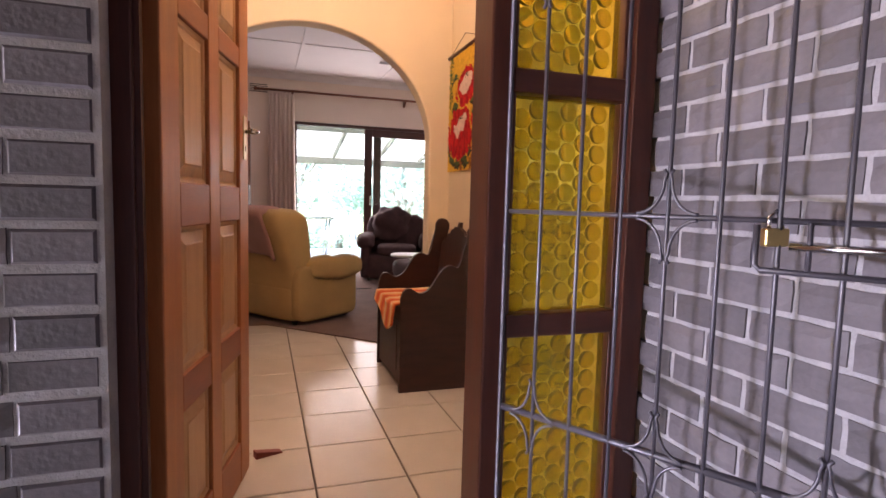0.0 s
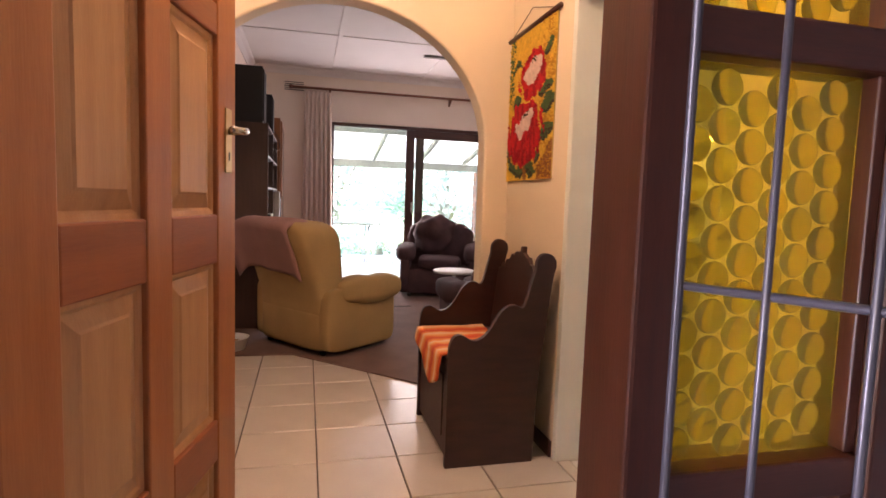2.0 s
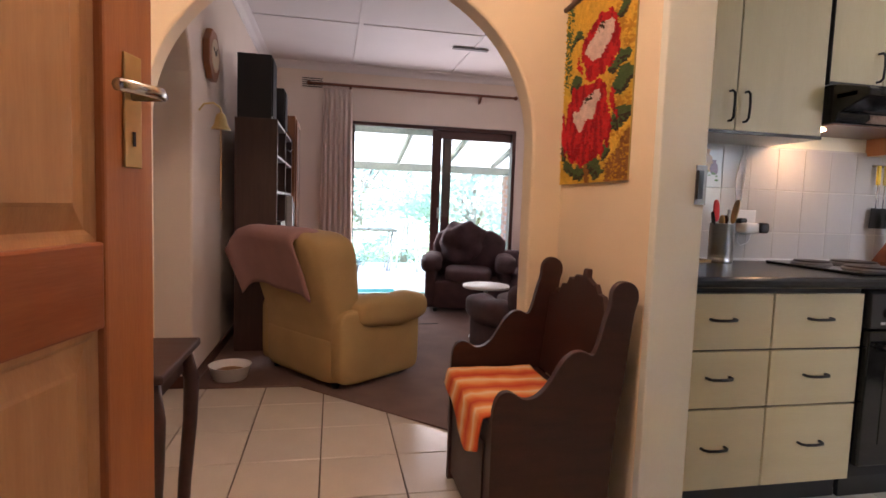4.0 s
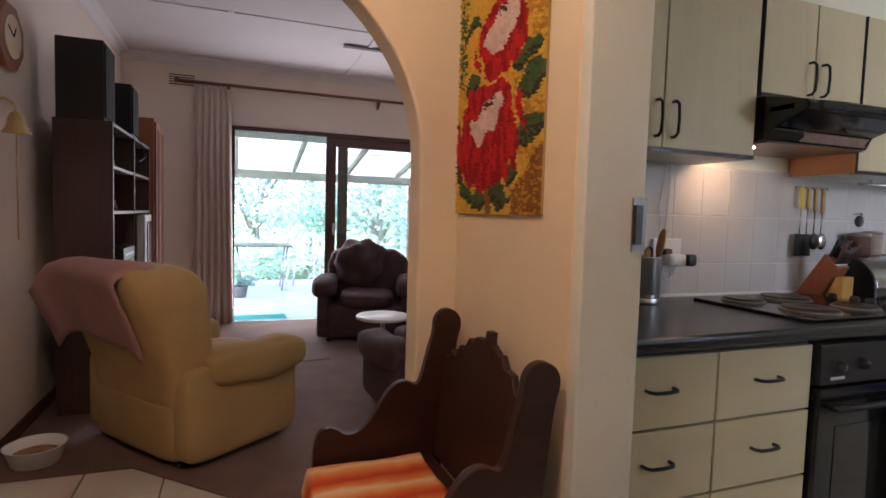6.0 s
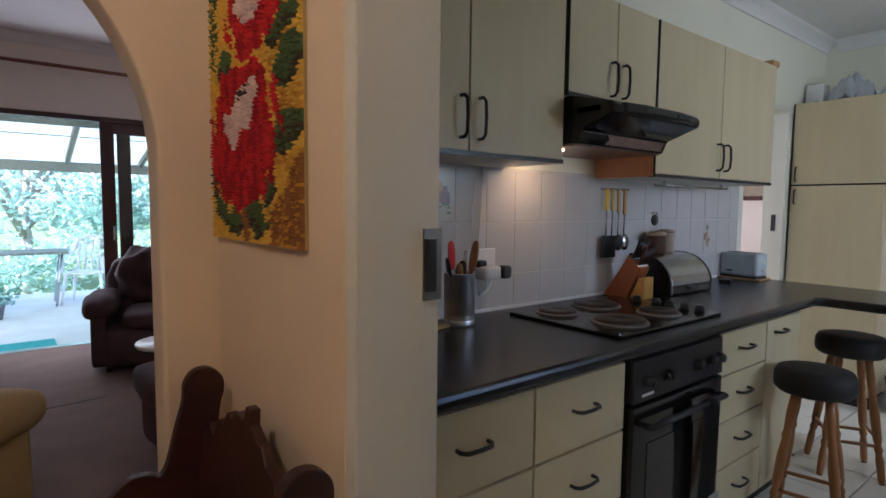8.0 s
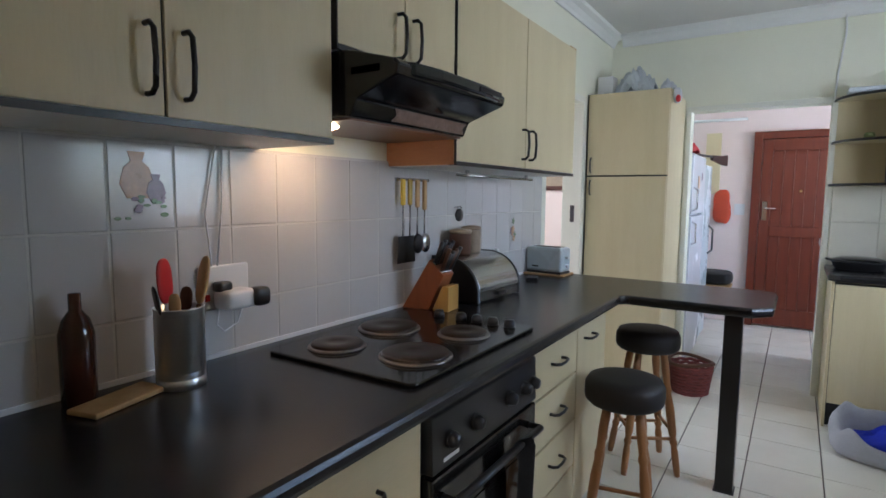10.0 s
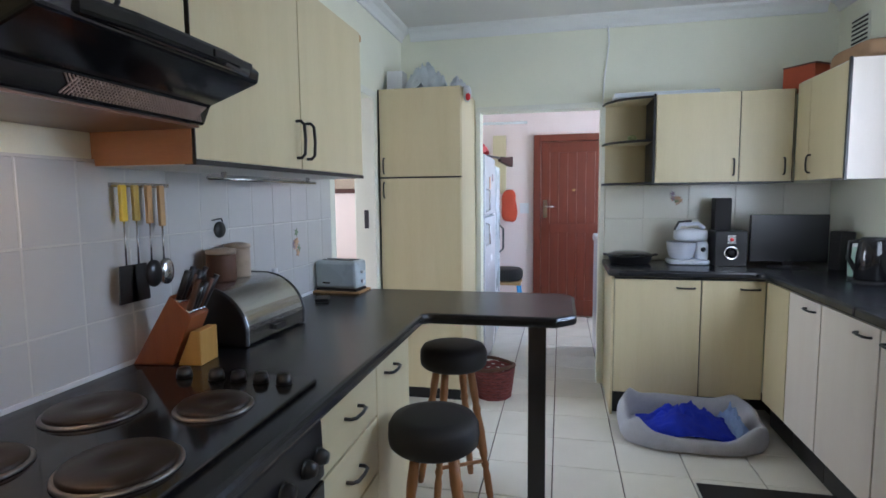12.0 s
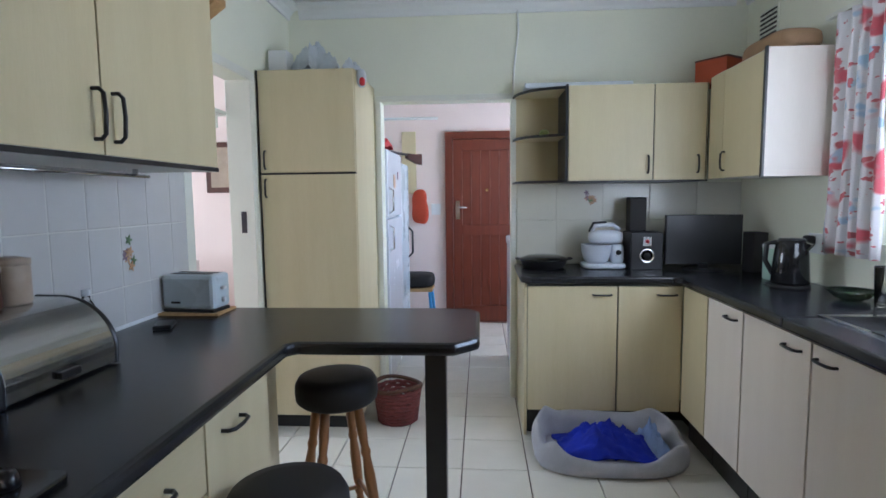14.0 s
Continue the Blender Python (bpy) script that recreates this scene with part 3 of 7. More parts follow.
bulb = part("lamp_lens", lathe([(0.045, 0), (0.043, -0.008), (0.025, -0.016), (0, -0.018)], 20, (3.505, 4.47, 1.5715)), glow("hood_bulb_light", (1.0, 0.62, 0.32), 6.0), t, "lit warm lamp lens", True)
ld = bpy.data.lights.new("hood_lamp", "AREA")
ld.shape, ld.size, ld.energy, ld.color = "DISK", 0.08, 0.055, (1.0, 0.60, 0.32)
lo = new("hood_lamp", ld)
lo.matrix_world = look((3.505, 4.47, 1.548), (3.55, 4.62, 0.9))

# tall cupboard
t = thing("tall_cupboard", "tall pale maple cupboard with two doors", "cupboard", group="")
part("carcass", box(XE_F + 0.019, X_E - 0.002, 4.083, 4.638, 0.09, 2.10), M_MAPLE, t, "pale maple sides")
part("plinth", box(XE_F + 0.06, XE_F + 0.08, 4.083, 4.638, 0, 0.09), M_EDGE, t, "black plinth")
for z0, z1, hz in ((0.095, 1.516, 1.44), (1.528, 2.10, 1.60)):
    d = front("door", t, XE_F, XE_F + 0.018, 4.087, 4.634, z0, z1)
    bow_handle("handle", d, (XE_F, 4.605, hz), 0.10, (0, 0, 1), (-1, 0, 0), depth=0.022)
part("middle_edging", box(XE_F + 0.004, XE_F + 0.0185, 4.083, 4.638, 1.517, 1.527), M_EDGE, t, "black edging")
part("side_edging", box(XE_F, XE_F + 0.0185, 4.6345, 4.642, 0.09, 2.10), M_EDGE, t, "black edging")
# east base and wall units
def east_base():
    t = thing("base_cabinet", "pale maple floor unit with two doors beside the doorway", "cabinet", group="kitchen floor units")
    part("carcass", box(XE_F + 0.019, X_E - 0.002, YS_F, 3.118, 0.148, ZT0 - 0.004), M_EDGE, t, "dark carcass")
    part("end_panel", box(XE_F + 0.004, X_E - 0.004, 3.1185, 3.134, 0.0, ZT0 - 0.004), M_MAPLE, t, "pale maple end panel")
    part("plinth", box(XE_F + 0.05, XE_F + 0.065, YS_F + 0.05, 3.118, 0, 0.147), M_EDGE, t, "black plinth")
    for y0, y1 in ((2.617, 3.115), (YS_F + 0.004, 2.609)):
        d = front("door", t, XE_F, XE_F + 0.018, y0, y1, 0.152, 0.872)
        bow_handle("handle", d, (XE_F, y0 + 0.085, 0.825), 0.10, (0, 1, 0), (-1, 0, 0), depth=0.024)


east_base()
# Paler copy of the maple: light on these faces is put into the colour
M_MAPLE_LIT = wood("lit_maple_laminate", (0.74, 0.67, 0.59), (0.80, 0.74, 0.66), 0.40, (9, 9, 1.0), 1.4)
for i, (x0, x1, hx) in enumerate(((5.985, XE_F, None), (5.62, 5.98, 5.72), (5.135, 5.615, 5.24), (4.62, 5.13, 5.045), (4.1, 4.615, 4.2))):
    t = thing("base_cabinet", "pale maple floor unit along the sink wall", "cabinet", group="kitchen floor units")
    part("carcass", box(x0, x1, Y_S + 0.002, YS_F - 0.019, 0.148, ZT0 - 0.004), M_EDGE, t, "dark carcass")
    part("plinth", box(x0, x1, YS_F - 0.065, YS_F - 0.05, 0, 0.147), M_EDGE, t, "black plinth")
    d = front("door", t, x0 + 0.003, x1 - 0.003, YS_F - 0.018, YS_F, 0.152, 0.872, M_MAPLE_LIT if hx else M_MAPLE)
    if hx:
        bow_handle("handle", d, (hx, YS_F, 0.825), 0.10, (1, 0, 0), (0, 1, 0), depth=0.024)
# sink-side worktop with an opening for the sink
t = thing("worktop", "charcoal laminate worktop round the kitchen corner", "worktop")
SX0, SX1, SY0, SY1 = 4.72, 5.27, 1.80, 2.13
pts = [(XE_F - 0.03, YS_F + 0.06), (XE_F - 0.03, 3.10), (XE_F + 0.03, 3.155), (X_E - 0.003, 3.155), (X_E - 0.003, Y_S + 0.003), (SX1, Y_S + 0.003), (SX1, YS_F + 0.03), (XE_F - 0.06, YS_F + 0.03)]
part("slab", prism(pts, "z", ZT0, ZT), M_TOP, t, bevel=0.012)
bm = box(SX0, SX1 - 0.002, Y_S + 0.003, SY0, ZT0, ZT)
box(SX0, SX1 - 0.002, SY1, YS_F + 0.03, ZT0, ZT, bm)
box(4.05, SX0, Y_S + 0.003, YS_F + 0.03, ZT0, ZT, bm)
part("sink_side_slab", bm, M_TOP, t, bevel=0.008)
t = thing("sink", "stainless steel inset sink in the worktop", "sink")
bm = box(SX0, SX1 - 0.003, SY0, SY1, 0.76, 0.768)
box(SX0, SX0 + 0.006, SY0, SY1, 0.768, 0.934, bm)
box(SX1 - 0.009, SX1 - 0.003, SY0, SY1, 0.768, 0.934, bm)
box(SX0 + 0.006, SX1 - 0.009, SY0, SY0 + 0.006, 0.768, 0.934, bm)
box(SX0 + 0.006, SX1 - 0.009, SY1 - 0.006, SY1, 0.768, 0.934, bm)
part("bowl", bm, M_STEEL, t, "brushed steel bowl")
bm = box(SX0 - 0.02, SX1 + 0.02, SY0 - 0.02, SY0, ZT + 0.0005, ZT + 0.006)
box(SX0 - 0.02, SX1 + 0.02, SY1, SY1 + 0.02, ZT + 0.0005, ZT + 0.006, bm)
box(SX0 - 0.02, SX0, SY0, SY1, ZT + 0.0005, ZT + 0.006, bm)
box(SX1 - 0.003, SX1 + 0.02, SY0, SY1, ZT + 0.0005, ZT + 0.006, bm)
part("rim", bm, M_CHROME, t, "bright steel rim")

t = thing("wall_cabinet", "pale maple wall cabinet beside the open corner shelf", "cabinet", group="kitchen wall units")
part("carcass", box(XE_U + 0.018, X_E - 0.002, YS_U, 2.858, 1.468, 2.027), M_MAPLE, t)
part("base_edging", box(XE_U, X_E - 0.002, YS_U, 2.858, 1.458, 1.467), M_EDGE, t, "black edging")
part("left_edging", box(XE_U, X_E - 0.002, 2.8585, 2.872, 1.458, 2.035), M_EDGE, t, "black edging")
for y0, y1, hy in ((2.362, 2.855, 2.392), (2.06, 2.356, 2.105)):
    d = front("door", t, XE_U, XE_U + 0.0175, y0, y1, 1.4685, 2.027)
    if hy:
        bow_handle("handle", d, (XE_U, hy, 1.56), 0.10, (0, 0, 1), (-1, 0, 0), depth=0.022)
    # black strip in the door gap, put there as its shade
    part("shadow_strip", box(XE_U + 0.005, XE_U + 0.0175, y0 - 0.005, y0 - 0.0005, 1.4685, 2.027), M_EDGE, t, "black edging")
t = thing("corner_shelf", "open pale maple corner shelf with rounded black-edged boards", "shelf")
for z in (1.458, 1.735, 2.012):
    pts = [(X_E - 0.003, 2.873), (XE_U + 0.004, 2.873), (XE_U + 0.03, 2.96)] + [(X_E - 0.003 - (0.30) * math.cos(radians(a)), 2.90 + 0.262 * math.sin(radians(a))) for a in range(30, 91, 10)]
    s = part("board", prism(pts, "z", z, z + 0.014), M_MAPLEX, t, "pale maple shelf board")
    rim = [(p[0], p[1], z + 0.007) for p in pts[1:]]
    part("edging", tube(rim, 0.0085, 6), M_EDGE, s, "black edging")
part("back_board", box(X_E - 0.0028, X_E - 0.0004, 2.873, 3.162, 1.458, 2.026), M_MAPLE, t)
t = thing("wall_cabinet", "pale maple wall cabinet on the sink wall", "cabinet", group="kitchen wall units")
part("carcass", box(5.957, XE_U - 0.002, Y_S + 0.002, YS_U - 0.018, 1.468, 2.06), M_CARCASS, t)
# end panel takes the same maple copy with light in its colour
part("end_panel", box(5.940, 5.956, Y_S + 0.002, YS_U - 0.006, 1.462, 2.06), M_MAPLE_LIT, t, "end panel in the lit copy of the maple")
part("end_edging", box(5.939, 5.957, YS_U - 0.0055, YS_U + 0.006, 1.458, 2.065), M_EDGE, t, "black edging")
for x0, x1, hx in ((5.960, 6.382, 6.352), (6.388, XE_U - 0.003, None)):
    d = front("door", t, x0, x1, YS_U - 0.0175, YS_U, 1.4685, 2.05)
    if hx:
        bow_handle("handle", d, (hx, YS_U, 1.56), 0.10, (0, 0, 1), (0, 1, 0), depth=0.022)


# bar stools
def bar_stool(at, turn, label):
    t = thing("bar_stool", label, "stool", at, turn, "stools at the peninsula")
    M_VINYL = bpy.data.materials.get("black_vinyl") or material("black_vinyl", (0.012, 0.011, 0.013), 0.6, vary=0.2, fine=160, bump=0.12)
    M_LEG = bpy.data.materials.get("turned_pine") or wood("turned_pine", (0.30, 0.13, 0.045), (0.44, 0.22, 0.09), 0.4)
    part("seat", lathe([(0, 0.612), (0.138, 0.612), (0.152, 0.625), (0.156, 0.65), (0.154, 0.685), (0.141, 0.708), (0.10, 0.716), (0, 0.719)], 32), M_VINYL, t, "round black padded seat", True)
    feet = []
    for k in range(4):
        a = radians(45 + 90 * k)
        top = Vector((0.085 * math.cos(a), 0.085 * math.sin(a), 0.612))
        foot = Vector((0.185 * math.cos(a), 0.185 * math.sin(a), 0.0))
        feet.append((top, foot))
        bm = bmesh.new()
        ax = (top - foot)
        L = ax.length
        prof = [(0.013, 0), (0.016, 0.03), (0.017, 0.12), (0.013, 0.15), (0.019, 0.17), (0.013, 0.19), (0.019, 0.22), (0.021, 0.34), (0.015, 0.41), (0.020, 0.43), (0.015, 0.45), (0.019, 0.52), (0.016, L)]
        lathe(prof, 12, bm=bm)
        q = ax.to_track_quat("Z", "Y").to_matrix().to_4x4()
        moved(bm, Matrix.Translation(foot) @ q)
        part("leg", bm, M_LEG, t, "turned honey-brown wooden leg", True)
    for k in range(4):
        (t0, f0), (t1, f1) = feet[k], feet[(k + 1) % 4]
        s = 0.30 if k % 2 else 0.36
        part("rung", tube([f0.lerp(t0, s), f1.lerp(t1, s)], 0.009, 8), M_LEG, t, "wooden rung", True)
    return t


bar_stool((4.45, 3.845, 0), 12, "round bar stool with a black vinyl seat and turned legs").scale = (0.95, 0.95, 0.972)
bar_stool((5.22, 3.93, 0), 30, "round bar stool with a black seat under the peninsula")

# dog bed with a blue blanket
t = thing("dog_bed", "grey padded dog bed on the tiled floor", "dog bed", (6.045, 2.72, 0), 0)
M_DOG = material("grey_plush", (0.40, 0.41, 0.45), 0.95, vary=0.2, scale=8, fine=200, bump=0.4)
bm = bmesh.new()
N, K = 64, 12
rings = []
for i in range(N):
    a = 2 * math.pi * i / N
    c, s = math.cos(a), math.sin(a)
    px = math.copysign(abs(c) ** 0.5, c) * 0.205
    py = math.copysign(abs(s) ** 0.5, s) * 0.345
    corner = abs(math.sin(2 * a)) ** 6
    tall = 0.135 + 0.035 * corner + (0.03 if c > 0 else 0.0) - 0.055 * max(0.0, -c) ** 8 + 0.006 * math.sin(9 * a)
    thick = 0.040 - 0.014 * corner
    out = Vector((c / 0.6, s, 0)).normalized()
    ring = []
    for k in range(K):
        b = 2 * math.pi * k / K
        z = 0.5 + 0.5 * math.sin(b)
        w = thick * math.cos(b) * (1.15 - 0.45 * z) + 0.018 * z
        ring.append(bm.verts.new((px + out.x * w, py + out.y * w, 0.002 + tall * z)))
    rings.append(ring)
for i in range(N):
    a, b = rings[i], rings[(i + 1) % N]
    for k in range(K):
        bm.faces.new((a[k], a[(k + 1) % K], b[(k + 1) % K], b[k]))
part("rim", bm, M_DOG, t, "padded grey rim", True)
part("base_cushion", blob(-0.19, 0.19, -0.33, 0.33, 0.001, 0.06, 5, 32, 8, 0.04), M_DOG, t, "grey base cushion", True)


def crumpled(name, label, category, at, w, d, h, mat, seed, turn=0, n=36, fall=1.6):
    """A cloth thrown down in a heap."""
    bm = bmesh.new()
    rows = []
    for i in range(n + 1):
        row = []
        for j in range(n + 1):
            u, v = i / n * 2 - 1, j / n * 2 - 1
            r = min(1, math.hypot(u, v) / 1.15)
            q = Vector((u * 2.1 + seed, v * 2.1, seed * 0.7))
            z = h * (1 - r ** fall) * (0.55 + 0.45 * noise.noise(q)) + h * 0.55 * abs(noise.noise(q * 2.1)) * (1 - r * 0.8) + h * 0.28 * abs(noise.noise(q * 4.7)) * (1 - r)
            row.append(bm.verts.new((u * w / 2 * (1 + 0.18 * noise.noise(q * 0.8)), v * d / 2 * (1 + 0.18 * noise.noise(q * 0.9 + Vector((5, 0, 0)))), max(0.0, z))))
        rows.append(row)
    for a, b in zip(rows, rows[1:]):
        for j in range(n):
            bm.faces.new((a[j], a[j + 1], b[j + 1], b[j]))
    ob = part(name, bm, mat, smooth=True)
    sol = ob.modifiers.new("thick", "SOLIDIFY")
    sol.thickness = 0.006
    ob.matrix_world = pose(*at, 0, 0, turn)
    return tagged(ob, label, category)


M_BLUE = material("royal_blue_fleece", (0.012, 0.028, 0.42), 0.9, vary=0.35, scale=9, fine=180, bump=0.35)
M_PALEBLUE = material("pale_blue_cloth", (0.30, 0.42, 0.70), 0.9, vary=0.2, fine=180, bump=0.3)
crumpled("blanket", "royal blue fleece blanket crumpled in the dog bed", "blanket", (6.03, 2.74, 0.058), 0.32, 0.48, 0.17, M_BLUE, 3.3, 0)
crumpled("cloth", "pale blue cloth at the edge of the dog bed", "cloth", (6.06, 2.49, 0.058), 0.22, 0.13, 0.15, M_PALEBLUE, 8.1, 20)
t = thing("floor_mat", "dark grey mat on the kitchen tiles", "mat", (5.33, 2.50, 0), 0)
part("pile", box(-0.20, 0.17, -0.30, 0.30, 0.001, 0.010), M_BLACKM, t, bevel=0.004)

# ---- on the worktops and walls of the kitchen ----
M_RED = material("red_silicone", (0.55, 0.02, 0.025), 0.4, vary=0.1)
M_SPOON = wood("pale_spoon_wood", (0.42, 0.24, 0.09), (0.58, 0.38, 0.17), 0.6)
M_DARKSP = wood("dark_spoon_wood", (0.06, 0.025, 0.012), (0.12, 0.05, 0.025), 0.6)
M_YEL = material("yellow_plastic", (0.75, 0.52, 0.03), 0.35, vary=0.06)
M_OCHRE = material("ochre_plastic", (0.45, 0.33, 0.06), 0.4, vary=0.08)

t = thing("utensil_tin", "brushed steel utensil pot on the worktop", "utensil pot", (3.085, 4.515, ZT))
part("pot", lathe([(0.052, 0), (0.054, 0.003), (0.054, 0.022), (0.0525, 0.024), (0.054, 0.026), (0.0525, 0.030), (0.054, 0.033), (0.0525, 0.037), (0.054, 0.040), (0.054, 0.182), (0.0555, 0.185), (0.050, 0.185), (0.050, 0.02), (0, 0.02)], 32), material("satin_steel", (0.72, 0.72, 0.72), 0.34, 1.0, vary=0.05, stretch=(2, 2, 60)), t, "ribbed steel pot", True)


def spoon(label, at, lean, mat_handle, mat_head, head, length=0.28):
    t = thing("kitchen_utensil", label, "utensil", at, 0, "utensils in the steel pot")
    base, tip = Vector((0, 0, 0.022)), Vector((lean[0], lean[1], length))
    mid = base.lerp(tip, 0.68)
    part("handle", tube([base, mid], 0.006, 8), mat_handle, t, smooth=True)
    w, h, th = head
    bm = blob(-w / 2, w / 2, -th / 2, th / 2, 0, h, 2.6, 16, 10)
    q = (tip - base).to_track_quat("Z", "Y").to_matrix().to_4x4()
    part("head", moved(bm, Matrix.Translation(mid) @ q), mat_head, t, smooth=True)


spoon("red silicone spatula standing in the steel pot", (3.075, 4.53, ZT), (-0.006, 0.014, 0), M_WPLASTIC, M_RED, (0.052, 0.105, 0.010), 0.27)
spoon("wooden spoon standing in the steel pot", (3.10, 4.51, ZT), (0.045, -0.005, 0), M_DARKSP, M_SPOON, (0.046, 0.115, 0.014), 0.26)
spoon("black slotted spatula standing in the steel pot", (3.062, 4.505, ZT), (-0.035, 0.01, 0), M_WPLASTIC, M_BLACK, (0.040, 0.07, 0.008), 0.24)
spoon("pale wooden scraper standing in the steel pot", (3.072, 4.50, ZT), (-0.018, -0.02, 0), M_SPOON, M_SPOON, (0.026, 0.06, 0.012), 0.23)
spoon("dark wooden spoon standing in the steel pot", (3.098, 4.53, ZT), (0.03, 0.02, 0), M_DARKSP, M_DARKSP, (0.03, 0.06, 0.012), 0.23)

# socket, adapter and cables
t = thing("wall_socket", "white double socket with a plugged adapter", "socket", (3.285, 4.636, 1.12), 0)
part("plate", box(-0.075, 0.075, -0.012, 0.004, -0.055, 0.062), M_WPLASTIC, t, bevel=0.004)
part("adapter", blob(-0.045, 0.055, -0.085, -0.012, -0.052, 0.0, 5), M_WPLASTIC, t, "white adapter block", True)
part("plug", blob(0.035, 0.085, -0.100, -0.055, -0.050, 0.002, 4), M_BLACK, t, "black round plug", True)
part("plug", blob(-0.045, 0.0, -0.05, -0.012, -0.006, 0.022, 4), M_BLACK, t, "black plug top", True)
part("switch", box(-0.062, -0.050, -0.016, -0.012, -0.03, -0.012), M_RED, t, "small red switch")
part("cable", tube([(-0.03, -0.03, -0.04), (-0.045, -0.035, -0.09), (-0.02, -0.03, -0.115), (0.03, -0.02, -0.10), (0.04, -0.03, -0.05)], 0.0025, 6), M_WPLASTIC, t, "thin white cable", True)
part("cable", tube([(-0.02, -0.008, 0.06), (0.0, -0.006, 0.22), (0.004, -0.006, 0.38)], 0.0028, 6), M_WPLASTIC, t, "white cable up the tiles", True)
part("cable", tube([(-0.035, -0.008, 0.04), (-0.05, -0.006, 0.2), (-0.015, -0.006, 0.38)], 0.0025, 6), M_WPLASTIC, t, "white cable up the tiles", True)
t = thing("bottle", "dark brown bottle at the wall", "bottle", (2.90, 4.585, ZT))
part("glass_body", lathe([(0.030, 0), (0.034, 0.006), (0.034, 0.15), (0.026, 0.18), (0.012, 0.20), (0.012, 0.235), (0, 0.236)], 20), material("brown_bottle_glass", (0.05, 0.015, 0.008), 0.08, bump=0), t, "brown glass", True)
t = thing("trivet", "flat pale wooden trivet on the worktop", "trivet", (2.95, 4.52, ZT), 15)
part("board", box(-0.09, 0.09, -0.04, 0.04, 0.0005, 0.012), M_SPOON, t, bevel=0.003)

# knife block
M_BLOCK = wood("red_brown_block", (0.20, 0.055, 0.020), (0.31, 0.10, 0.035), 0.35)
t = thing("knife_block", "red-brown wooden knife block with black-handled knives", "knife block", (4.135, 4.548, ZT), -84)
part("block", prism([(-0.085, 0.0), (0.035, 0.0), (0.098, 0.14), (0.038, 0.20)], "y", -0.048, 0.048), M_BLOCK, t, bevel=0.004)
for i in range(5):
    for k in range(2):
        h0 = Vector((0.083 - 0.03 * k, -0.034 + i * 0.017, 0.150 + 0.030 * k))
        d = Vector((0.42, 0.07 * (i - 2) + 0.05 * (k - 0.5), 0.9)).normalized()
        ln = 0.105 - 0.008 * ((i * 3 + k) % 4)
        kn = part("knife_handle", tube([h0, h0 + d * ln * 0.5, h0 + d * ln], 0.0085, 8), M_BLACK if (i + k) % 3 else M_DARKSP, t, "dark riveted knife handle", True)
        part("bolster", tube([h0 - d * 0.004, h0 + d * 0.008], 0.0092, 8), M_STEEL, kn, "steel bolster", True)
t = thing("wooden_block", "small pale wooden knife block", "wooden block", (4.145, 4.470, ZT), -84)
part("body", prism([(-0.03, 0), (0.04, 0), (0.04, 0.098), (0.012, 0.098)], "y", -0.046, 0.046), wood("pale_block_wood", (0.42, 0.23, 0.05), (0.55, 0.33, 0.09), 0.4), t, bevel=0.003)

# bread bin: a roll-top drum on its side
t = thing("bread_bin", "steel roll-top bread bin with black ends", "bread bin", (4.475, 4.508, ZT), -3)
prof = [(-0.118, 0.008), (0.115, 0.008), (0.115, 0.035)] + [(-0.045 + 0.162 * math.cos(radians(a)), 0.040 + 0.148 * math.sin(radians(a))) for a in range(4, 91, 6)] + [(-0.118, 0.188)]
prof2 = [(-u, v) for u, v in prof]
part("shell", prism(prof2, "x", -0.165, 0.165), M_STEEL, t, "brushed steel roll top", bevel=0.002)
for s in (-1, 1):
    part("end_cap", prism([(u * 1.035, v * 1.03 - 0.003 if v > 0.02 else v - 0.006) for u, v in prof2], "x", s * 0.1655 - (0.016 if s < 0 else 0), s * 0.1655 + (0.016 if s > 0 else 0)), M_BLACK, t, "black plastic end", bevel=0.006)
part("grip", box(-0.03, 0.03, -0.130, -0.114, 0.022, 0.040), M_BLACK, t, "black grip", bevel=0.003)
# jars on the bread bin
M_CERAM = material("beige_stoneware", (0.36, 0.29, 0.22), 0.45, vary=0.15, scale=14)
for i, (x, y, r, h) in enumerate(((4.43, 4.572, 0.048, 0.105), (4.53, 4.575, 0.044, 0.115))):
    t = thing("jar", ("dark stoneware jar standing on the bread bin", "beige stoneware jar with a lid on the bread bin")[i], "jar", (x, y, ZT + 0.1885))
    part("pot", lathe([(r * 0.92, 0), (r, 0.006), (r, h - 0.02), (r * 0.95, h - 0.014)], 24), M_CERAM if i else M_DARKSP, t, smooth=True)
    part("lid", lathe([(r * 1.03, h - 0.014), (r * 1.03, h), (r * 0.4, h + 0.006), (0, h + 0.006)], 24), M_CERAM, t, "stoneware lid", True)
t = thing("water_bottle", "clear plastic bottle with a pale cap", "bottle", (4.80, 4.585, ZT))
part("body", lathe([(0.027, 0), (0.029, 0.005), (0.029, 0.11), (0.02, 0.135), (0.011, 0.15), (0.011, 0.16)], 20), M_GLASS, t, "clear body", True)
part("cap", lathe([(0.0125, 0.16), (0.0125, 0.178), (0, 0.179)], 16), M_WPLASTIC, t, "white cap", True)
# toaster on a board
t = thing("serving_board", "thin wooden board under the toaster", "board", (5.31, 4.52, ZT))
part("board", box(-0.075, 0.085, -0.13, 0.12, 0.0005, 0.010), M_SPOON, t, bevel=0.003)
t = thing("toaster", "pale blue-white two-slot toaster on a board", "toaster", (5.315, 4.515, ZT + 0.010), -6)
M_TOAST = material("pale_blue_enamel", (0.52, 0.60, 0.64), 0.28, vary=0.04)
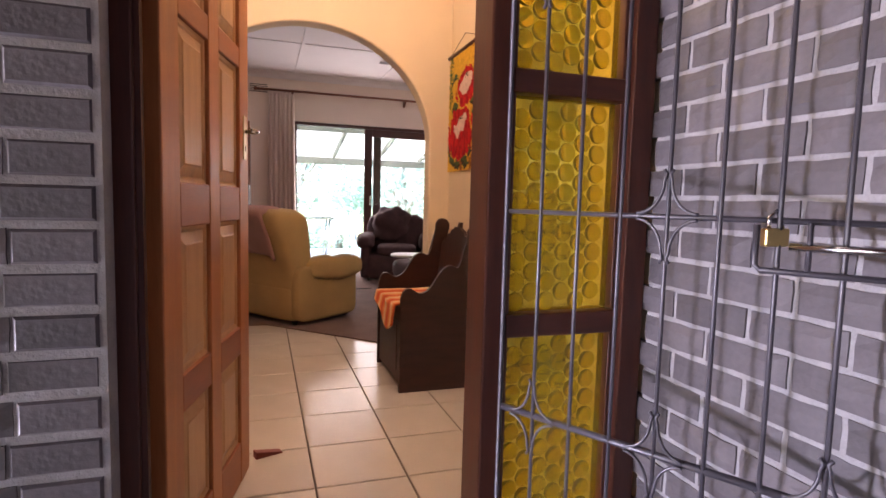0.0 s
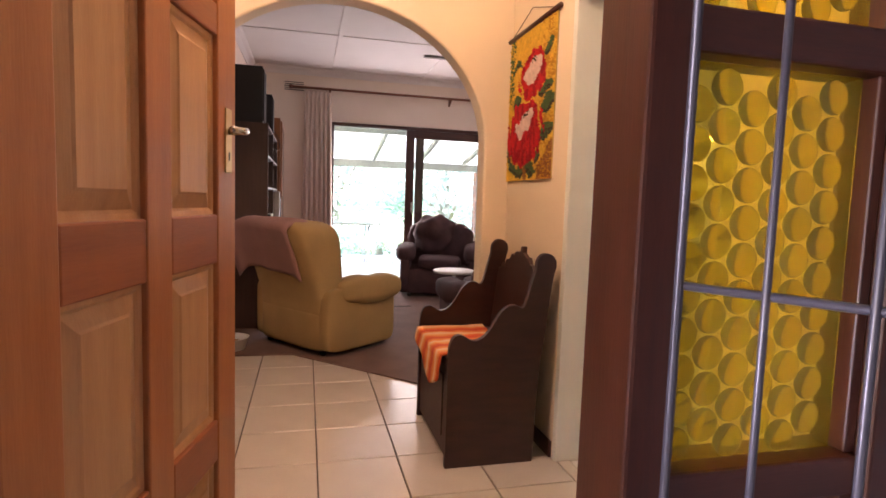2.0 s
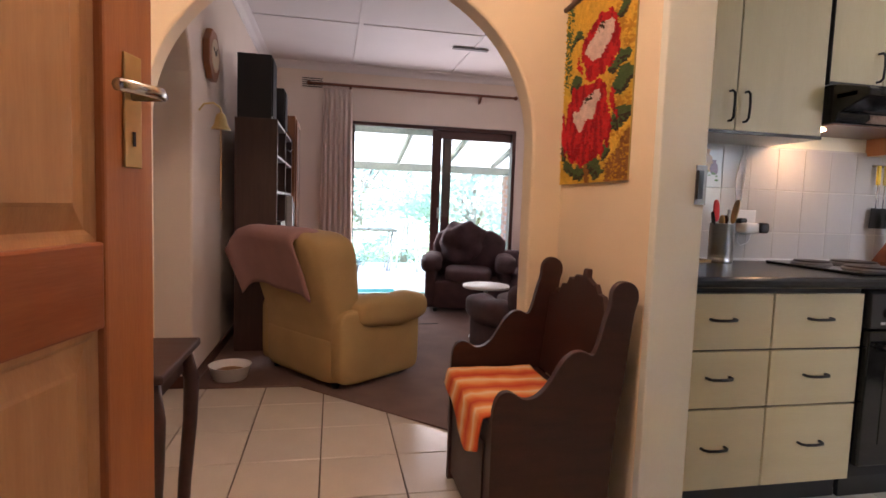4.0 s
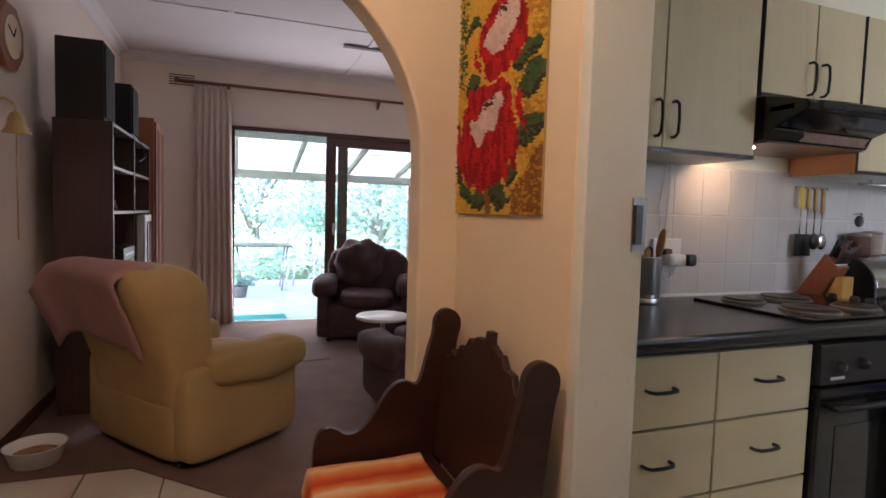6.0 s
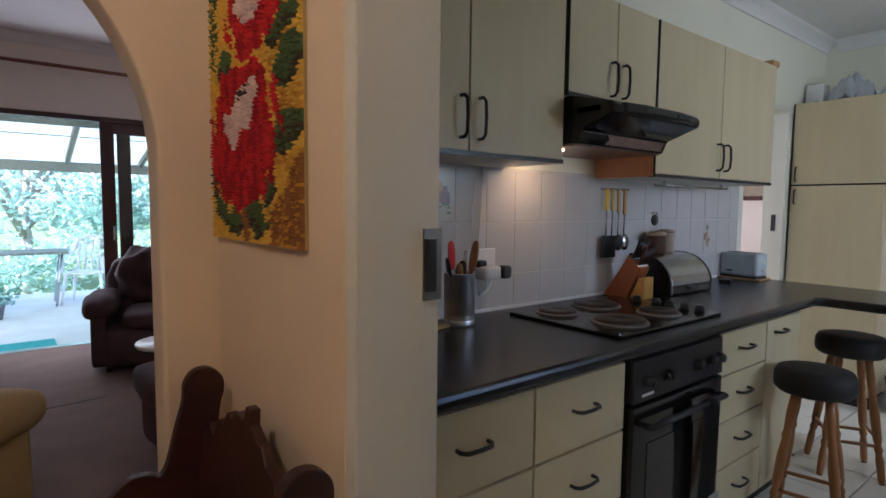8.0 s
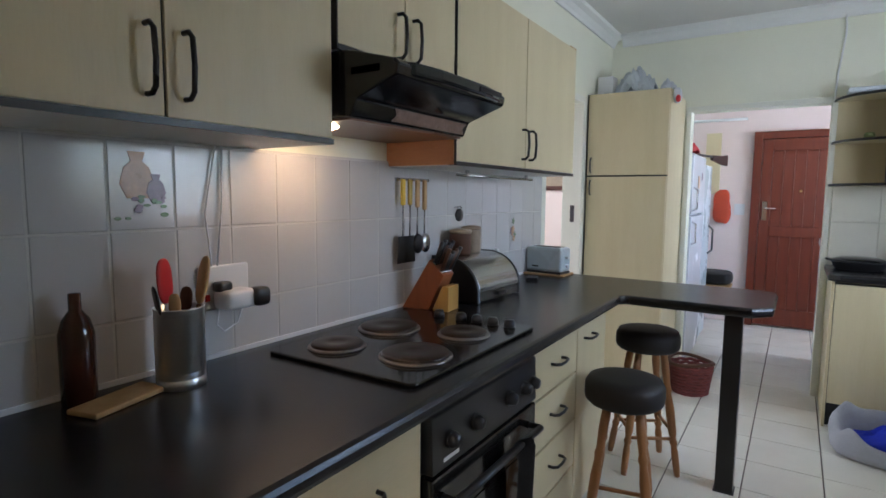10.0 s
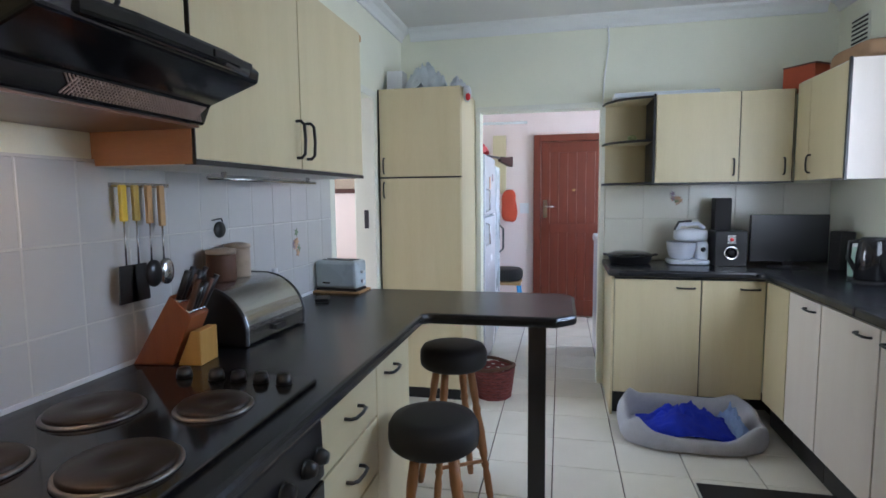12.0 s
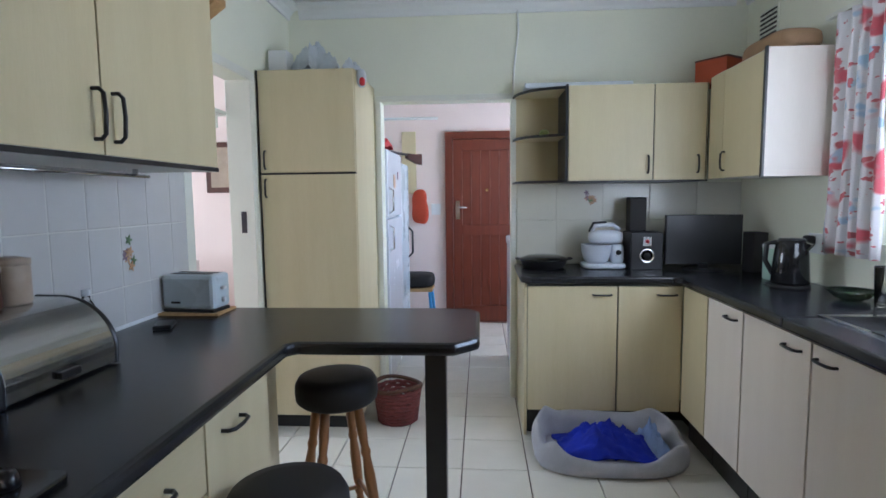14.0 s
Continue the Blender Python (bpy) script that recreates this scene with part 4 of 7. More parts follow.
part("body", box(-0.06, 0.06, -0.112, 0.112, 0.012, 0.148), M_TOAST, t, "pale blue-white body", bevel=0.016)
part("base", box(-0.056, 0.056, -0.108, 0.108, 0, 0.0115), M_BLACK, t)
for x in (-0.022, 0.022):
    part("slot", box(x - 0.011, x + 0.011, -0.085, 0.085, 0.1475, 0.1495), M_BLACKM, t, "dark bread slot")
part("lever", box(-0.012, 0.012, -0.126, -0.111, 0.085, 0.098), M_WPLASTIC, t, bevel=0.003)
part("dial", lathe([(0.011, 0), (0.010, 0.008), (0, 0.009)], 14, (0, -0.122, 0.045), axis="y"), M_WPLASTIC, t, smooth=True)
part("maker_plate", box(-0.0612, -0.0602, 0.03, 0.07, 0.035, 0.043), M_BLACKM, t, "small dark plate")
t = thing("black_pad", "small black pad lying beside the toaster", "pad", (5.06, 4.50, ZT), 20)
part("body", box(-0.05, 0.05, -0.03, 0.03, 0.0005, 0.016), M_BLACK, t, bevel=0.005)

# utensils hung on the tiles
t = thing("utensil_rail", "small hook rail on the tiles", "hook rail", (4.145, 4.633, 1.435))
part("rail", box(-0.10, 0.12, -0.006, 0.004, -0.006, 0.006), M_STEEL, t)
for i, (dx, mh, hl, kind_) in enumerate(((-0.08, M_YEL, 0.10, "turner"), (-0.035, M_OCHRE, 0.10, "masher"), (0.015, M_SPOON, 0.11, "ladle"), (0.065, M_SPOON, 0.12, "spoon"))):
    u = thing("hanging_utensil", ("spatula with a yellow handle hung on the tiles", "turner with an ochre handle hung on the tiles", "black ladle with a wooden handle hung on the tiles", "serving spoon with a wooden handle hung on the tiles")[i], "utensil", (4.145 + dx, 4.612, 1.435), 0, "utensils hung on the tiles")
    part("grip", box(-0.011, 0.011, -0.006, 0.006, -hl, 0.0), mh, u, "coloured grip", bevel=0.004)
    part("shank", tube([(0, 0, -hl), (0, 0.002, -0.22)], 0.003, 6), M_STEEL, u, "steel shank", True)
    if i < 2:
        part("blade", prism([(-0.026, -0.22), (0.026, -0.22), (0.034, -0.325), (-0.034, -0.325)], "y", -0.002, 0.002), M_BLACK, u, "black slotted blade")
    else:
        part("bowl", blob(-0.03, 0.03, -0.018, 0.010, -0.295, -0.215, 2.2), M_BLACK if i == 2 else M_STEEL, u, "spoon bowl", True)
t = thing("round_hanger", "round black hanger on a hook", "hanger", (4.52, 4.635, 1.285))
part("hook", tube([(-0.04, 0, 0.035), (0, -0.008, 0.04), (0.008, -0.008, 0.03)], 0.003, 6), M_STEEL, t, smooth=True)
part("disc", lathe([(0, -0.006), (0.028, -0.006), (0.030, 0), (0.028, 0.006), (0, 0.006)], 20, axis="y"), M_BLACK, t, smooth=True)

# painted decor on tiles
M_OCH = material("brown_tile_paint", (0.48, 0.29, 0.15), 0.3, vary=0.2, scale=30)
M_PURP = material("mauve_tile_paint", (0.22, 0.15, 0.20), 0.3, vary=0.2, scale=30)
M_LEAF = material("green_tile_paint", (0.12, 0.20, 0.09), 0.3, vary=0.2, scale=30)


def flat_shape(points, x, y, z, s, axis="y"):
    """A thin painted shape on a wall."""
    if axis == "y":
        return prism([(x + u * s, z + v * s) for u, v in points], "y", y - 0.0012, y)
    return prism([(y + u * s, z + v * s) for u, v in points], "x", x - 0.0012, x)


def decor_flowers(x, y, z, axis, seed):
    t = thing("tile_decor", "brown flower motif painted on a wall tile", "decoration")
    rnd = random.Random(seed)
    for i in range(9):
        a, r = rnd.uniform(0, 6.28), rnd.uniform(0.0, 0.045)
        cx, cy = r * math.cos(a), r * math.sin(a) * 1.3
        pet = [(cx + (0.014 + 0.007 * math.cos(5 * b)) * math.cos(b), cy + (0.014 + 0.007 * math.cos(5 * b)) * math.sin(b)) for b in [k * 2 * math.pi / 20 for k in range(20)]]
        part("flower" if i < 5 else "leaf", flat_shape(pet, x, y - (0.0004 * i if axis == "y" else 0), z, 1.0, axis) if axis == "y" else flat_shape(pet, x - 0.0004 * i, y, z, 1.0, axis), (M_OCH, M_PURP, M_OCH, M_LEAF)[i % 4], t)


decor_flowers(5.085, 4.6385, 1.185, "y", 4)
decor_flowers(6.8845, 2.66, 1.36, "x", 9)
t = thing("tile_decor", "vase and fruit motif painted on a wall tile", "decoration")
vase = [(-0.03, -0.04), (0.03, -0.04), (0.048, 0.0), (0.035, 0.045), (0.016, 0.062), (0.024, 0.088), (-0.024, 0.088), (-0.016, 0.062), (-0.035, 0.045), (-0.048, 0.0)]
part("vase", flat_shape(vase, 3.068, 4.638, 1.395, 0.85), M_OCH, t, "ochre vase")
part("jug", flat_shape(vase, 3.112, 4.6372, 1.375, 0.5), M_PURP, t, "mauve jug")
rnd = random.Random(2)
for i in range(14):
    cx, cz = 3.075 + rnd.uniform(-0.06, 0.06), 1.335 + rnd.uniform(-0.022, 0.03)
    part("leaf", prism(arc(cx, cz, rnd.uniform(0.005, 0.012), rnd.uniform(0.003, 0.007), 0, 330, 9), "y", 4.6345 + 0.0001 * i, 4.636 + 0.0001 * i), M_LEAF if i % 3 else M_PURP, t)

# things on the sink-side worktop
t = thing("roasting_dish", "black oval roasting dish with a lid", "dish", (6.68, 2.985, ZT), 0)
part("dish", lathe([(0.11, 0), (0.13, 0.012), (0.145, 0.05), (0.150, 0.052)], 32), M_BLACKM, t, smooth=True)
part("lid", lathe([(0.152, 0.053), (0.148, 0.062), (0.10, 0.078), (0, 0.084)], 32), M_ENAMEL, t, smooth=True)
for s in (-1, 1):
    part("handle", tube([(-0.03, s * 0.145, 0.055), (-0.02, s * 0.172, 0.06), (0.02, s * 0.172, 0.06), (0.03, s * 0.145, 0.055)], 0.006, 8), M_BLACK, t, smooth=True)
t = thing("stand_mixer", "white plastic stand mixer with a bowl", "mixer", (6.68, 2.62, ZT), 0)
M_MIX = material("bluish_white_plastic", (0.66, 0.70, 0.78), 0.3, vary=0.03)
part("base", blob(-0.10, 0.10, -0.13, 0.13, 0.0, 0.035, 5), M_MIX, t, smooth=True)
part("bowl", lathe([(0.055, 0.03), (0.075, 0.05), (0.09, 0.10), (0.093, 0.145), (0.097, 0.147), (0.088, 0.145), (0.07, 0.06), (0, 0.05)], 32, (0, 0.04, 0)), M_MIX, t, "white mixing bowl", True)
part("column", blob(-0.045, 0.045, -0.125, -0.045, 0.02, 0.155, 4), M_MIX, t, smooth=True)
part("head", blob(-0.055, 0.055, -0.12, 0.09, 0.15, 0.235, 3.5), M_MIX, t, "white mixer head", True)
part("grip", tube([(0, 0.07, 0.225), (0, 0.05, 0.262), (0, -0.06, 0.268), (0, -0.10, 0.235)], 0.014, 10), M_MIX, t, "white grip", True)
part("trim", tube([(0, 0.085, 0.225), (0, 0.06, 0.279), (0, -0.02, 0.284)], 0.008, 8), M_BLACK, t, "black trim", True)
part("dial", lathe([(0.016, 0), (0.014, 0.01), (0, 0.011)], 16, (-0.055, -0.085, 0.10), axis="x"), M_BLACK, t, smooth=True)
t = thing("subwoofer", "black subwoofer with a chrome speaker ring", "speaker", (6.66, 2.385, ZT), 0)
part("box", box(-0.10, 0.10, -0.095, 0.095, 0, 0.225), M_BLACK, t, bevel=0.005)
part("speaker_ring", lathe([(0.034, 0), (0.042, -0.006), (0.046, 0), ], 28, (-0.102, 0.0, 0.085), axis="x"), M_CHROME, t, "chrome ring", True)
part("cone", lathe([(0.034, 0.004), (0.012, -0.0), (0, -0.002)], 28, (-0.104, 0.0, 0.085), axis="x"), M_BLACKM, t, "dark cone", True)
part("panel", box(-0.1035, -0.1005, -0.025, 0.025, 0.145, 0.20), M_STEEL, t, "silver control plate")
part("knob", lathe([(0.012, 0), (0.010, -0.008), (0, -0.009)], 14, (-0.1035, 0, 0.172), axis="x"), M_RED, t, "red button", True)
t = thing("speaker", "slim black speaker standing on the subwoofer", "speaker", (6.72, 2.41, ZT + 0.2255), 0)
part("case", box(-0.05, 0.05, -0.05, 0.05, 0, 0.21), M_BLACKM, t, bevel=0.005)
t = thing("television", "small black flat television in the corner", "television", (6.56, 2.06, ZT), 0)
part("screen", box(-0.012, 0.022, -0.22, 0.22, 0.035, 0.33), M_BLACK, t, bevel=0.004)
part("display", box(-0.0135, -0.0125, -0.205, 0.205, 0.055, 0.315), M_BLACK, t, "dark glossy screen")
part("badge", box(-0.0142, -0.0136, -0.02, 0.02, 0.041, 0.047), M_STEEL, t)
part("neck", box(-0.006, 0.016, -0.03, 0.03, 0.01, 0.036), M_BLACK, t)
part("foot", lathe([(0.11, 0), (0.11, 0.006), (0.02, 0.012), (0, 0.012)], 28), M_BLACK, t, smooth=True)
t = thing("speaker", "slim black speaker beside the television", "speaker", (6.50, 1.79, ZT), 10)
part("case", box(-0.05, 0.05, -0.045, 0.045, 0, 0.23), M_BLACKM, t, bevel=0.005)
t = thing("canister", "mint green plastic canister", "canister", (6.20, 1.83, ZT), 0)
part("pot", lathe([(0.055, 0), (0.058, 0.006), (0.060, 0.16), (0.060, 0.165)], 28), material("mint_plastic", (0.50, 0.68, 0.58), 0.35, vary=0.03), t, smooth=True)
part("lid", lathe([(0.062, 0.165), (0.062, 0.182), (0.05, 0.187), (0, 0.187)], 28), M_WPLASTIC, t, smooth=True)
t = thing("wall_socket", "white socket with a black plug behind the canister", "socket", (6.05, Y_S + 0.010, 1.13), 0)
part("plate", box(-0.07, 0.07, -0.006, 0.006, -0.05, 0.05), M_WPLASTIC, t, bevel=0.003)
part("plug", blob(0.0, 0.045, 0.006, 0.055, -0.01, 0.04, 4), M_BLACK, t, smooth=True)
t = thing("kettle", "black electric jug kettle", "kettle", (5.93, 1.90, ZT), 35)
part("base", lathe([(0.085, 0), (0.085, 0.015), (0.07, 0.02), (0, 0.02)], 28), M_BLACKM, t, smooth=True)
part("jug", lathe([(0.078, 0.021), (0.082, 0.03), (0.074, 0.15), (0.066, 0.215), (0.060, 0.225)], 28), M_ENAMEL, t, "glossy black jug", True)
part("lid", lathe([(0.061, 0.225), (0.055, 0.235), (0, 0.238)], 24), M_BLACK, t, smooth=True)
part("handle", tube([(0.06, 0, 0.215), (0.115, 0, 0.205), (0.122, 0, 0.12), (0.08, 0, 0.055)], 0.012, 10), M_BLACK, t, smooth=True)
part("spout", prism([(-0.095, 0.212), (-0.055, 0.222), (-0.06, 0.17)], "y", -0.018, 0.018), M_ENAMEL, t)
part("cable", tube([(0.07, 0.03, 0.008), (0.12, 0.0, 0.006), (0.13, -0.08, 0.006), (0.08, -0.13, 0.006)], 0.004, 6), M_BLACK, t, smooth=True)
t = thing("glass_bowl", "green glass bowl by the sink", "bowl", (5.60, 1.83, ZT), 0)
part("bowl", lathe([(0.035, 0.0005), (0.06, 0.012), (0.092, 0.045), (0.089, 0.045), (0.058, 0.016), (0, 0.008)], 28), glass("green_glass", (0.55, 0.85, 0.6)), t, smooth=True)
t = thing("drinking_glass", "clear drinking glass beside the sink", "glass", (5.46, 1.80, ZT), 0)
part("glass", lathe([(0.03, 0.0005), (0.037, 0.16), (0.035, 0.16), (0.028, 0.012), (0, 0.01)], 24), M_GLASS, t, smooth=True)
# on the units
t = thing("carton", "small white printed carton on the tall cupboard", "carton", (6.52, 4.57, 2.10), 0)
part("box", box(-0.06, 0.06, -0.055, 0.055, 0, 0.15), M_WPLASTIC, t, bevel=0.002)
part("print", box(-0.0612, -0.0602, -0.03, 0.005, 0.02, 0.032), material("grey_print", (0.25, 0.25, 0.28), 0.6), t, "grey printed block")
M_BAG = material("thin_white_plastic_bag", (0.58, 0.63, 0.67), 0.35, vary=0.12, scale=6, fine=30, bump=0.5)
t = crumpled("plastic_bag", "white plastic bag heaped on the tall cupboard", "bag", (6.52, 4.36, 2.10), 0.24, 0.28, 0.24, M_BAG, 5.5, 0, 36, 2.4)
t = crumpled("paper_bag", "small red and white bag on the cupboard edge", "bag", (6.42, 4.12, 2.10), 0.14, 0.10, 0.09, M_BAG, 7.5, 0, 20, 2.4)
t = thing("hanging_bag", "red and white packet hanging over the cupboard edge", "packet", (6.345, 4.055, 2.02))
part("packet", blob(-0.03, 0.03, -0.035, 0.02, -0.02, 0.085, 2.5, lump=0.3), M_BAG, t, smooth=True)
part("print", blob(-0.034, 0.0, -0.03, 0.0, -0.012, 0.035, 2.5, lump=0.3, seed=3), M_RED, t, "red print", True)
M_ORANGE = material("red_orange_card", (0.46, 0.08, 0.025), 0.6, vary=0.12)
t = thing("carton", "red-orange cardboard box on the wall cabinet", "carton", (6.70, 1.92, 2.028), 35)
part("box", box(-0.10, 0.10, -0.13, 0.13, 0, 0.14), M_ORANGE, t, bevel=0.002)
part("lid_flap", box(-0.11, 0.10, -0.135, 0.135, 0.1405, 0.148), material("dark_red_card", (0.12, 0.03, 0.02), 0.6), t, "dark lid")
t = tagged(part("paper_sack", blob(5.99, 6.45, 1.72, 1.96, 2.061, 2.185, 3.5, 28, 14, 0.14, 4), material("brown_paper", (0.32, 0.20, 0.11), 0.8, vary=0.15, scale=6, bump=0.3), smooth=True), "crumpled brown paper sack on the wall cabinet", "sack")
t = thing("plastic_tray", "long clear-white plastic tray on the wall cabinet", "tray", (6.72, 2.75, 2.028), 0)
part("tray", box(-0.10, 0.08, -0.28, 0.36, 0.0005, 0.03), M_BAG, t, bevel=0.004)
t = thing("figurine", "small green ornament on the corner shelf", "ornament", (6.74, 2.98, 1.7495))
part("body", blob(-0.02, 0.02, -0.03, 0.03, 0, 0.045, 2.4, lump=0.2), material("green_ceramic", (0.20, 0.24, 0.07), 0.3, vary=0.3, scale=40), t, smooth=True)
t = thing("wall_vent", "white louvred air vent high on the wall", "vent", (6.62, Y_S + 0.002, 2.36))
part("frame", box(-0.10, 0.10, 0, 0.008, -0.085, 0.085), M_WHITE, t, bevel=0.002)
for k in range(6):
    part("slat", box(-0.088, 0.088, 0.0085, 0.013, -0.07 + k * 0.026, -0.06 + k * 0.026), M_BLACKM, t, "dark slot between the louvres")
t = thing("wall_cable", "white cable down the wall from the cornice", "cable", (6.885, 3.14, 2.0))
part("wire", tube([(0, 0.0, 0.58), (0.004, -0.008, 0.45), (0.002, 0.02, 0.2), (0.002, 0.028, 0.02)], 0.006, 8), M_CORN, t, smooth=True)
# window and curtain
t = thing("window_1", "dark framed kitchen window over the sink", "window", kind="structure")
for nm, b in (("frame", (4.15, 4.20, 1.16, 2.12)), ("frame", (5.60, 5.65, 1.16, 2.12)), ("frame", (4.86, 4.92, 1.16, 2.12))):
    part(nm, box(b[0], b[1], Y_S - 0.09, Y_S - 0.03, b[2], b[3]), M_FRAME, t)
part("frame", box(4.20, 4.86, Y_S - 0.088, Y_S - 0.032, 1.16, 1.21), M_FRAME, t)
part("frame", box(4.92, 5.60, Y_S - 0.088, Y_S - 0.032, 1.16, 1.21), M_FRAME, t)
part("frame", box(4.20, 4.86, Y_S - 0.088, Y_S - 0.032, 2.07, 2.12), M_FRAME, t)
part("frame", box(4.92, 5.60, Y_S - 0.088, Y_S - 0.032, 2.07, 2.12), M_FRAME, t)
for a, b in ((4.20, 4.86), (4.92, 5.60)):
    p = part("pane", box(a, b, Y_S - 0.062, Y_S - 0.058, 1.21, 2.07), M_GLASS, t)
    p.visible_shadow = False


def curtain(name, label, x0, x1, y, z0, z1, mat, folds, depth, taper=0.85):
    """A hanging curtain with pleats gathered at the top."""
    bm = bmesh.new()
    rows = []
    n, m = folds * 10, 14
    for j in range(m + 1):
        v = j / m
        row = []
        for i in range(n + 1):
            u = i / n
            pinch = 1 - 0.55 * math.exp(-((v - 0.94) / 0.035) ** 2)
            wob = 0.25 * noise.noise(Vector((u * 4, v * 2, x0)))
            spread = taper + (1 - taper) * (1 - v)
            x = (x0 + x1) / 2 + (u - 0.5) * (x1 - x0) * spread
            row.append(bm.verts.new((x, y + depth * pinch * math.sin(2 * math.pi * (u * folds + wob)) * (0.75 + 0.25 * (1 - v)), z0 + (z1 - z0) * v)))
        rows.append(row)
    for a, b in zip(rows, rows[1:]):
        for i in range(n):
            bm.faces.new((a[i], a[i + 1], b[i + 1], b[i]))
    ob = part(name, bm, mat, smooth=True)
    s = ob.modifiers.new("thick", "SOLIDIFY")
    s.thickness = 0.003
    return tagged(ob, label, "curtain")


def printed_cloth(name):
    m = material(name, (0.78, 0.70, 0.70), 0.9, vary=0.05, fine=200, bump=0.1)
    t = m.node_tree
    b = t.nodes["Principled BSDF"]
    co = t.nodes.new("ShaderNodeTexCoord")
    last = (0.74, 0.72, 0.74, 1)
    src = None
    for scale, col, lo, hi, off in ((5.5, (0.62, 0.13, 0.16, 1), 0.56, 0.60, 0), (9, (0.42, 0.55, 0.68, 1), 0.60, 0.64, 7), (26, (0.55, 0.16, 0.18, 1), 0.60, 0.63, 3)):
        mp = t.nodes.new("ShaderNodeMapping")
        mp.inputs["Location"].default_value = (off, off, off)
        mp.inputs["Scale"].default_value = (1, 0.2, 1)
        t.links.new(co.outputs["Object"], mp.inputs[0])
        nz = t.nodes.new("ShaderNodeTexNoise")
        nz.inputs["Scale"].default_value = scale
        t.links.new(mp.outputs[0], nz.inputs["Vector"])
        mr = t.nodes.new("ShaderNodeMapRange")
        mr.inputs[1].default_value, mr.inputs[2].default_value = lo, hi
        t.links.new(nz.outputs[0], mr.inputs[0])
        mx = t.nodes.new("ShaderNodeMix")
        mx.data_type = "RGBA"
        mx.inputs[6].default_value = last
        mx.inputs[7].default_value = col
        t.links.new(mr.outputs[0], mx.inputs[0])
        if src:
            t.links.new(src, mx.inputs[6])
        src = mx.outputs[2]
    t.links.new(src, b.inputs["Base Color"])
    return m


M_CURT = printed_cloth("red_white_print_cloth")
curtain("kitchen_curtain", "red and white printed curtain beside the window", 5.56, 5.925, Y_S + 0.06, 1.10, 2.18, M_CURT, 5, 0.022, 0.95)
t = thing("curtain_track", "white curtain track over the window", "curtain rail")
part("track", box(4.0, 6.0, Y_S + 0.04, Y_S + 0.06, 2.185, 2.205), M_WHITE, t)
for x in (4.2, 5.9):
    part("bracket", box(x - 0.01, x + 0.01, Y_S, Y_S + 0.04, 2.19, 2.202), M_WHITE, t)

# ---- front door, side light, gate ----
t = thing("door_frame", "dark stained front door frame with a side light post", "door frame", kind="structure")
part("left_jamb", box(0.747, 0.815, 2.319, 2.42, -0.02, 2.05), M_FRAME, t, bevel=0.005)
part("middle_post", box(1.632, 1.698, 2.318, 2.45, -0.02, 2.05), M_FRAME, t, bevel=0.006)
part("right_jamb", box(2.062, 2.134, 2.31, 2.42, -0.02, 2.05), M_FRAME, t, bevel=0.005)
part("head", box(0.747, 2.134, 2.319, 2.42, 2.0505, 2.128), M_FRAMEX, t, bevel=0.005)
part("sill", box(0.815, 2.134, 2.26, 2.42, -0.05, -0.021), M_FRAMEX, t)
part("door_stop", box(0.8155, 0.828, 2.33, 2.36, -0.02, 2.05), M_FRAME, t)
part("strike_bolt", box(1.634, 1.655, 2.308, 2.3175, 0.03, 0.08), M_IRON, t, "small metal bolt plate")

# side light with bottle glass
t = thing("side_light_window", "dark framed side light with yellow bottle glass", "window", kind="structure")
for z0, z1 in ((-0.02, 0.10), (0.690, 0.756), (1.350, 1.414), (1.97, 2.05)):
    part("rail", box(1.6985, 2.0615, 2.325, 2.415, z0, z1), M_FRAMEX, t, bevel=0.006)
for x0, x1 in ((1.6985, 1.714), (2.040, 2.0615)):
    part("bead", box(x0, x1, 2.335, 2.395, 0.1005, 0.6895), M_FRAME, t, bevel=0.004)
    part("bead", box(x0, x1, 2.335, 2.395, 0.7565, 1.3495), M_FRAME, t, bevel=0.004)
    part("bead", box(x0, x1, 2.335, 2.395, 1.4145, 1.9695), M_FRAME, t, bevel=0.004)


def bottle_glass():
    m = bpy.data.materials.new("yellow_bottle_glass")
    m.use_nodes = True
    tr = m.node_tree
    b = tr.nodes["Principled BSDF"]
    b.inputs["Roughness"].default_value = 0.10
    b.inputs["Transmission Weight"].default_value = 0.85
    b.inputs["IOR"].default_value = 1.25
    co = tr.nodes.new("ShaderNodeTexCoord")
    nz = tr.nodes.new("ShaderNodeTexNoise")
    nz.inputs["Scale"].default_value = 26
    tr.links.new(co.outputs["Object"], nz.inputs["Vector"])
    bp = tr.nodes.new("ShaderNodeBump")
    bp.inputs["Strength"].default_value = 0.10
    bp.inputs["Distance"].default_value = 0.01
    tr.links.new(nz.outputs[0], bp.inputs["Height"])
    tr.links.new(bp.outputs[0], b.inputs["Normal"])
    mx = tr.nodes.new("ShaderNodeMix")
    mx.data_type = "RGBA"
    mx.inputs[6].default_value = (0.84, 0.73, 0.10, 1)
    mx.inputs[7].default_value = (0.92, 0.78, 0.12, 1)
    tr.links.new(nz.outputs[0], mx.inputs[0])
    tr.links.new(mx.outputs[2], b.inputs["Base Color"])
    return m


M_BOTTLE = bottle_glass()
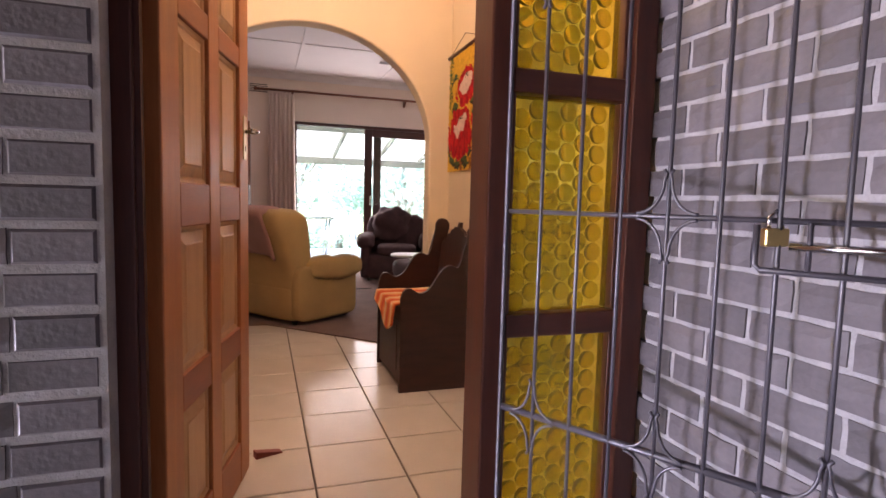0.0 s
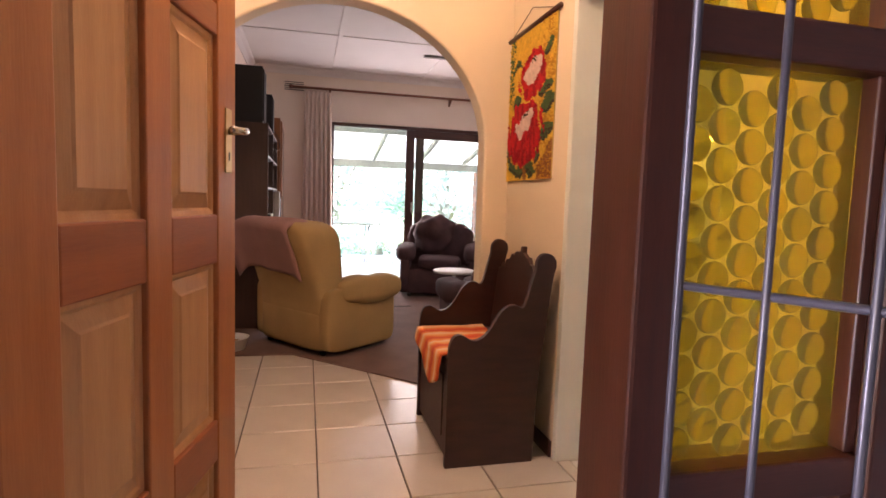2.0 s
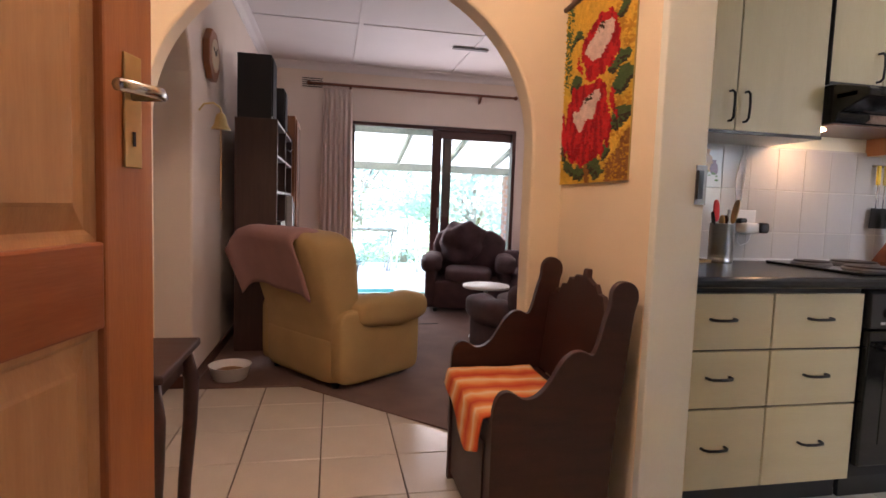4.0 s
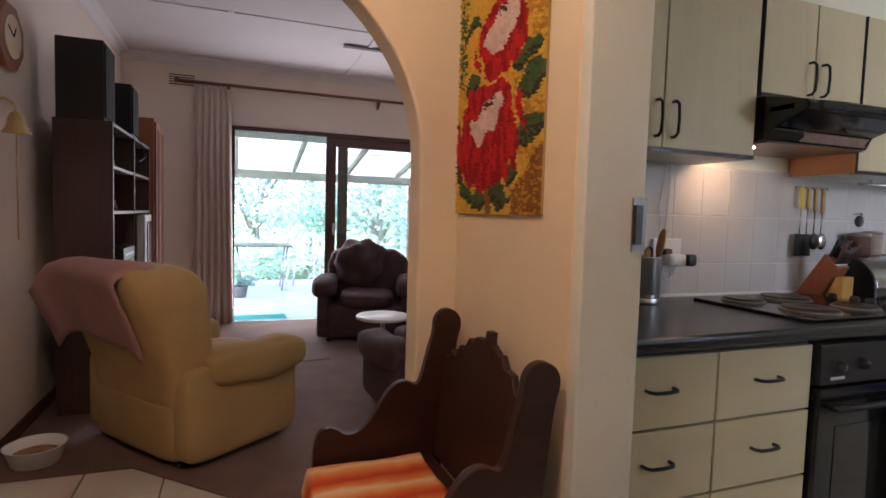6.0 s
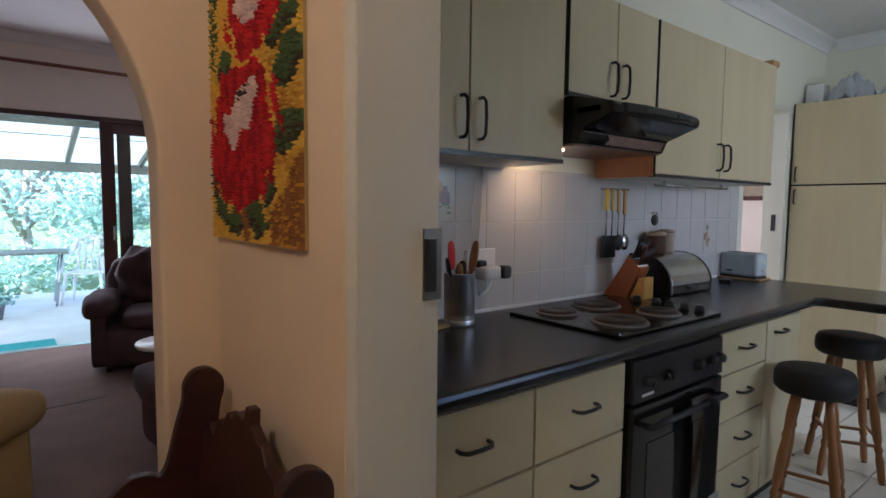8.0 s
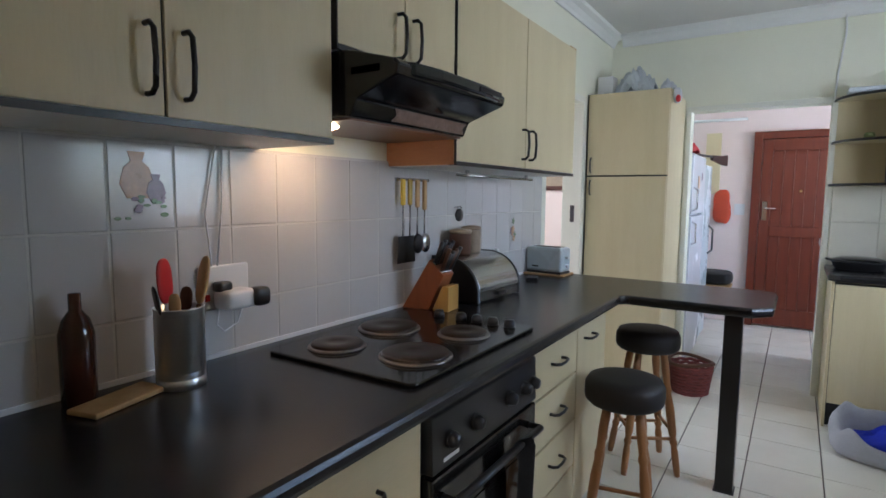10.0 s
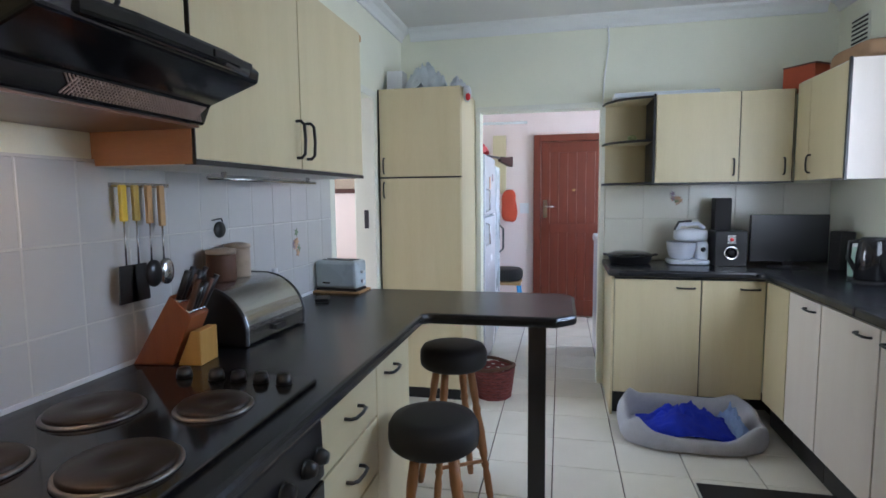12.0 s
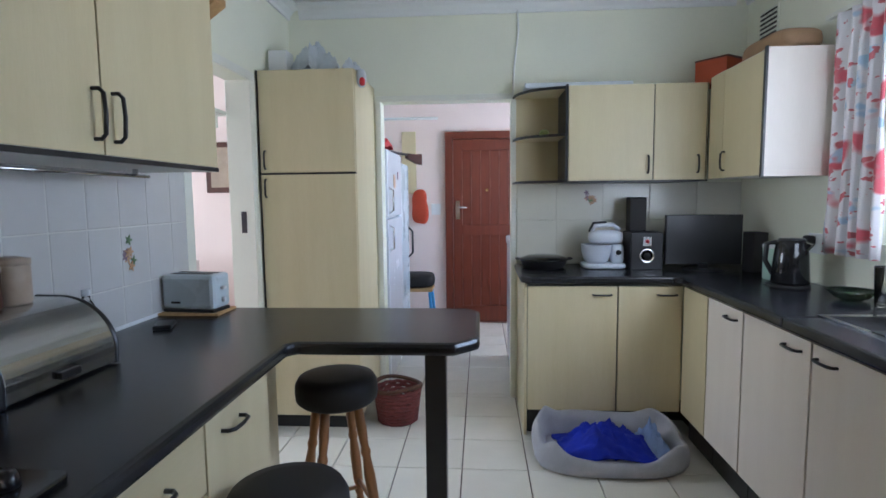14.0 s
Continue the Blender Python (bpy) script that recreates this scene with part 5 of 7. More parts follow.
for z0, z1 in ((0.1005, 0.6895), (0.7565, 1.3495), (1.4145, 1.9695)):
    pane = part("pane", box(1.7145, 2.0395, 2.363, 2.367, z0, z1), M_BOTTLE, t, "yellow bottle glass pane")
    pane.visible_shadow = False
    bm = bmesh.new()
    R = 0.0275
    col, x = 0, 1.7145 + R
    while x < 2.0395 - R * 0.7:
        z = z0 + (R if col % 2 == 0 else 2 * R)
        while z < z1 - R * 0.8:
            lathe([(0, 0), (R * 0.97, 0), (R * 0.98, -0.0022), (R * 0.93, -0.0036), (R * 0.86, -0.0026), (R * 0.5, -0.0022), (0, -0.0024)], 20, (x, 2.3622, z), bm, "y")
            z += 2 * R + 0.001
        x += R * 1.76
        col += 1
    rd = part("roundels", bm, M_BOTTLE, pane, "pressed glass roundels", True)
    rd["kind"] = "stuff"
    rd.visible_shadow = False


# front door leaf, open
def panelled_door():
    t = thing("door_1", "open wooden front door with eight raised panels", "door", (0.814, 2.410, 0.0), 77.5, kind="structure")
    W_, H_, T_ = 0.785, 2.03, 0.042
    y0, y1 = -T_, 0.0
    for nm, a, b in (("stile", 0.0, 0.115), ("stile", W_ - 0.115, W_), ("stile", 0.345, 0.440)):
        part(nm, box(a, b, y0, y1, 0.008, H_), M_DOOR, t, "oiled brown stile", bevel=0.004)
    rails = ((0.008, 0.16), (0.49, 0.59), (0.975, 1.09), (1.50, 1.57), (H_ - 0.12, H_))
    for a, b in rails:
        for xa, xb in ((0.1152, 0.3448), (0.4402, W_ - 0.1152)):
            part("rail", box(xa, xb, y0 + 0.001, y1 - 0.001, a, b), M_DOORX, t, "red-brown rail", bevel=0.004)
    for (a0, a1), (b0, b1) in zip(rails, rails[1:]):
        for xa, xb in ((0.1152, 0.3448), (0.4402, W_ - 0.1152)):
            bm = bmesh.new()
            lvl = [(0.0, 0.012), (0.010, 0.014), (0.016, 0.018), (0.045, 0.010), (0.050, 0.007)]
            for face, sgn in ((y0, 1), (y1, -1)):
                loops = []
                for ins, dep in lvl:
                    loops.append([bm.verts.new((x, face + sgn * dep, z)) for x, z in ((xa + ins, a1 + ins), (xb - ins, a1 + ins), (xb - ins, b0 - ins), (xa + ins, b0 - ins))])
                for p, q in zip(loops, loops[1:]):
                    for k in range(4):
                        bm.faces.new((p[k], p[(k + 1) % 4], q[(k + 1) % 4], q[k]))
                bm.faces.new(loops[-1])
            part("panel", bm, M_DOORP, t, "pale varnished raised panel")
    # lock plate, lever and keyhole on both faces
    for s, yf in ((-1, y0), (1, y1)):
        lk = part("lock_plate", box(W_ - 0.075, W_ - 0.035, min(yf, yf + s * 0.004), max(yf, yf + s * 0.004), 1.19, 1.345), M_BRASS, t, "worn brass lock plate", bevel=0.0015)
        part("lever", tube([(W_ - 0.055, yf, 1.29), (W_ - 0.055, yf + s * 0.045, 1.29), (W_ - 0.075, yf + s * 0.052, 1.29), (W_ - 0.165, yf + s * 0.050, 1.283)], 0.008, 10), M_STEEL, lk, "steel lever handle", True)
        part("keyhole", box(W_ - 0.058, W_ - 0.052, min(yf + s * 0.004, yf + s * 0.005), max(yf + s * 0.004, yf + s * 0.005), 1.22, 1.24), M_BLACKM, lk, "dark keyhole")
    part("edge_plate", box(W_, W_ + 0.002, y0 + 0.010, y1 - 0.010, 1.16, 1.38), M_BRASS, t, "brass edge plate")
    for z in (0.25, 1.0, 1.78):
        part("hinge", tube([(-0.004, y1 + 0.004, z - 0.05), (-0.004, y1 + 0.004, z + 0.05)], 0.007, 8), M_IRON, t, "steel hinge", True)
    return t


panelled_door()
t = thing("door_wedge", "small red-brown wooden door wedge on the tiles", "door wedge", (1.09, 3.27, 0.0), 20)
part("wedge", prism([(-0.05, 0), (0.06, 0), (0.06, 0.006), (-0.05, 0.03)], "y", -0.018, 0.018), material("red_brown_wedge", (0.22, 0.04, 0.02), 0.6, vary=0.2), t, bevel=0.002)

# security gate of iron bars, swung out
GA = -59.6
t = thing("security_gate", "grey iron security gate with scrolls, swung open", "gate", (1.673, 2.285, 0.0), GA)
GW = 0.813
part("frame", tube([(0, 0, -0.08), (0, 0, 1.98), (GW, 0, 1.98), (GW, 0, -0.08)], 0.0070, 8, closed=True), M_IRON, t, "grey iron frame", True)
for i in range(1, 8):
    part("bar", tube([(GW * i / 8, 0, -0.08), (GW * i / 8, 0, 1.98)], 0.0050, 8), M_IRON, t, "round iron bar", True)
for z, r in ((1.038, 0.0058), (0.52, 0.009), (1.62, 0.007)):
    part("cross_bar", tube([(0, 0.004, z), (GW, 0.004, z)], r, 8), M_IRON, t, "iron cross bar", True)


def scroll(x, z, sx, sz):
    """Half of a C-scroll: it springs from the bar and curls away."""
    p = []
    for k in range(13):
        a = radians(-90 + 15 * k)
        r = 0.055
        p.append((x + sx * (0.008 + r * (1 - math.sin(radians(7.5 * k)))), -0.008, z + sz * (0.006 + r * (1 - math.cos(radians(7.5 * k))) * 1.25)))
    p += [(x + sx * 0.004, -0.008, z + sz * 0.088), (x + sx * 0.010, -0.008, z + sz * 0.098)]
    return p


for x, z in ((GW * 4 / 8, 1.038), (GW * 1 / 8, 0.52), (GW * 4 / 8, 0.52), (GW * 7 / 8, 0.52), (GW * 1 / 8, 1.62), (GW * 4 / 8, 1.62)):
    for sx in (-1, 1):
        for sz in (-1, 1):
            part("scroll", tube(scroll(x, z, sx, sz), 0.0038, 6), M_IRON, t, "curled iron scroll", True)
part("latch_frame", tube([(0.575, -0.012, 1.03), (0.575, -0.012, 0.955), (0.585, -0.012, 0.945), (GW, -0.012, 0.945)], 0.006, 8), M_IRON, t, "iron latch guard", True)
b = part("bolt", tube([(0.63, -0.016, 0.992), (GW + 0.04, -0.016, 0.992)], 0.007, 8), M_STEEL, t, "steel sliding bolt", True)
part("bolt_bracket", tube([(0.66, -0.012, 1.036), (0.66, -0.014, 0.95)], 0.005, 8), M_IRON, t, "iron bolt guide", True)
t = thing("padlock", "small brass padlock hung on the iron gate", "padlock", (1.673 + 0.60 * math.cos(radians(GA)), 2.285 + 0.60 * math.sin(radians(GA)) - 0.004, 0.998), GA + 55)
part("body", box(-0.026, 0.026, -0.009, 0.009, -0.008, 0.026), M_BRASS, t, bevel=0.004)
part("shackle", tube([(-0.015, 0, 0.024), (-0.015, 0, 0.045), (0, 0, 0.058), (0.015, 0, 0.045), (0.015, 0, 0.024)], 0.004, 8), M_STEEL, t, smooth=True)

# ---- hall ----
# bench with carved ends
t = thing("monks_bench", "dark carved wooden chest bench in the hall", "bench")
end = [(1.786, 0.0), (1.786, 0.50), (1.790, 0.555), (1.806, 0.592), (1.834, 0.603), (1.862, 0.590), (1.885, 0.572), (1.920, 0.574), (1.955, 0.600), (1.985, 0.648), (2.015, 0.700), (2.050, 0.728), (2.085, 0.728), (2.112, 0.710),
       (2.128, 0.735), (2.150, 0.83), (2.168, 0.885), (2.166, 0.925), (2.190, 0.958), (2.228, 0.960), (2.258, 0.935), (2.262, 0.895), (2.248, 0.86), (2.225, 0.62), (2.20, 0.42), (2.186, 0.0)]
for _ in range(2):
    cut = [end[0]]
    for (u0, v0), (u1, v1) in zip(end, end[1:]):
        cut += [(u0 * 0.75 + u1 * 0.25, v0 * 0.75 + v1 * 0.25), (u0 * 0.25 + u1 * 0.75, v0 * 0.25 + v1 * 0.75)]
    end = cut + [end[-1]]
for y, hk in ((3.838, 0.97), (4.432, 0.99)):
    part("end_board", prism([(u, v * hk if v > 0.5 else v) for u, v in end], "y", y, y + 0.028), M_BENCH, t, "dark board with a scooped armrest", bevel=0.003)
part("front_board", box(1.798, 1.818, 3.8665, 4.4315, 0.03, 0.452), M_BENCH, t, bevel=0.002)
part("front_panel", box(1.792, 1.7975, 3.95, 4.35, 0.10, 0.38), M_BENCH, t, "raised front panel", bevel=0.004)
part("bottom_board", box(1.82, 2.18, 3.8665, 4.4315, 0.03, 0.05), M_BENCH, t)
part("seat", box(1.788, 2.168, 3.8665, 4.4315, 0.453, 0.475), M_BENCH, t, "hinged seat lid", bevel=0.004)
crest = [(3.8665, 0.476), (4.4315, 0.476), (4.4315, 0.80), (4.40, 0.80), (4.385, 0.83), (4.355, 0.81), (4.33, 0.855), (4.29, 0.86), (4.27, 0.89), (4.235, 0.885), (4.22, 0.905), (4.165, 0.905), (4.16, 0.935), (4.13, 0.935), (4.125, 0.905), (4.075, 0.885), (4.06, 0.89), (4.03, 0.86), (3.99, 0.855), (3.96, 0.81), (3.93, 0.83), (3.90, 0.80), (3.8665, 0.80)]
bk = prism(crest, "x", 2.172, 2.194)
for v in bk.verts:
    v.co.x += (v.co.z - 0.476) * 0.11
part("back_board", bk, M_BENCH, t, "leaning back with a carved crest", bevel=0.003)

# striped crochet blanket over the seat
def striped(name):
    m = material(name, (0.8, 0.4, 0.1), 0.95, vary=0.1, fine=260, bump=0.5)
    tr = m.node_tree
    b = tr.nodes["Principled BSDF"]
    co = tr.nodes.new("ShaderNodeTexCoord")
    sp = tr.nodes.new("ShaderNodeSeparateXYZ")
    tr.links.new(co.outputs["Object"], sp.inputs[0])
    nz = tr.nodes.new("ShaderNodeTexNoise")
    nz.inputs["Scale"].default_value = 18
    tr.links.new(co.outputs["Object"], nz.inputs["Vector"])
    ad = tr.nodes.new("ShaderNodeMath")
    ad.operation = "MULTIPLY_ADD"
    ad.inputs[1].default_value = 0.025
    tr.links.new(nz.outputs[0], ad.inputs[0])
    tr.links.new(sp.outputs[1], ad.inputs[2])
    ml = tr.nodes.new("ShaderNodeMath")
    ml.operation = "MULTIPLY"
    ml.inputs[1].default_value = 7.2
    tr.links.new(ad.outputs[0], ml.inputs[0])
    fr = tr.nodes.new("ShaderNodeMath")
    fr.operation = "FRACT"
    tr.links.new(ml.outputs[0], fr.inputs[0])
    rp = tr.nodes.new("ShaderNodeValToRGB")
    e = rp.color_ramp.elements
    e[0].position, e[0].color = 0.0, (0.58, 0.055, 0.02, 1)
    e[1].position, e[1].color = 1.0, (0.60, 0.07, 0.02, 1)
    for p, c in ((0.22, (0.70, 0.16, 0.03, 1)), (0.42, (0.78, 0.38, 0.14, 1)), (0.56, (0.80, 0.60, 0.38, 1)), (0.72, (0.76, 0.28, 0.07, 1))):
        q = e.new(p)
        q.color = c
    tr.links.new(fr.outputs[0], rp.inputs[0])
    tr.links.new(rp.outputs[0], b.inputs["Base Color"])
    return m


bm = bmesh.new()
rows = []
n, m = 40, 34
for i in range(n + 1):
    y = 3.895 + 0.50 * i / n
    row = []
    for j in range(m + 1):
        s = 0.36 * j / m            # runs from the back edge over the seat and down the front
        flat = 0.335
        hang = max(0.0, s * 1.28 - flat)
        near = 0.35 + 0.65 * math.exp(-((y - 4.02) / 0.16) ** 2)
        x = 2.115 - min(s * 1.28, flat) - (0.008 if hang else 0) - 0.016 * hang / 0.13
        z = 0.482 + 0.006 * noise.noise(Vector((x * 14, y * 14, 0))) - hang * near * 1.25 + 0.004 * math.sin((y - 3.9) * 26) * (hang > 0)
        if y > 4.30:
            z += 0.004
        row.append(bm.verts.new((x + 0.006 * noise.noise(Vector((y * 11, z * 20, 3))), y + 0.008 * noise.noise(Vector((x * 9, 2, y * 3))), max(z, 0.479) if not hang else z)))
    rows.append(row)
for a, b in zip(rows, rows[1:]):
    for j in range(m):
        bm.faces.new((a[j], a[j + 1], b[j + 1], b[j]))
bl = part("blanket", bm, striped("orange_striped_wool"), smooth=True)
sol = bl.modifiers.new("thick", "SOLIDIFY")
sol.thickness, sol.offset = 0.010, 1
tagged(bl, "orange and cream striped crochet blanket on the bench", "blanket")

# knotted wall rug with red flowers: many tufts sorted by colour
t = thing("wall_tapestry", "knotted yellow wall rug with two red and white flowers", "tapestry", (X_TAP, 4.275, 1.262))
TW, TH = 0.56, 0.745
part("backing", box(-0.008, -0.001, -TW / 2, TW / 2, 0.0, TH), material("canvas_backing", (0.45, 0.33, 0.12), 0.9), t)
tufts = {k: ([], []) for k in ("yellow", "ochre", "red", "crimson", "white", "green", "brown", "dark")}
rnd = random.Random(11)
NU, NV = 72, 96


def rug_colour(u, v):
    """u from the north edge to the south edge, v from the bottom up, both 0 to 1."""
    w = u + 0.05 * noise.noise(Vector((u * 9, v * 9, 1)))
    y = v + 0.04 * noise.noise(Vector((u * 8, v * 8, 5)))
    # white hearts with a dark tuft, then the egg of red petals round each
    for cx, cy, wx, wy in ((0.40, 0.385, 0.175, 0.083), (0.55, 0.715, 0.165, 0.080)):
        dx, dy = (w - cx) - 1.1 * (y - cy), y - cy
        if (dx / wx) ** 2 + (dy / wy) ** 2 < 1:
            return "dark" if dy > wy * 0.55 and abs(dx + 0.03) < 0.06 and rnd.random() < 0.6 else "white"
    ragged = 1 + 0.16 * math.sin(w * 55 + y * 20)
    for cx, cy, rx, up, low in ((0.40, 0.335, 0.40 * ragged, 0.20, 0.235), (0.56, 0.685, 0.30 * ragged, 0.165, 0.15)):
        dy = (y - cy) / (up if y > cy else low)
        if abs(dy) < 1 and abs(w - cx) < rx * math.sqrt(1 - dy * dy):
            return "crimson" if noise.noise(Vector((u * 22, v * 9, 8))) > 0.05 else "red"
    for cx, cy, rx, ry, tilt in ((0.85, 0.570, 0.14, 0.045, 0.3), (0.88, 0.475, 0.12, 0.050, 0.5), (0.88, 0.300, 0.13, 0.050, 0.5), (0.70, 0.165, 0.09, 0.045, 0.2), (0.22, 0.540, 0.10, 0.042, 0.2),
                                 (0.06, 0.205, 0.07, 0.070, -0.4), (0.14, 0.090, 0.10, 0.045, -0.3), (0.33, 0.060, 0.10, 0.055, 0.3), (0.58, 0.075, 0.12, 0.045, -0.5), (0.20, 0.800, 0.10, 0.030, 0.3), (0.88, 0.830, 0.10, 0.040, 0.4)):
        dx, dy = w - cx, y - cy - tilt * (w - cx) * 0.4
        if (dx / rx) ** 2 + (dy / ry) ** 2 < 1:
            return "dark" if dy < -ry * 0.15 and rnd.random() < 0.7 else "green"
    if abs(w - 0.46) < 0.04 and y < 0.10:
        return "brown"
    if w < 0.13 and y > 0.56:
        return "green" if rnd.random() < 0.55 else "yellow"
    if w > 0.70 and y < 0.04 + 0.62 * (w - 0.66):
        return "brown" if rnd.random() < 0.75 else "ochre"
    if w > 0.72 and noise.noise(Vector((u * 7, v * 10, 2))) > -0.1:
        return "ochre" if rnd.random() < 0.6 else "yellow"
    return "yellow"


for i in range(NU):
    for j in range(NV):
        u, v = (i + 0.5) / NU, (j + 0.5) / NV
        vs, fs = tufts[rug_colour(u, v)]
        y, z = TW / 2 - u * TW, v * TH
        a, b = TW / NU * 0.56, TH / NV * 0.60
        d = 0.016 + rnd.uniform(-0.004, 0.004)
        oy, oz = rnd.uniform(-0.002, 0.002), rnd.uniform(-0.003, 0.001)
        k = len(vs)
        vs += [(-0.008, y - a, z - b), (-0.008, y + a, z - b), (-0.008, y + a, z + b), (-0.008, y - a, z + b), (-d, y + oy, z + oz - b * 0.3), (-d, y + oy, z + oz + b * 0.3)]
        fs += [(k, k + 1, k + 4), (k + 1, k + 2, k + 5, k + 4), (k + 2, k + 3, k + 5), (k + 3, k, k + 4, k + 5)]
for key, col in (("yellow", (0.72, 0.46, 0.055)), ("ochre", (0.55, 0.29, 0.03)), ("red", (0.60, 0.022, 0.025)), ("crimson", (0.36, 0.010, 0.018)), ("white", (0.74, 0.60, 0.52)), ("green", (0.085, 0.14, 0.05)), ("brown", (0.30, 0.13, 0.035)), ("dark", (0.06, 0.05, 0.03))):
    me = bpy.data.meshes.new("tufts")
    me.from_pydata(tufts[key][0], [], tufts[key][1])
    me.materials.append(material(key + "_wool", col, 0.95, vary=0.28, scale=40, fine=200, bump=0.3))
    ob = new(key + "_pile", me)
    ob.parent = t
    ob["kind"] = "stuff"
part("rod", tube([(-0.014, -TW / 2 - 0.035, TH + 0.012), (-0.014, TW / 2 + 0.03, TH + 0.012)], 0.012, 10), M_FRAMEX, t, "dark wooden hanging rod", True)
part("cord", tube([(-0.014, -TW / 2 + 0.02, TH + 0.02), (-0.006, 0.02, TH + 0.11), (-0.014, TW / 2 - 0.02, TH + 0.02)], 0.002, 6), M_DARKSP, t, "thin hanging cord", True)

# strike plate on the kitchen door lining
t = thing("strike_plate", "steel strike plate on the white door lining", "strike plate", (X_KW + 0.006, 3.815, 1.245))
part("plate", box(-0.03, 0.008, -0.004, 0.0005, -0.062, 0.062), M_RIM, t)
part("black_catch", box(-0.030, -0.012, -0.016, -0.0045, -0.045, 0.045), M_BLACK, t, "black catch")
# small table with bowed legs
t = thing("hall_table", "small dark table with bowed legs", "table", (0.60, 3.96, 0))
part("tabletop", box(-0.30, 0.27, -0.21, 0.21, 0.665, 0.69), M_BENCH, t, bevel=0.006)
part("apron", box(-0.26, 0.23, -0.17, 0.17, 0.59, 0.6645), M_BENCH, t)
for sx in (-1, 1):
    for sy in (-1, 1):
        x, y = (0.225 if sx > 0 else -0.255), sy * 0.165
        pth = [(x, y, 0.66), (x + sx * 0.022, y + sy * 0.02, 0.56), (x + sx * 0.018, y + sy * 0.016, 0.42), (x + sx * 0.004, y + sy * 0.003, 0.22), (x - sx * 0.002, y, 0.08), (x + sx * 0.016, y + sy * 0.012, 0.025), (x + sx * 0.028, y + sy * 0.02, 0.008)]
        part("leg", tube(pth, 0.026, 10, r1=0.015), M_BENCH, t, "dark bowed leg", True)

# skirtings
for nm, b in (("baseboard_hall", (X_TAP - 0.014, X_TAP - 0.001, 3.86, Y_ARCH - 0.001, 0.0, 0.075)), ("baseboard_arch", (2.152, X_TAP - 0.015, Y_ARCH - 0.014, Y_ARCH - 0.001, 0.0, 0.075)),
              ("baseboard_living", (X_LW + 0.001, X_LW + 0.014, 5.735, 9.1, 0.012, 0.085)), ("baseboard_passage", (X_LW - 0.30, X_LW + 0.014, 5.706, 5.719, 0.0, 0.075)), ("baseboard_slider", (X_LW + 0.015, 1.51, Y_SLIDE - 0.014, Y_SLIDE - 0.001, 0.012, 0.085))):
    structure(nm, box(*b), M_SKIRT, "dark wooden skirting board", "baseboard", bevel=0.003)

# ---- living room ----
pts = [(X_LW, 5.69), (1.108, 5.676), (1.84, 4.965), (2.152, 4.66), (2.152, Y_LIV + 0.001), (4.0, Y_LIV + 0.001), (4.0, Y_SLIDE + 0.02), (X_LW, Y_SLIDE + 0.02)]
structure("carpet", prism(pts, "z", -0.008, 0.010), M_CARPET, "worn brown fitted carpet", "carpet")
t = thing("carpet_seam", "dark seam strip across the carpet", "seam strip", (2.15, 7.36, 0.010), 6)
part("strip", box(-0.20, 0.16, -0.006, 0.006, 0.0, 0.004), M_BLACKM, t)


def armchair(name, label, at, turn, mat, w=0.84, d=0.80, back=1.0, arm=0.60, lump=0.03, part_label="", lean=0.10, wing=0.0):
    """A stuffed armchair. It faces local +x; its base rests on the floor."""
    t = thing(name, label, "armchair", at, turn)
    hw, hd = w / 2, d / 2
    part("base", blob(-hd, hd - 0.03, -hw + 0.02, hw - 0.02, 0.025, 0.34, 9, 40, 16, lump * 0.3), mat, t, part_label, True)
    bm = blob(-hd, -hd + 0.25, -hw + 0.015, hw - 0.015, 0.20, back, 5.5, 40, 24, lump, 2)
    for v in bm.verts:
        up = max(0, v.co.z - 0.42)
        v.co.x += up * (wing * (v.co.x + hd) / 0.25 - lean)
    part("backrest", bm, mat, t, part_label, True)
    part("seat_cushion", blob(-hd + 0.2, hd + 0.01, -hw + 0.17, hw - 0.17, 0.32, 0.47, 4, 32, 14, lump, 3), mat, t, part_label, True)
    for s in (-1, 1):
        y0, y1 = (s * hw - 0.10, s * hw + 0.06) if s > 0 else (s * hw - 0.06, s * hw + 0.10)
        part("arm_panel", blob(-hd + 0.02, hd - 0.04, y0 + 0.02, y1 - 0.02, 0.03, arm - 0.06, 8, 32, 14, lump * 0.4), mat, t, part_label, True)
        bm = blob(-hd + 0.14, hd + 0.03, y0 - 0.035, y1 + 0.035, arm - 0.19, arm + 0.02, 3.0, 36, 18, lump * 1.6, 5 + s)
        for v in bm.verts:
            v.co.z -= 0.035 * max(0, 0.5 - abs(v.co.x - 0.12) / 0.25)
        part("arm_roll", bm, mat, t, part_label, True)
    for sx in (-1, 1):
        for sy in (-1, 1):
            part("foot", lathe([(0.022, 0), (0.026, 0.03)], 10, (sx * (hd - 0.08), sy * (hw - 0.08), 0)), M_BLACKM, t, "small dark foot")
    return t


M_BEIGE = material("mustard_beige_upholstery", (0.40, 0.27, 0.115), 0.9, vary=0.16, scale=4, fine=160, bump=0.2)
M_PLUM = material("dark_plum_upholstery", (0.064, 0.032, 0.036), 0.85, vary=0.5, scale=9, fine=140, bump=0.3)
M_MAUVE = material("mauve_fleece", (0.36, 0.20, 0.19), 0.95, vary=0.12, scale=6, fine=200, bump=0.3)
A0, B0, C0 = Vector((0.87, 6.11)), Vector((1.308, 5.545)), Vector((1.856, 5.967))
mid = (A0 + C0) / 2
face = math.degrees(math.atan2(C0.y - B0.y, C0.x - B0.x))
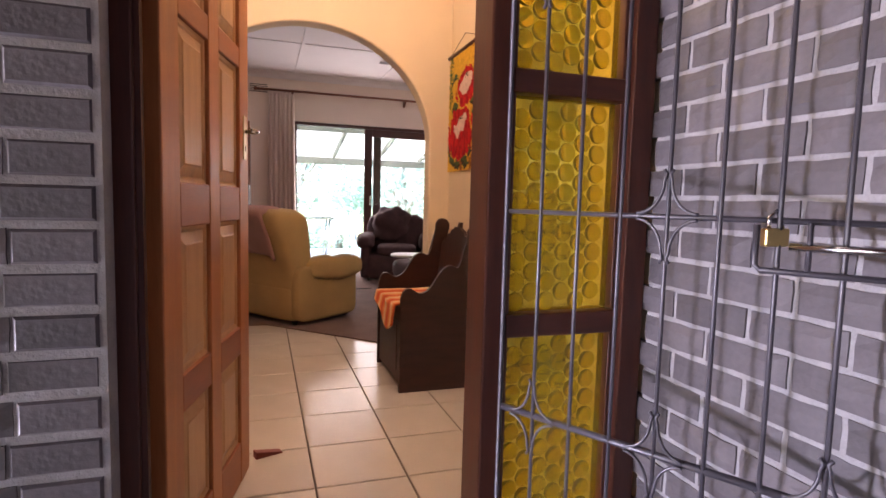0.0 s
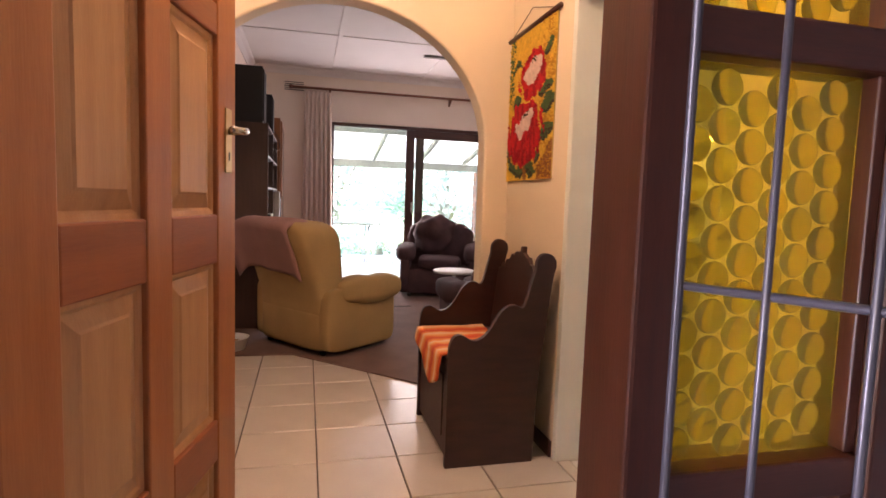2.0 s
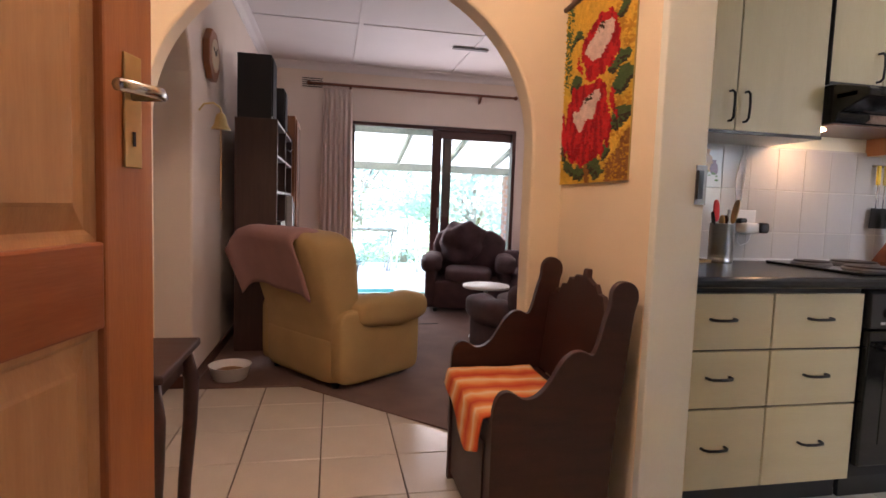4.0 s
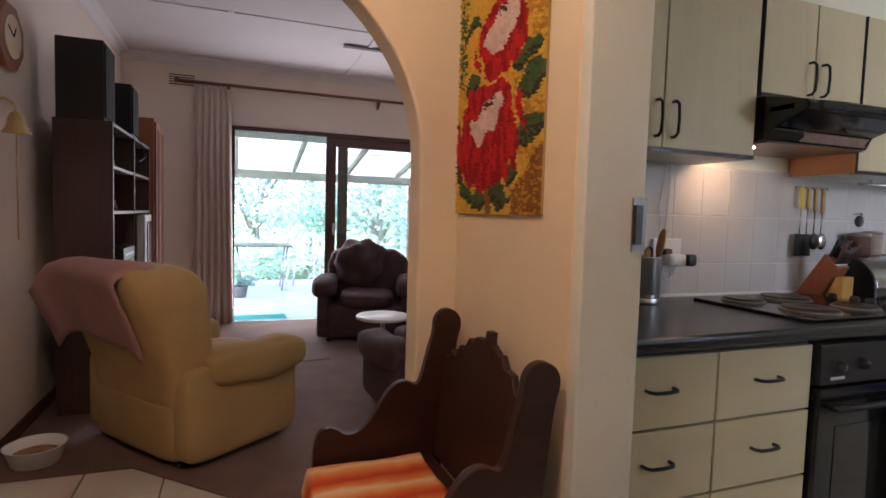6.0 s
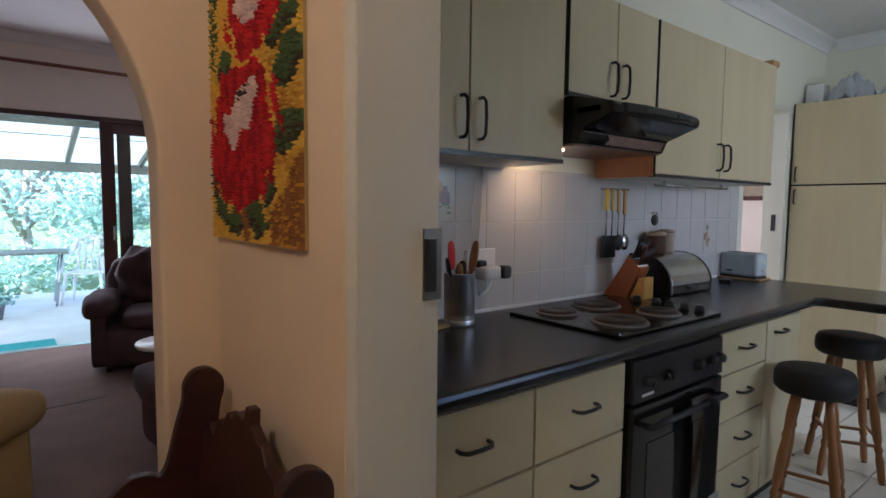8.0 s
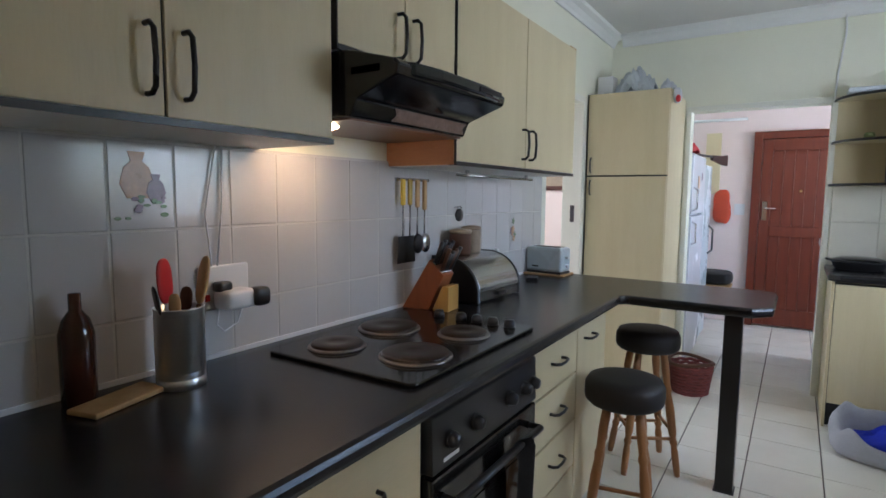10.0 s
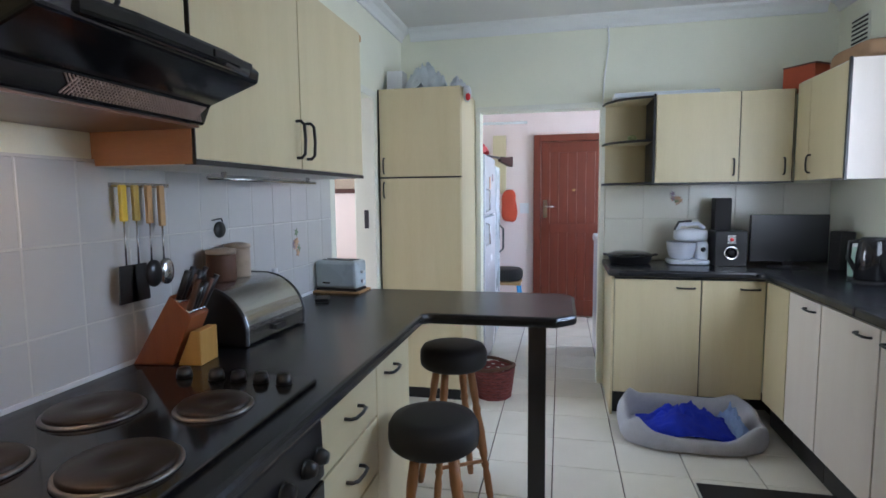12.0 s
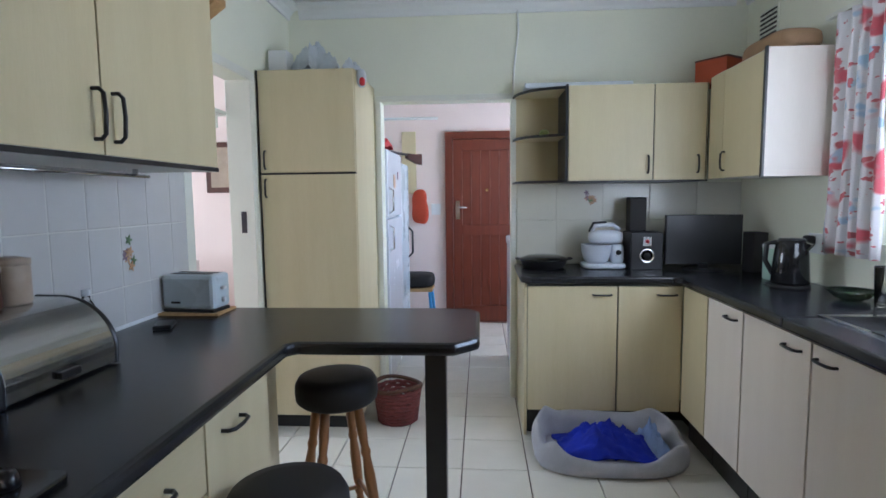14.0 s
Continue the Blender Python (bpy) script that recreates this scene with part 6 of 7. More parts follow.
armchair("armchair", "mustard beige stuffed armchair turned to the television", (mid.x, mid.y, 0.010), face, M_BEIGE, 0.80, 0.74, 0.965, 0.55, 0.025, lean=0.40, wing=0.34)
# throw over its back
bm = bmesh.new()
rows = []
for i in range(25):
    s = i / 24
    # over the back from the rear hem to the front hem
    if s < 0.50:
        z = 0.60 + 0.33 * s / 0.50
        x = -0.383 - 0.40 * (z - 0.42)
    elif s < 0.74:
        a = (s - 0.50) / 0.24 * math.pi
        x, z = -0.445 - 0.142 * math.cos(a), 0.93 + 0.052 * math.sin(a)
    else:
        x, z = -0.303 + 0.16 * (s - 0.74), 0.93 - 0.20 * (s - 0.74) / 0.26
    row = []
    for j in range(17):
        y = -0.27 + 0.72 * j / 16
        edge = max(0.0, (y - 0.33) / 0.12)
        side = max(0.0, (-0.20 - y) / 0.07)
        drop = 0.10 * edge ** 1.5 + 0.03 * side
        row.append(bm.verts.new((x - 0.03 * edge * (s < 0.5) + 0.012 * noise.noise(Vector((y * 8, z * 6, 1))), y, z - drop - 0.05 * (1 - s) * (0.3 - y) * (s < 0.5) + 0.010 * noise.noise(Vector((y * 7, s * 5, 4))))))
    rows.append(row)
for a, b in zip(rows, rows[1:]):
    for j in range(16):
        bm.faces.new((a[j], a[j + 1], b[j + 1], b[j]))
th = part("throw", bm, M_MAUVE, smooth=True)
sol = th.modifiers.new("thick", "SOLIDIFY")
sol.thickness = 0.014
th.matrix_world = pose(mid.x, mid.y, 0.010, 0, 0, face)
tagged(th, "mauve fleece throw over the armchair's back", "throw")

armchair("armchair", "dark plum velvet armchair by the sliding door", (2.82, 8.24, 0.010), -104, M_PLUM, 0.86, 0.80, 0.86, 0.60, 0.07)
t = tagged(part("cushion", blob(2.52, 3.06, 8.30, 8.62, 0.49, 0.97, 2.6, 40, 28, 0.34, 9), M_PLUM, smooth=True), "dark crumpled cushion on the armchair", "cushion")
armchair("armchair", "dark plum velvet armchair beyond the arch", (2.86, 6.16, 0.010), 100, M_PLUM, 0.80, 0.76, 0.62, 0.45, 0.05)
t = thing("sofa", "dark plum sofa with loose cushions along the wall", "sofa", (3.55, 8.10, 0.010), 180)
part("base", blob(-0.38, 0.38, -0.85, 0.85, 0.02, 0.40, 8, 40, 14, 0.02), M_PLUM, t, smooth=True)
part("backrest", blob(-0.42, -0.14, -0.85, 0.85, 0.25, 0.78, 5, 40, 16, 0.05), M_PLUM, t, smooth=True)
for s in (-1, 1):
    part("arm", blob(-0.36, 0.40, s * 0.85 - 0.1, s * 0.85 + 0.1, 0.05, 0.60, 4, 28, 14, 0.04), M_PLUM, t, smooth=True)
tagged(part("cushion", blob(3.30, 3.62, 7.75, 8.05, 0.42, 0.72, 2.6, 28, 16, 0.15, 2), M_MAUVE, smooth=True), "mauve cushion on the plum sofa", "cushion")
t = thing("side_table", "small round white table between the armchairs", "table", (2.62, 6.82, 0.010))
part("tabletop", lathe([(0.20, 0.44), (0.205, 0.447), (0.205, 0.46), (0.20, 0.465), (0, 0.465)], 36), M_WPLASTIC, t, "round white top", True)
part("stem", lathe([(0.022, 0.03), (0.018, 0.44)], 16), M_WPLASTIC, t, smooth=True)
part("foot", lathe([(0.14, 0), (0.13, 0.02), (0.03, 0.035), (0, 0.035)], 28), M_WPLASTIC, t, smooth=True)

# wall unit with shelves
M_UNIT = wood("dark_brown_veneer", (0.040, 0.018, 0.014), (0.075, 0.036, 0.028), 0.42)
t = thing("wall_unit", "dark brown veneer shelf unit against the wall", "shelf unit", (0.585, 6.50, 0.010))
UH, UD, UL = 1.735, 0.30, 1.45
for y in (0.0, 0.72, UL - 0.022):
    part("side", box(0, UD, y, y + 0.022, 0, UH), M_UNIT, t, bevel=0.002)
for z in (0.05, 0.62, 1.19, 1.46, UH - 0.02):
    part("shelf", box(0.008, UD - 0.004, 0.0222, 0.7198, z, z + 0.020), M_UNIT, t, bevel=0.002)
    part("shelf", box(0.008, UD - 0.004, 0.7422, UL - 0.0222, z, z + 0.020), M_UNIT, t, bevel=0.002)
part("back", box(0.0, 0.0075, 0.0222, UL - 0.0222, 0.0, UH - 0.001), M_UNIT, t)
for y0, y1 in ((0.026, 0.37), (0.374, 0.716)):
    part("door", box(UD - 0.004, UD + 0.012, y0, y1, 0.075, 0.615), M_UNIT, t, bevel=0.002)
t = thing("display_cabinet", "orange-brown glazed cabinet beside the shelf unit", "cabinet", (0.585, 7.96, 0.010))
M_PINE = wood("orange_pine", (0.22, 0.075, 0.028), (0.34, 0.13, 0.05), 0.4)
part("body", box(0, 0.33, 0.0, 0.52, 0, 1.98), M_PINE, t, bevel=0.003)
for y in (0.012, 0.265):
    d = part("door", box(0.331, 0.349, y, y + 0.243, 0.62, 1.95), M_PINE, t, "framed glazed door", bevel=0.003)
    part("pane", box(0.3495, 0.3515, y + 0.04, y + 0.203, 0.68, 1.89), material("dark_cabinet_pane", (0.10, 0.045, 0.03), 0.08, bump=0), d, "dark glass pane")
for (y0, y1), (x0, x1), h, lab in (((0.0, 0.27), (0.0, 0.24), 0.46, "large black loudspeaker on the shelf unit"), ((0.70, 0.95), (0.02, 0.27), 0.36, "black loudspeaker further along the shelf unit")):
    t = thing("loudspeaker", lab, "loudspeaker", (0.60, 6.51 + y0, 0.010 + UH))
    part("case", box(x0, x1, 0, y1 - y0, 0, h), M_BLACKM, t, bevel=0.004)
    part("grille_cloth", box(x1 + 0.0002, x1 + 0.010, 0.012, y1 - y0 - 0.012, 0.02, h - 0.02), material("speaker_cloth", (0.02, 0.02, 0.022), 0.95, fine=260, bump=0.4), t, "black cloth front", bevel=0.002)
t = thing("television", "silver tube television on the shelf unit", "television", (0.71, 7.30, 0.640), 4)
M_SILV = material("silver_plastic", (0.40, 0.41, 0.43), 0.35, 0.3, vary=0.05)
part("shell", box(-0.10, 0.17, -0.02, 0.56, 0.0, 0.52), M_BLACKM, t, bevel=0.02)
part("bezel", box(0.171, 0.235, -0.04, 0.58, -0.010 + 0.011, 0.55), M_SILV, t, "silver bezel", bevel=0.012)
part("screen", blob(0.20, 0.25, 0.03, 0.51, 0.07, 0.50, 8, 28, 12), material("grey_tube_glass", (0.05, 0.06, 0.07), 0.06, bump=0), t, "curved grey screen", True)
t = thing("hifi_stack", "black stereo stack with pale labels on the shelf", "stereo", (0.62, 6.78, 0.640))
for k in range(4):
    u = part("deck", box(0.0, 0.27, 0.0, 0.40, 0.001 + k * 0.085, 0.082 + k * 0.085), M_BLACK, t, "black stereo deck", bevel=0.003)
    part("fascia_strip", box(0.2705, 0.273, 0.04, 0.36, 0.03 + k * 0.085, 0.045 + k * 0.085), M_SILV, u, "pale strip")
rnd = random.Random(5)
for z, lab in ((1.480, "small pale ornament on the shelf"), (1.210, "small pale ornament on the shelf")):
    for k in range(4):
        y = 6.62 + 0.15 * k + rnd.uniform(-0.02, 0.02)
        h = rnd.uniform(0.05, 0.10)
        tn = thing("ornament", lab, "ornament", (0.78, y, 0.010 + z), 0, "ornaments on the shelves")
        part("figure", lathe([(0.022, 0), (0.026, h * 0.3), (0.012, h * 0.6), (0.018, h * 0.8), (0, h)], 14), (M_CERAM, M_WPLASTIC, M_BRASS, M_DARKSP)[k], tn, smooth=True)
t = thing("cable", "thin black cable hanging from the speakers", "cable", (0.90, 7.20, 1.75))
part("wire", tube([(0, 0, 0), (0.03, 0.05, -0.06), (0.045, 0.10, -0.14), (0.02, 0.02, -0.18), (-0.01, -0.04, -0.15)], 0.003, 6), M_BLACK, t, smooth=True)

# clock and ship's bell on the wall
t = thing("wall_clock", "octagonal wooden wall clock", "clock", (X_LW, 6.13, 2.07))
oc = [(0.17 * math.cos(radians(22.5 + 45 * k)), 0.17 * math.sin(radians(22.5 + 45 * k))) for k in range(8)]
part("case", prism(oc, "x", 0.001, 0.045), M_PINE, t, "octagonal wooden case", bevel=0.008)
part("dial", lathe([(0.105, 0.0455), (0.105, 0.050), (0, 0.050)], 32, axis="x"), material("cream_dial", (0.70, 0.58, 0.42), 0.5), t, "round cream dial")
for a, ln in ((60, 0.055), (150, 0.08)):
    part("hand_bar", tube([(0.052, 0, 0), (0.052, ln * math.cos(radians(a)), ln * math.sin(radians(a)))], 0.003, 6), M_BLACK, t, "dark clock pointer")
t = thing("wall_bell", "brass bell on a curled wall bracket with a cord", "bell", (X_LW, 5.90, 1.66))
part("bracket", tube([(0.001, -0.02, 0.02), (0.03, -0.02, 0.06), (0.08, 0.0, 0.075), (0.12, 0.0, 0.05), (0.125, 0.0, 0.02)], 0.006, 8), M_BRASS, t, "brass bracket", True)
part("bell", lathe([(0.060, -0.085), (0.056, -0.078), (0.040, -0.055), (0.034, -0.02), (0.026, 0.005), (0.010, 0.018), (0, 0.02)], 24, (0.125, 0, 0)), M_BRASS, t, "brass bell", True)
part("cord", tube([(0.125, 0, -0.07), (0.124, 0.004, -0.30), (0.126, 0, -0.58)], 0.004, 6), M_SPOON, t, "knotted cord", True)
t = thing("pet_bowl", "white plastic pet bowl on the floor", "bowl", (0.67, 5.86, 0.010))
part("bowl", lathe([(0.095, 0), (0.10, 0.005), (0.125, 0.085), (0.132, 0.09), (0.120, 0.088), (0.09, 0.02), (0, 0.018)], 32), M_WPLASTIC, t, smooth=True)
part("food", lathe([(0.10, 0.045), (0.06, 0.06), (0, 0.062)], 20), material("brown_pet_food", (0.28, 0.15, 0.06), 0.9, vary=0.4, scale=60, bump=0.8), t, "brown dry food", True)

# sliding door
t = thing("sliding_door", "dark framed sliding door, half open", "door", kind="structure")
part("head", box(1.513, 3.62, Y_SLIDE + 0.01, Y_SLIDE + 0.12, 2.105, 2.148), M_FRAMEX, t)
part("left_jamb", box(1.513, 1.545, Y_SLIDE + 0.01, Y_SLIDE + 0.12, 0.0, 2.1045), M_FRAME, t)
part("right_jamb", box(3.575, 3.62, Y_SLIDE + 0.01, Y_SLIDE + 0.12, 0.0, 2.1045), M_FRAME, t)
part("track", box(1.545, 3.575, Y_SLIDE + 0.015, Y_SLIDE + 0.115, -0.01, 0.012), M_STEEL, t, "metal floor track")
for k, (x0, x1, y) in enumerate(((2.521, 3.50, Y_SLIDE + 0.03), (2.665, 3.575, Y_SLIDE + 0.075))):
    lf = part("leaf_stile", box(x0, x0 + 0.115, y, y + 0.035, 0.0125, 2.1042), M_FRAME, t, bevel=0.004)
    part("top_rail", box(x0 + 0.1152, x1, y + 0.001, y + 0.034, 2.0, 2.1042), M_FRAMEX, t, bevel=0.004)
    part("bottom_rail", box(x0 + 0.1152, x1, y + 0.001, y + 0.034, 0.0125, 0.14), M_FRAMEX, t, bevel=0.004)
    g = part("pane", box(x0 + 0.1152, x1 - 0.06, y + 0.015, y + 0.019, 0.1405, 1.9995), M_GLASS, t)
    g.visible_shadow = False
part("pull", box(2.60, 2.625, Y_SLIDE + 0.022, Y_SLIDE + 0.0295, 0.98, 1.12), M_STEEL, t, "steel pull handle", bevel=0.003)
# curtain and rod
M_DRAPE = material("cream_mauve_drape", (0.66, 0.55, 0.49), 0.9, vary=0.10, scale=12, fine=160, bump=0.15, stretch=(6, 6, 0.6))
curtain("living_curtain", "cream pleated curtain gathered beside the sliding door", 1.12, 1.54, Y_SLIDE - 0.09, 0.03, 2.50, M_DRAPE, 6, 0.032, 0.80)
t = thing("curtain_rod", "brown wooden curtain rod on brackets", "curtain rod", (0, Y_SLIDE - 0.09, 2.545))
M_ROD = wood("brown_rod_wood", (0.13, 0.04, 0.02), (0.22, 0.08, 0.04), 0.4, (1, 14, 14))
part("rod", tube([(1.0, 0, 0), (3.55, 0, 0)], 0.016, 12), M_ROD, t, smooth=True)
for x in (1.02, 3.5):
    part("finial", lathe([(0.018, -0.02), (0.028, 0.0), (0.018, 0.02), (0, 0.03)], 16, (x - (0.03 if x < 2 else -0.06), 0, 0), axis="x"), M_ROD, t, smooth=True)
for x in (1.48, 3.1):
    part("bracket", prism([(-0.016, -0.02), (0.0885, -0.09), (0.0885, -0.02), (0.0885, 0.01), (-0.016, -0.012)], "x", x - 0.012, x + 0.012), M_ROD, t)
for k in range(7):
    part("ring", tube([(1.18 + 0.05 * k, 0.024 * math.cos(a), 0.024 * math.sin(a) - 0.006) for a in [q * math.pi / 6 for q in range(12)]], 0.003, 6, closed=True), M_ROD, t, "wooden curtain ring", True)
t = thing("wall_vent", "white louvred vent beside the curtain rod", "vent", (1.03, Y_SLIDE - 0.002, 2.57))
part("frame", box(-0.13, 0.13, -0.006, 0.001, -0.07, 0.07), M_LIVING, t)
for k in range(5):
    part("slat", box(-0.12, 0.12, -0.008, -0.0062, -0.055 + 0.024 * k, -0.045 + 0.024 * k), M_BLACKM, t, "dark slot")
t = thing("ceiling_vent", "flat dark slotted vent strip on the ceiling", "vent", (2.66, 7.93, Z_LC - 0.012), 0)
part("strip", box(-0.18, 0.20, -0.03, 0.03, -0.012, 0.0), material("grey_vent_metal", (0.16, 0.14, 0.14), 0.5), t, bevel=0.003)

# ---- veranda and garden ----
M_PAVE = material("pale_veranda_paving", (0.62, 0.60, 0.57), 0.7, vary=0.15, scale=3, fine=60, bump=0.2)
structure("veranda_floor", box(-2.0, 9.0, 9.25, 13.2, -0.10, -0.03), M_PAVE, "pale concrete veranda floor", "floor")
t = thing("door_mat", "turquoise door mat outside the sliding door", "mat", (1.83, 9.52, -0.03), 2)
part("pile", box(-0.30, 0.30, -0.16, 0.16, 0.0005, 0.014), material("turquoise_mat", (0.03, 0.33, 0.32), 0.9, vary=0.2, fine=200, bump=0.5), t, bevel=0.003)
M_SHEET = bpy.data.materials.new("translucent_roof_sheet")
M_SHEET.use_nodes = True
nt = M_SHEET.node_tree
tl = nt.nodes.new("ShaderNodeBsdfTranslucent")
tl.inputs[0].default_value = (0.42, 0.46, 0.45, 1)
nt.links.new(tl.outputs[0], nt.nodes["Material Output"].inputs[0])
t = thing("veranda_roof", "translucent white veranda roof on rafters", "roof", kind="structure")
ZA, ZB, YA, YB = 2.62, 1.98, 9.27, 12.55
part("sheet", prism([(YA, ZA), (YB + 0.25, ZB - 0.05), (YB + 0.25, ZB - 0.042), (YA, ZA + 0.008)], "x", -1.5, 8.5), M_SHEET, t, "translucent white sheet")
M_RAFT = wood("grey_green_rafter", (0.16, 0.17, 0.14), (0.26, 0.27, 0.23), 0.7, (14, 1.2, 14))
for k in range(11):
    x = -1.2 + 0.92 * k
    part("rafter", prism([(YA, ZA - 0.012), (YB, ZB - 0.012), (YB, ZB - 0.09), (YA, ZA - 0.11)], "x", x - 0.028, x + 0.028), M_RAFT, t, "grey-green rafter")
for y in (10.4, 11.5):
    z = ZA + (ZB - ZA) * (y - YA) / (YB - YA)
    part("batten", box(-1.5, 8.5, y - 0.02, y + 0.02, z - 0.011, z - 0.002), M_RAFT, t)
part("beam", box(-1.5, 8.5, YB, YB + 0.09, ZB - 0.20, ZB - 0.06), M_RAFT, t, "grey eaves beam", bevel=0.005)
# Board stands in for the roof's shaded near strip, placed to fit the view
part("shade_band", box(-1.5, 8.5, 10.28, 10.33, 2.17, 2.405), M_RAFT, t, "grey-green band for the roof's shaded near part")
part("wall_plate", box(-1.5, 8.5, 9.255, 9.30, ZA - 0.22, ZA - 0.005), M_RAFT, t, "grey wall plate")
t = thing("brick_pillar", "brown brick pillar carrying the veranda roof", "pillar", (4.72, 12.42, -0.03))
M_RB = material("brown_face_brick", (0.27, 0.13, 0.09), 0.8, vary=0.3, scale=12, random_tone=0.15)
part("core", box(-0.165, 0.165, -0.165, 0.165, 0, 1.80), M_MORTAR, t)
bmb = box(-0.11, 0.11, -0.0375, 0.0375, 0, 0.073)
bme = bpy.data.meshes.new("pillar_brick")
bmb.to_mesh(bme)
bme.materials.append(M_RB)
for k in range(21):
    for side in range(4):
        ob = new("brick", bme)
        ob.parent = t
        ob.matrix_local = pose(0, 0, 0.005 + k * 0.085, 0, 0, 90 * side) @ pose(-0.055 if k % 2 else 0.055, -0.135, 0)


def plastic_chair(at, turn):
    t = thing("plastic_chair", "white moulded plastic garden chair on the veranda", "chair", at, turn, "veranda furniture")
    M = bpy.data.materials.get("white_garden_plastic") or material("white_garden_plastic", (0.78, 0.78, 0.80), 0.4, vary=0.03)
    part("seat", blob(-0.21, 0.22, -0.22, 0.22, 0.40, 0.435, 6, 28, 10), M, t, smooth=True)
    for sx in (-1, 1):
        for sy in (-1, 1):
            part("leg", tube([(sx * 0.19, sy * 0.20, 0.42), (sx * 0.25, sy * 0.25, 0.0)], 0.022, 8, r1=0.016), M, t, smooth=True)
    for k in range(5):
        y = -0.17 + 0.085 * k
        part("back_slat", tube([(-0.20, y, 0.42), (-0.26, y, 0.62), (-0.30, y * 0.92, 0.84)], 0.018, 8), M, t, smooth=True)
    part("top_rail", tube([(-0.27, -0.22, 0.70), (-0.305, -0.17, 0.86), (-0.315, 0, 0.90), (-0.305, 0.17, 0.86), (-0.27, 0.22, 0.70)], 0.022, 8), M, t, smooth=True)
    for s in (-1, 1):
        part("armrest", tube([(-0.27, s * 0.23, 0.68), (0.0, s * 0.27, 0.66), (0.20, s * 0.25, 0.63), (0.22, s * 0.23, 0.43)], 0.020, 8), M, t, smooth=True)
    return t


plastic_chair((2.62, 12.0, -0.03), -110)
plastic_chair((3.9, 11.9, -0.03), -60)
t = thing("garden_table", "light garden table with thin legs on the veranda", "table", (1.95, 12.05, -0.03))
part("tabletop", box(-0.45, 0.45, -0.35, 0.35, 0.70, 0.73), M_RAFT, t, bevel=0.004)
for sx in (-1, 1):
    for sy in (-1, 1):
        part("leg", tube([(sx * 0.38, sy * 0.28, 0.70), (sx * 0.30, sy * 0.24, 0.0)], 0.014, 8), M_STEEL, t, smooth=True)
t = thing("flower_pot", "small potted plant on the veranda floor", "pot plant", (1.62, 11.2, -0.03))
part("pot", lathe([(0.08, 0), (0.11, 0.16), (0.115, 0.17), (0.10, 0.17), (0, 0.15)], 20), M_MORTAR, t, smooth=True)
M_LEAVES = material("garden_leaves", (0.22, 0.32, 0.27), 0.5, vary=0.22, scale=2.5, fine=20, bump=0.0)
lt = M_LEAVES.node_tree
lb = lt.nodes["Principled BSDF"]
ltr = lt.nodes.new("ShaderNodeBsdfTranslucent")
ltr.inputs[0].default_value = (0.52, 0.68, 0.66, 1)
lmx = lt.nodes.new("ShaderNodeMixShader")
lmx.inputs[0].default_value = 0.7
lt.links.new(lb.outputs[0], lmx.inputs[1])
lt.links.new(ltr.outputs[0], lmx.inputs[2])
lt.links.new(lmx.outputs[0], lt.nodes["Material Output"].inputs[0])
M_BARK = material("garden_bark", (0.34, 0.32, 0.29), 0.9, vary=0.3, scale=10, bump=0.5)


def leaf_mass(centre, radius, count, seed, size, bm_lists):
    """Small bent leaves strewn through clumps of uneven outline."""
    rnd = random.Random(seed)
    vs, fs = bm_lists
    c = Vector(centre)
    clumps = [c + Vector((rnd.gauss(0, 0.55) * radius[0], rnd.gauss(0, 0.55) * radius[1], rnd.gauss(0, 0.5) * radius[2])) for _ in range(max(3, count // 90))]
    for _ in range(count):
        k = rnd.choice(clumps)
        r = 0.26 * min(radius)
        p = k + Vector((rnd.gauss(0, r), rnd.gauss(0, r), rnd.gauss(0, r * 0.8)))
        a, e = rnd.uniform(0, 6.28), rnd.uniform(-0.9, 0.6)
        d = Vector((math.cos(a) * math.cos(e), math.sin(a) * math.cos(e), math.sin(e)))
        s = d.cross(Vector((rnd.uniform(-1, 1), rnd.uniform(-1, 1), 1))).normalized()
        L = size * rnd.uniform(0.7, 1.4)
        up = d.cross(s) * L * 0.18
        n = len(vs)
        vs += [tuple(p), tuple(p + d * L * 0.5 + s * L * 0.28 + up), tuple(p + d * L), tuple(p + d * L * 0.5 - s * L * 0.28 + up)]
        fs += [(n, n + 1, n + 2), (n, n + 2, n + 3)]


lst = ([], [])
leaf_mass((0, 0, 0.25), (0.12, 0.12, 0.12), 150, 3, 0.07, lst)
me = bpy.data.meshes.new("foliage")
me.from_pydata(*[lst[0], [], lst[1]])
me.materials.append(M_LEAVES)
fo = new("foliage", me)
fo.parent = t


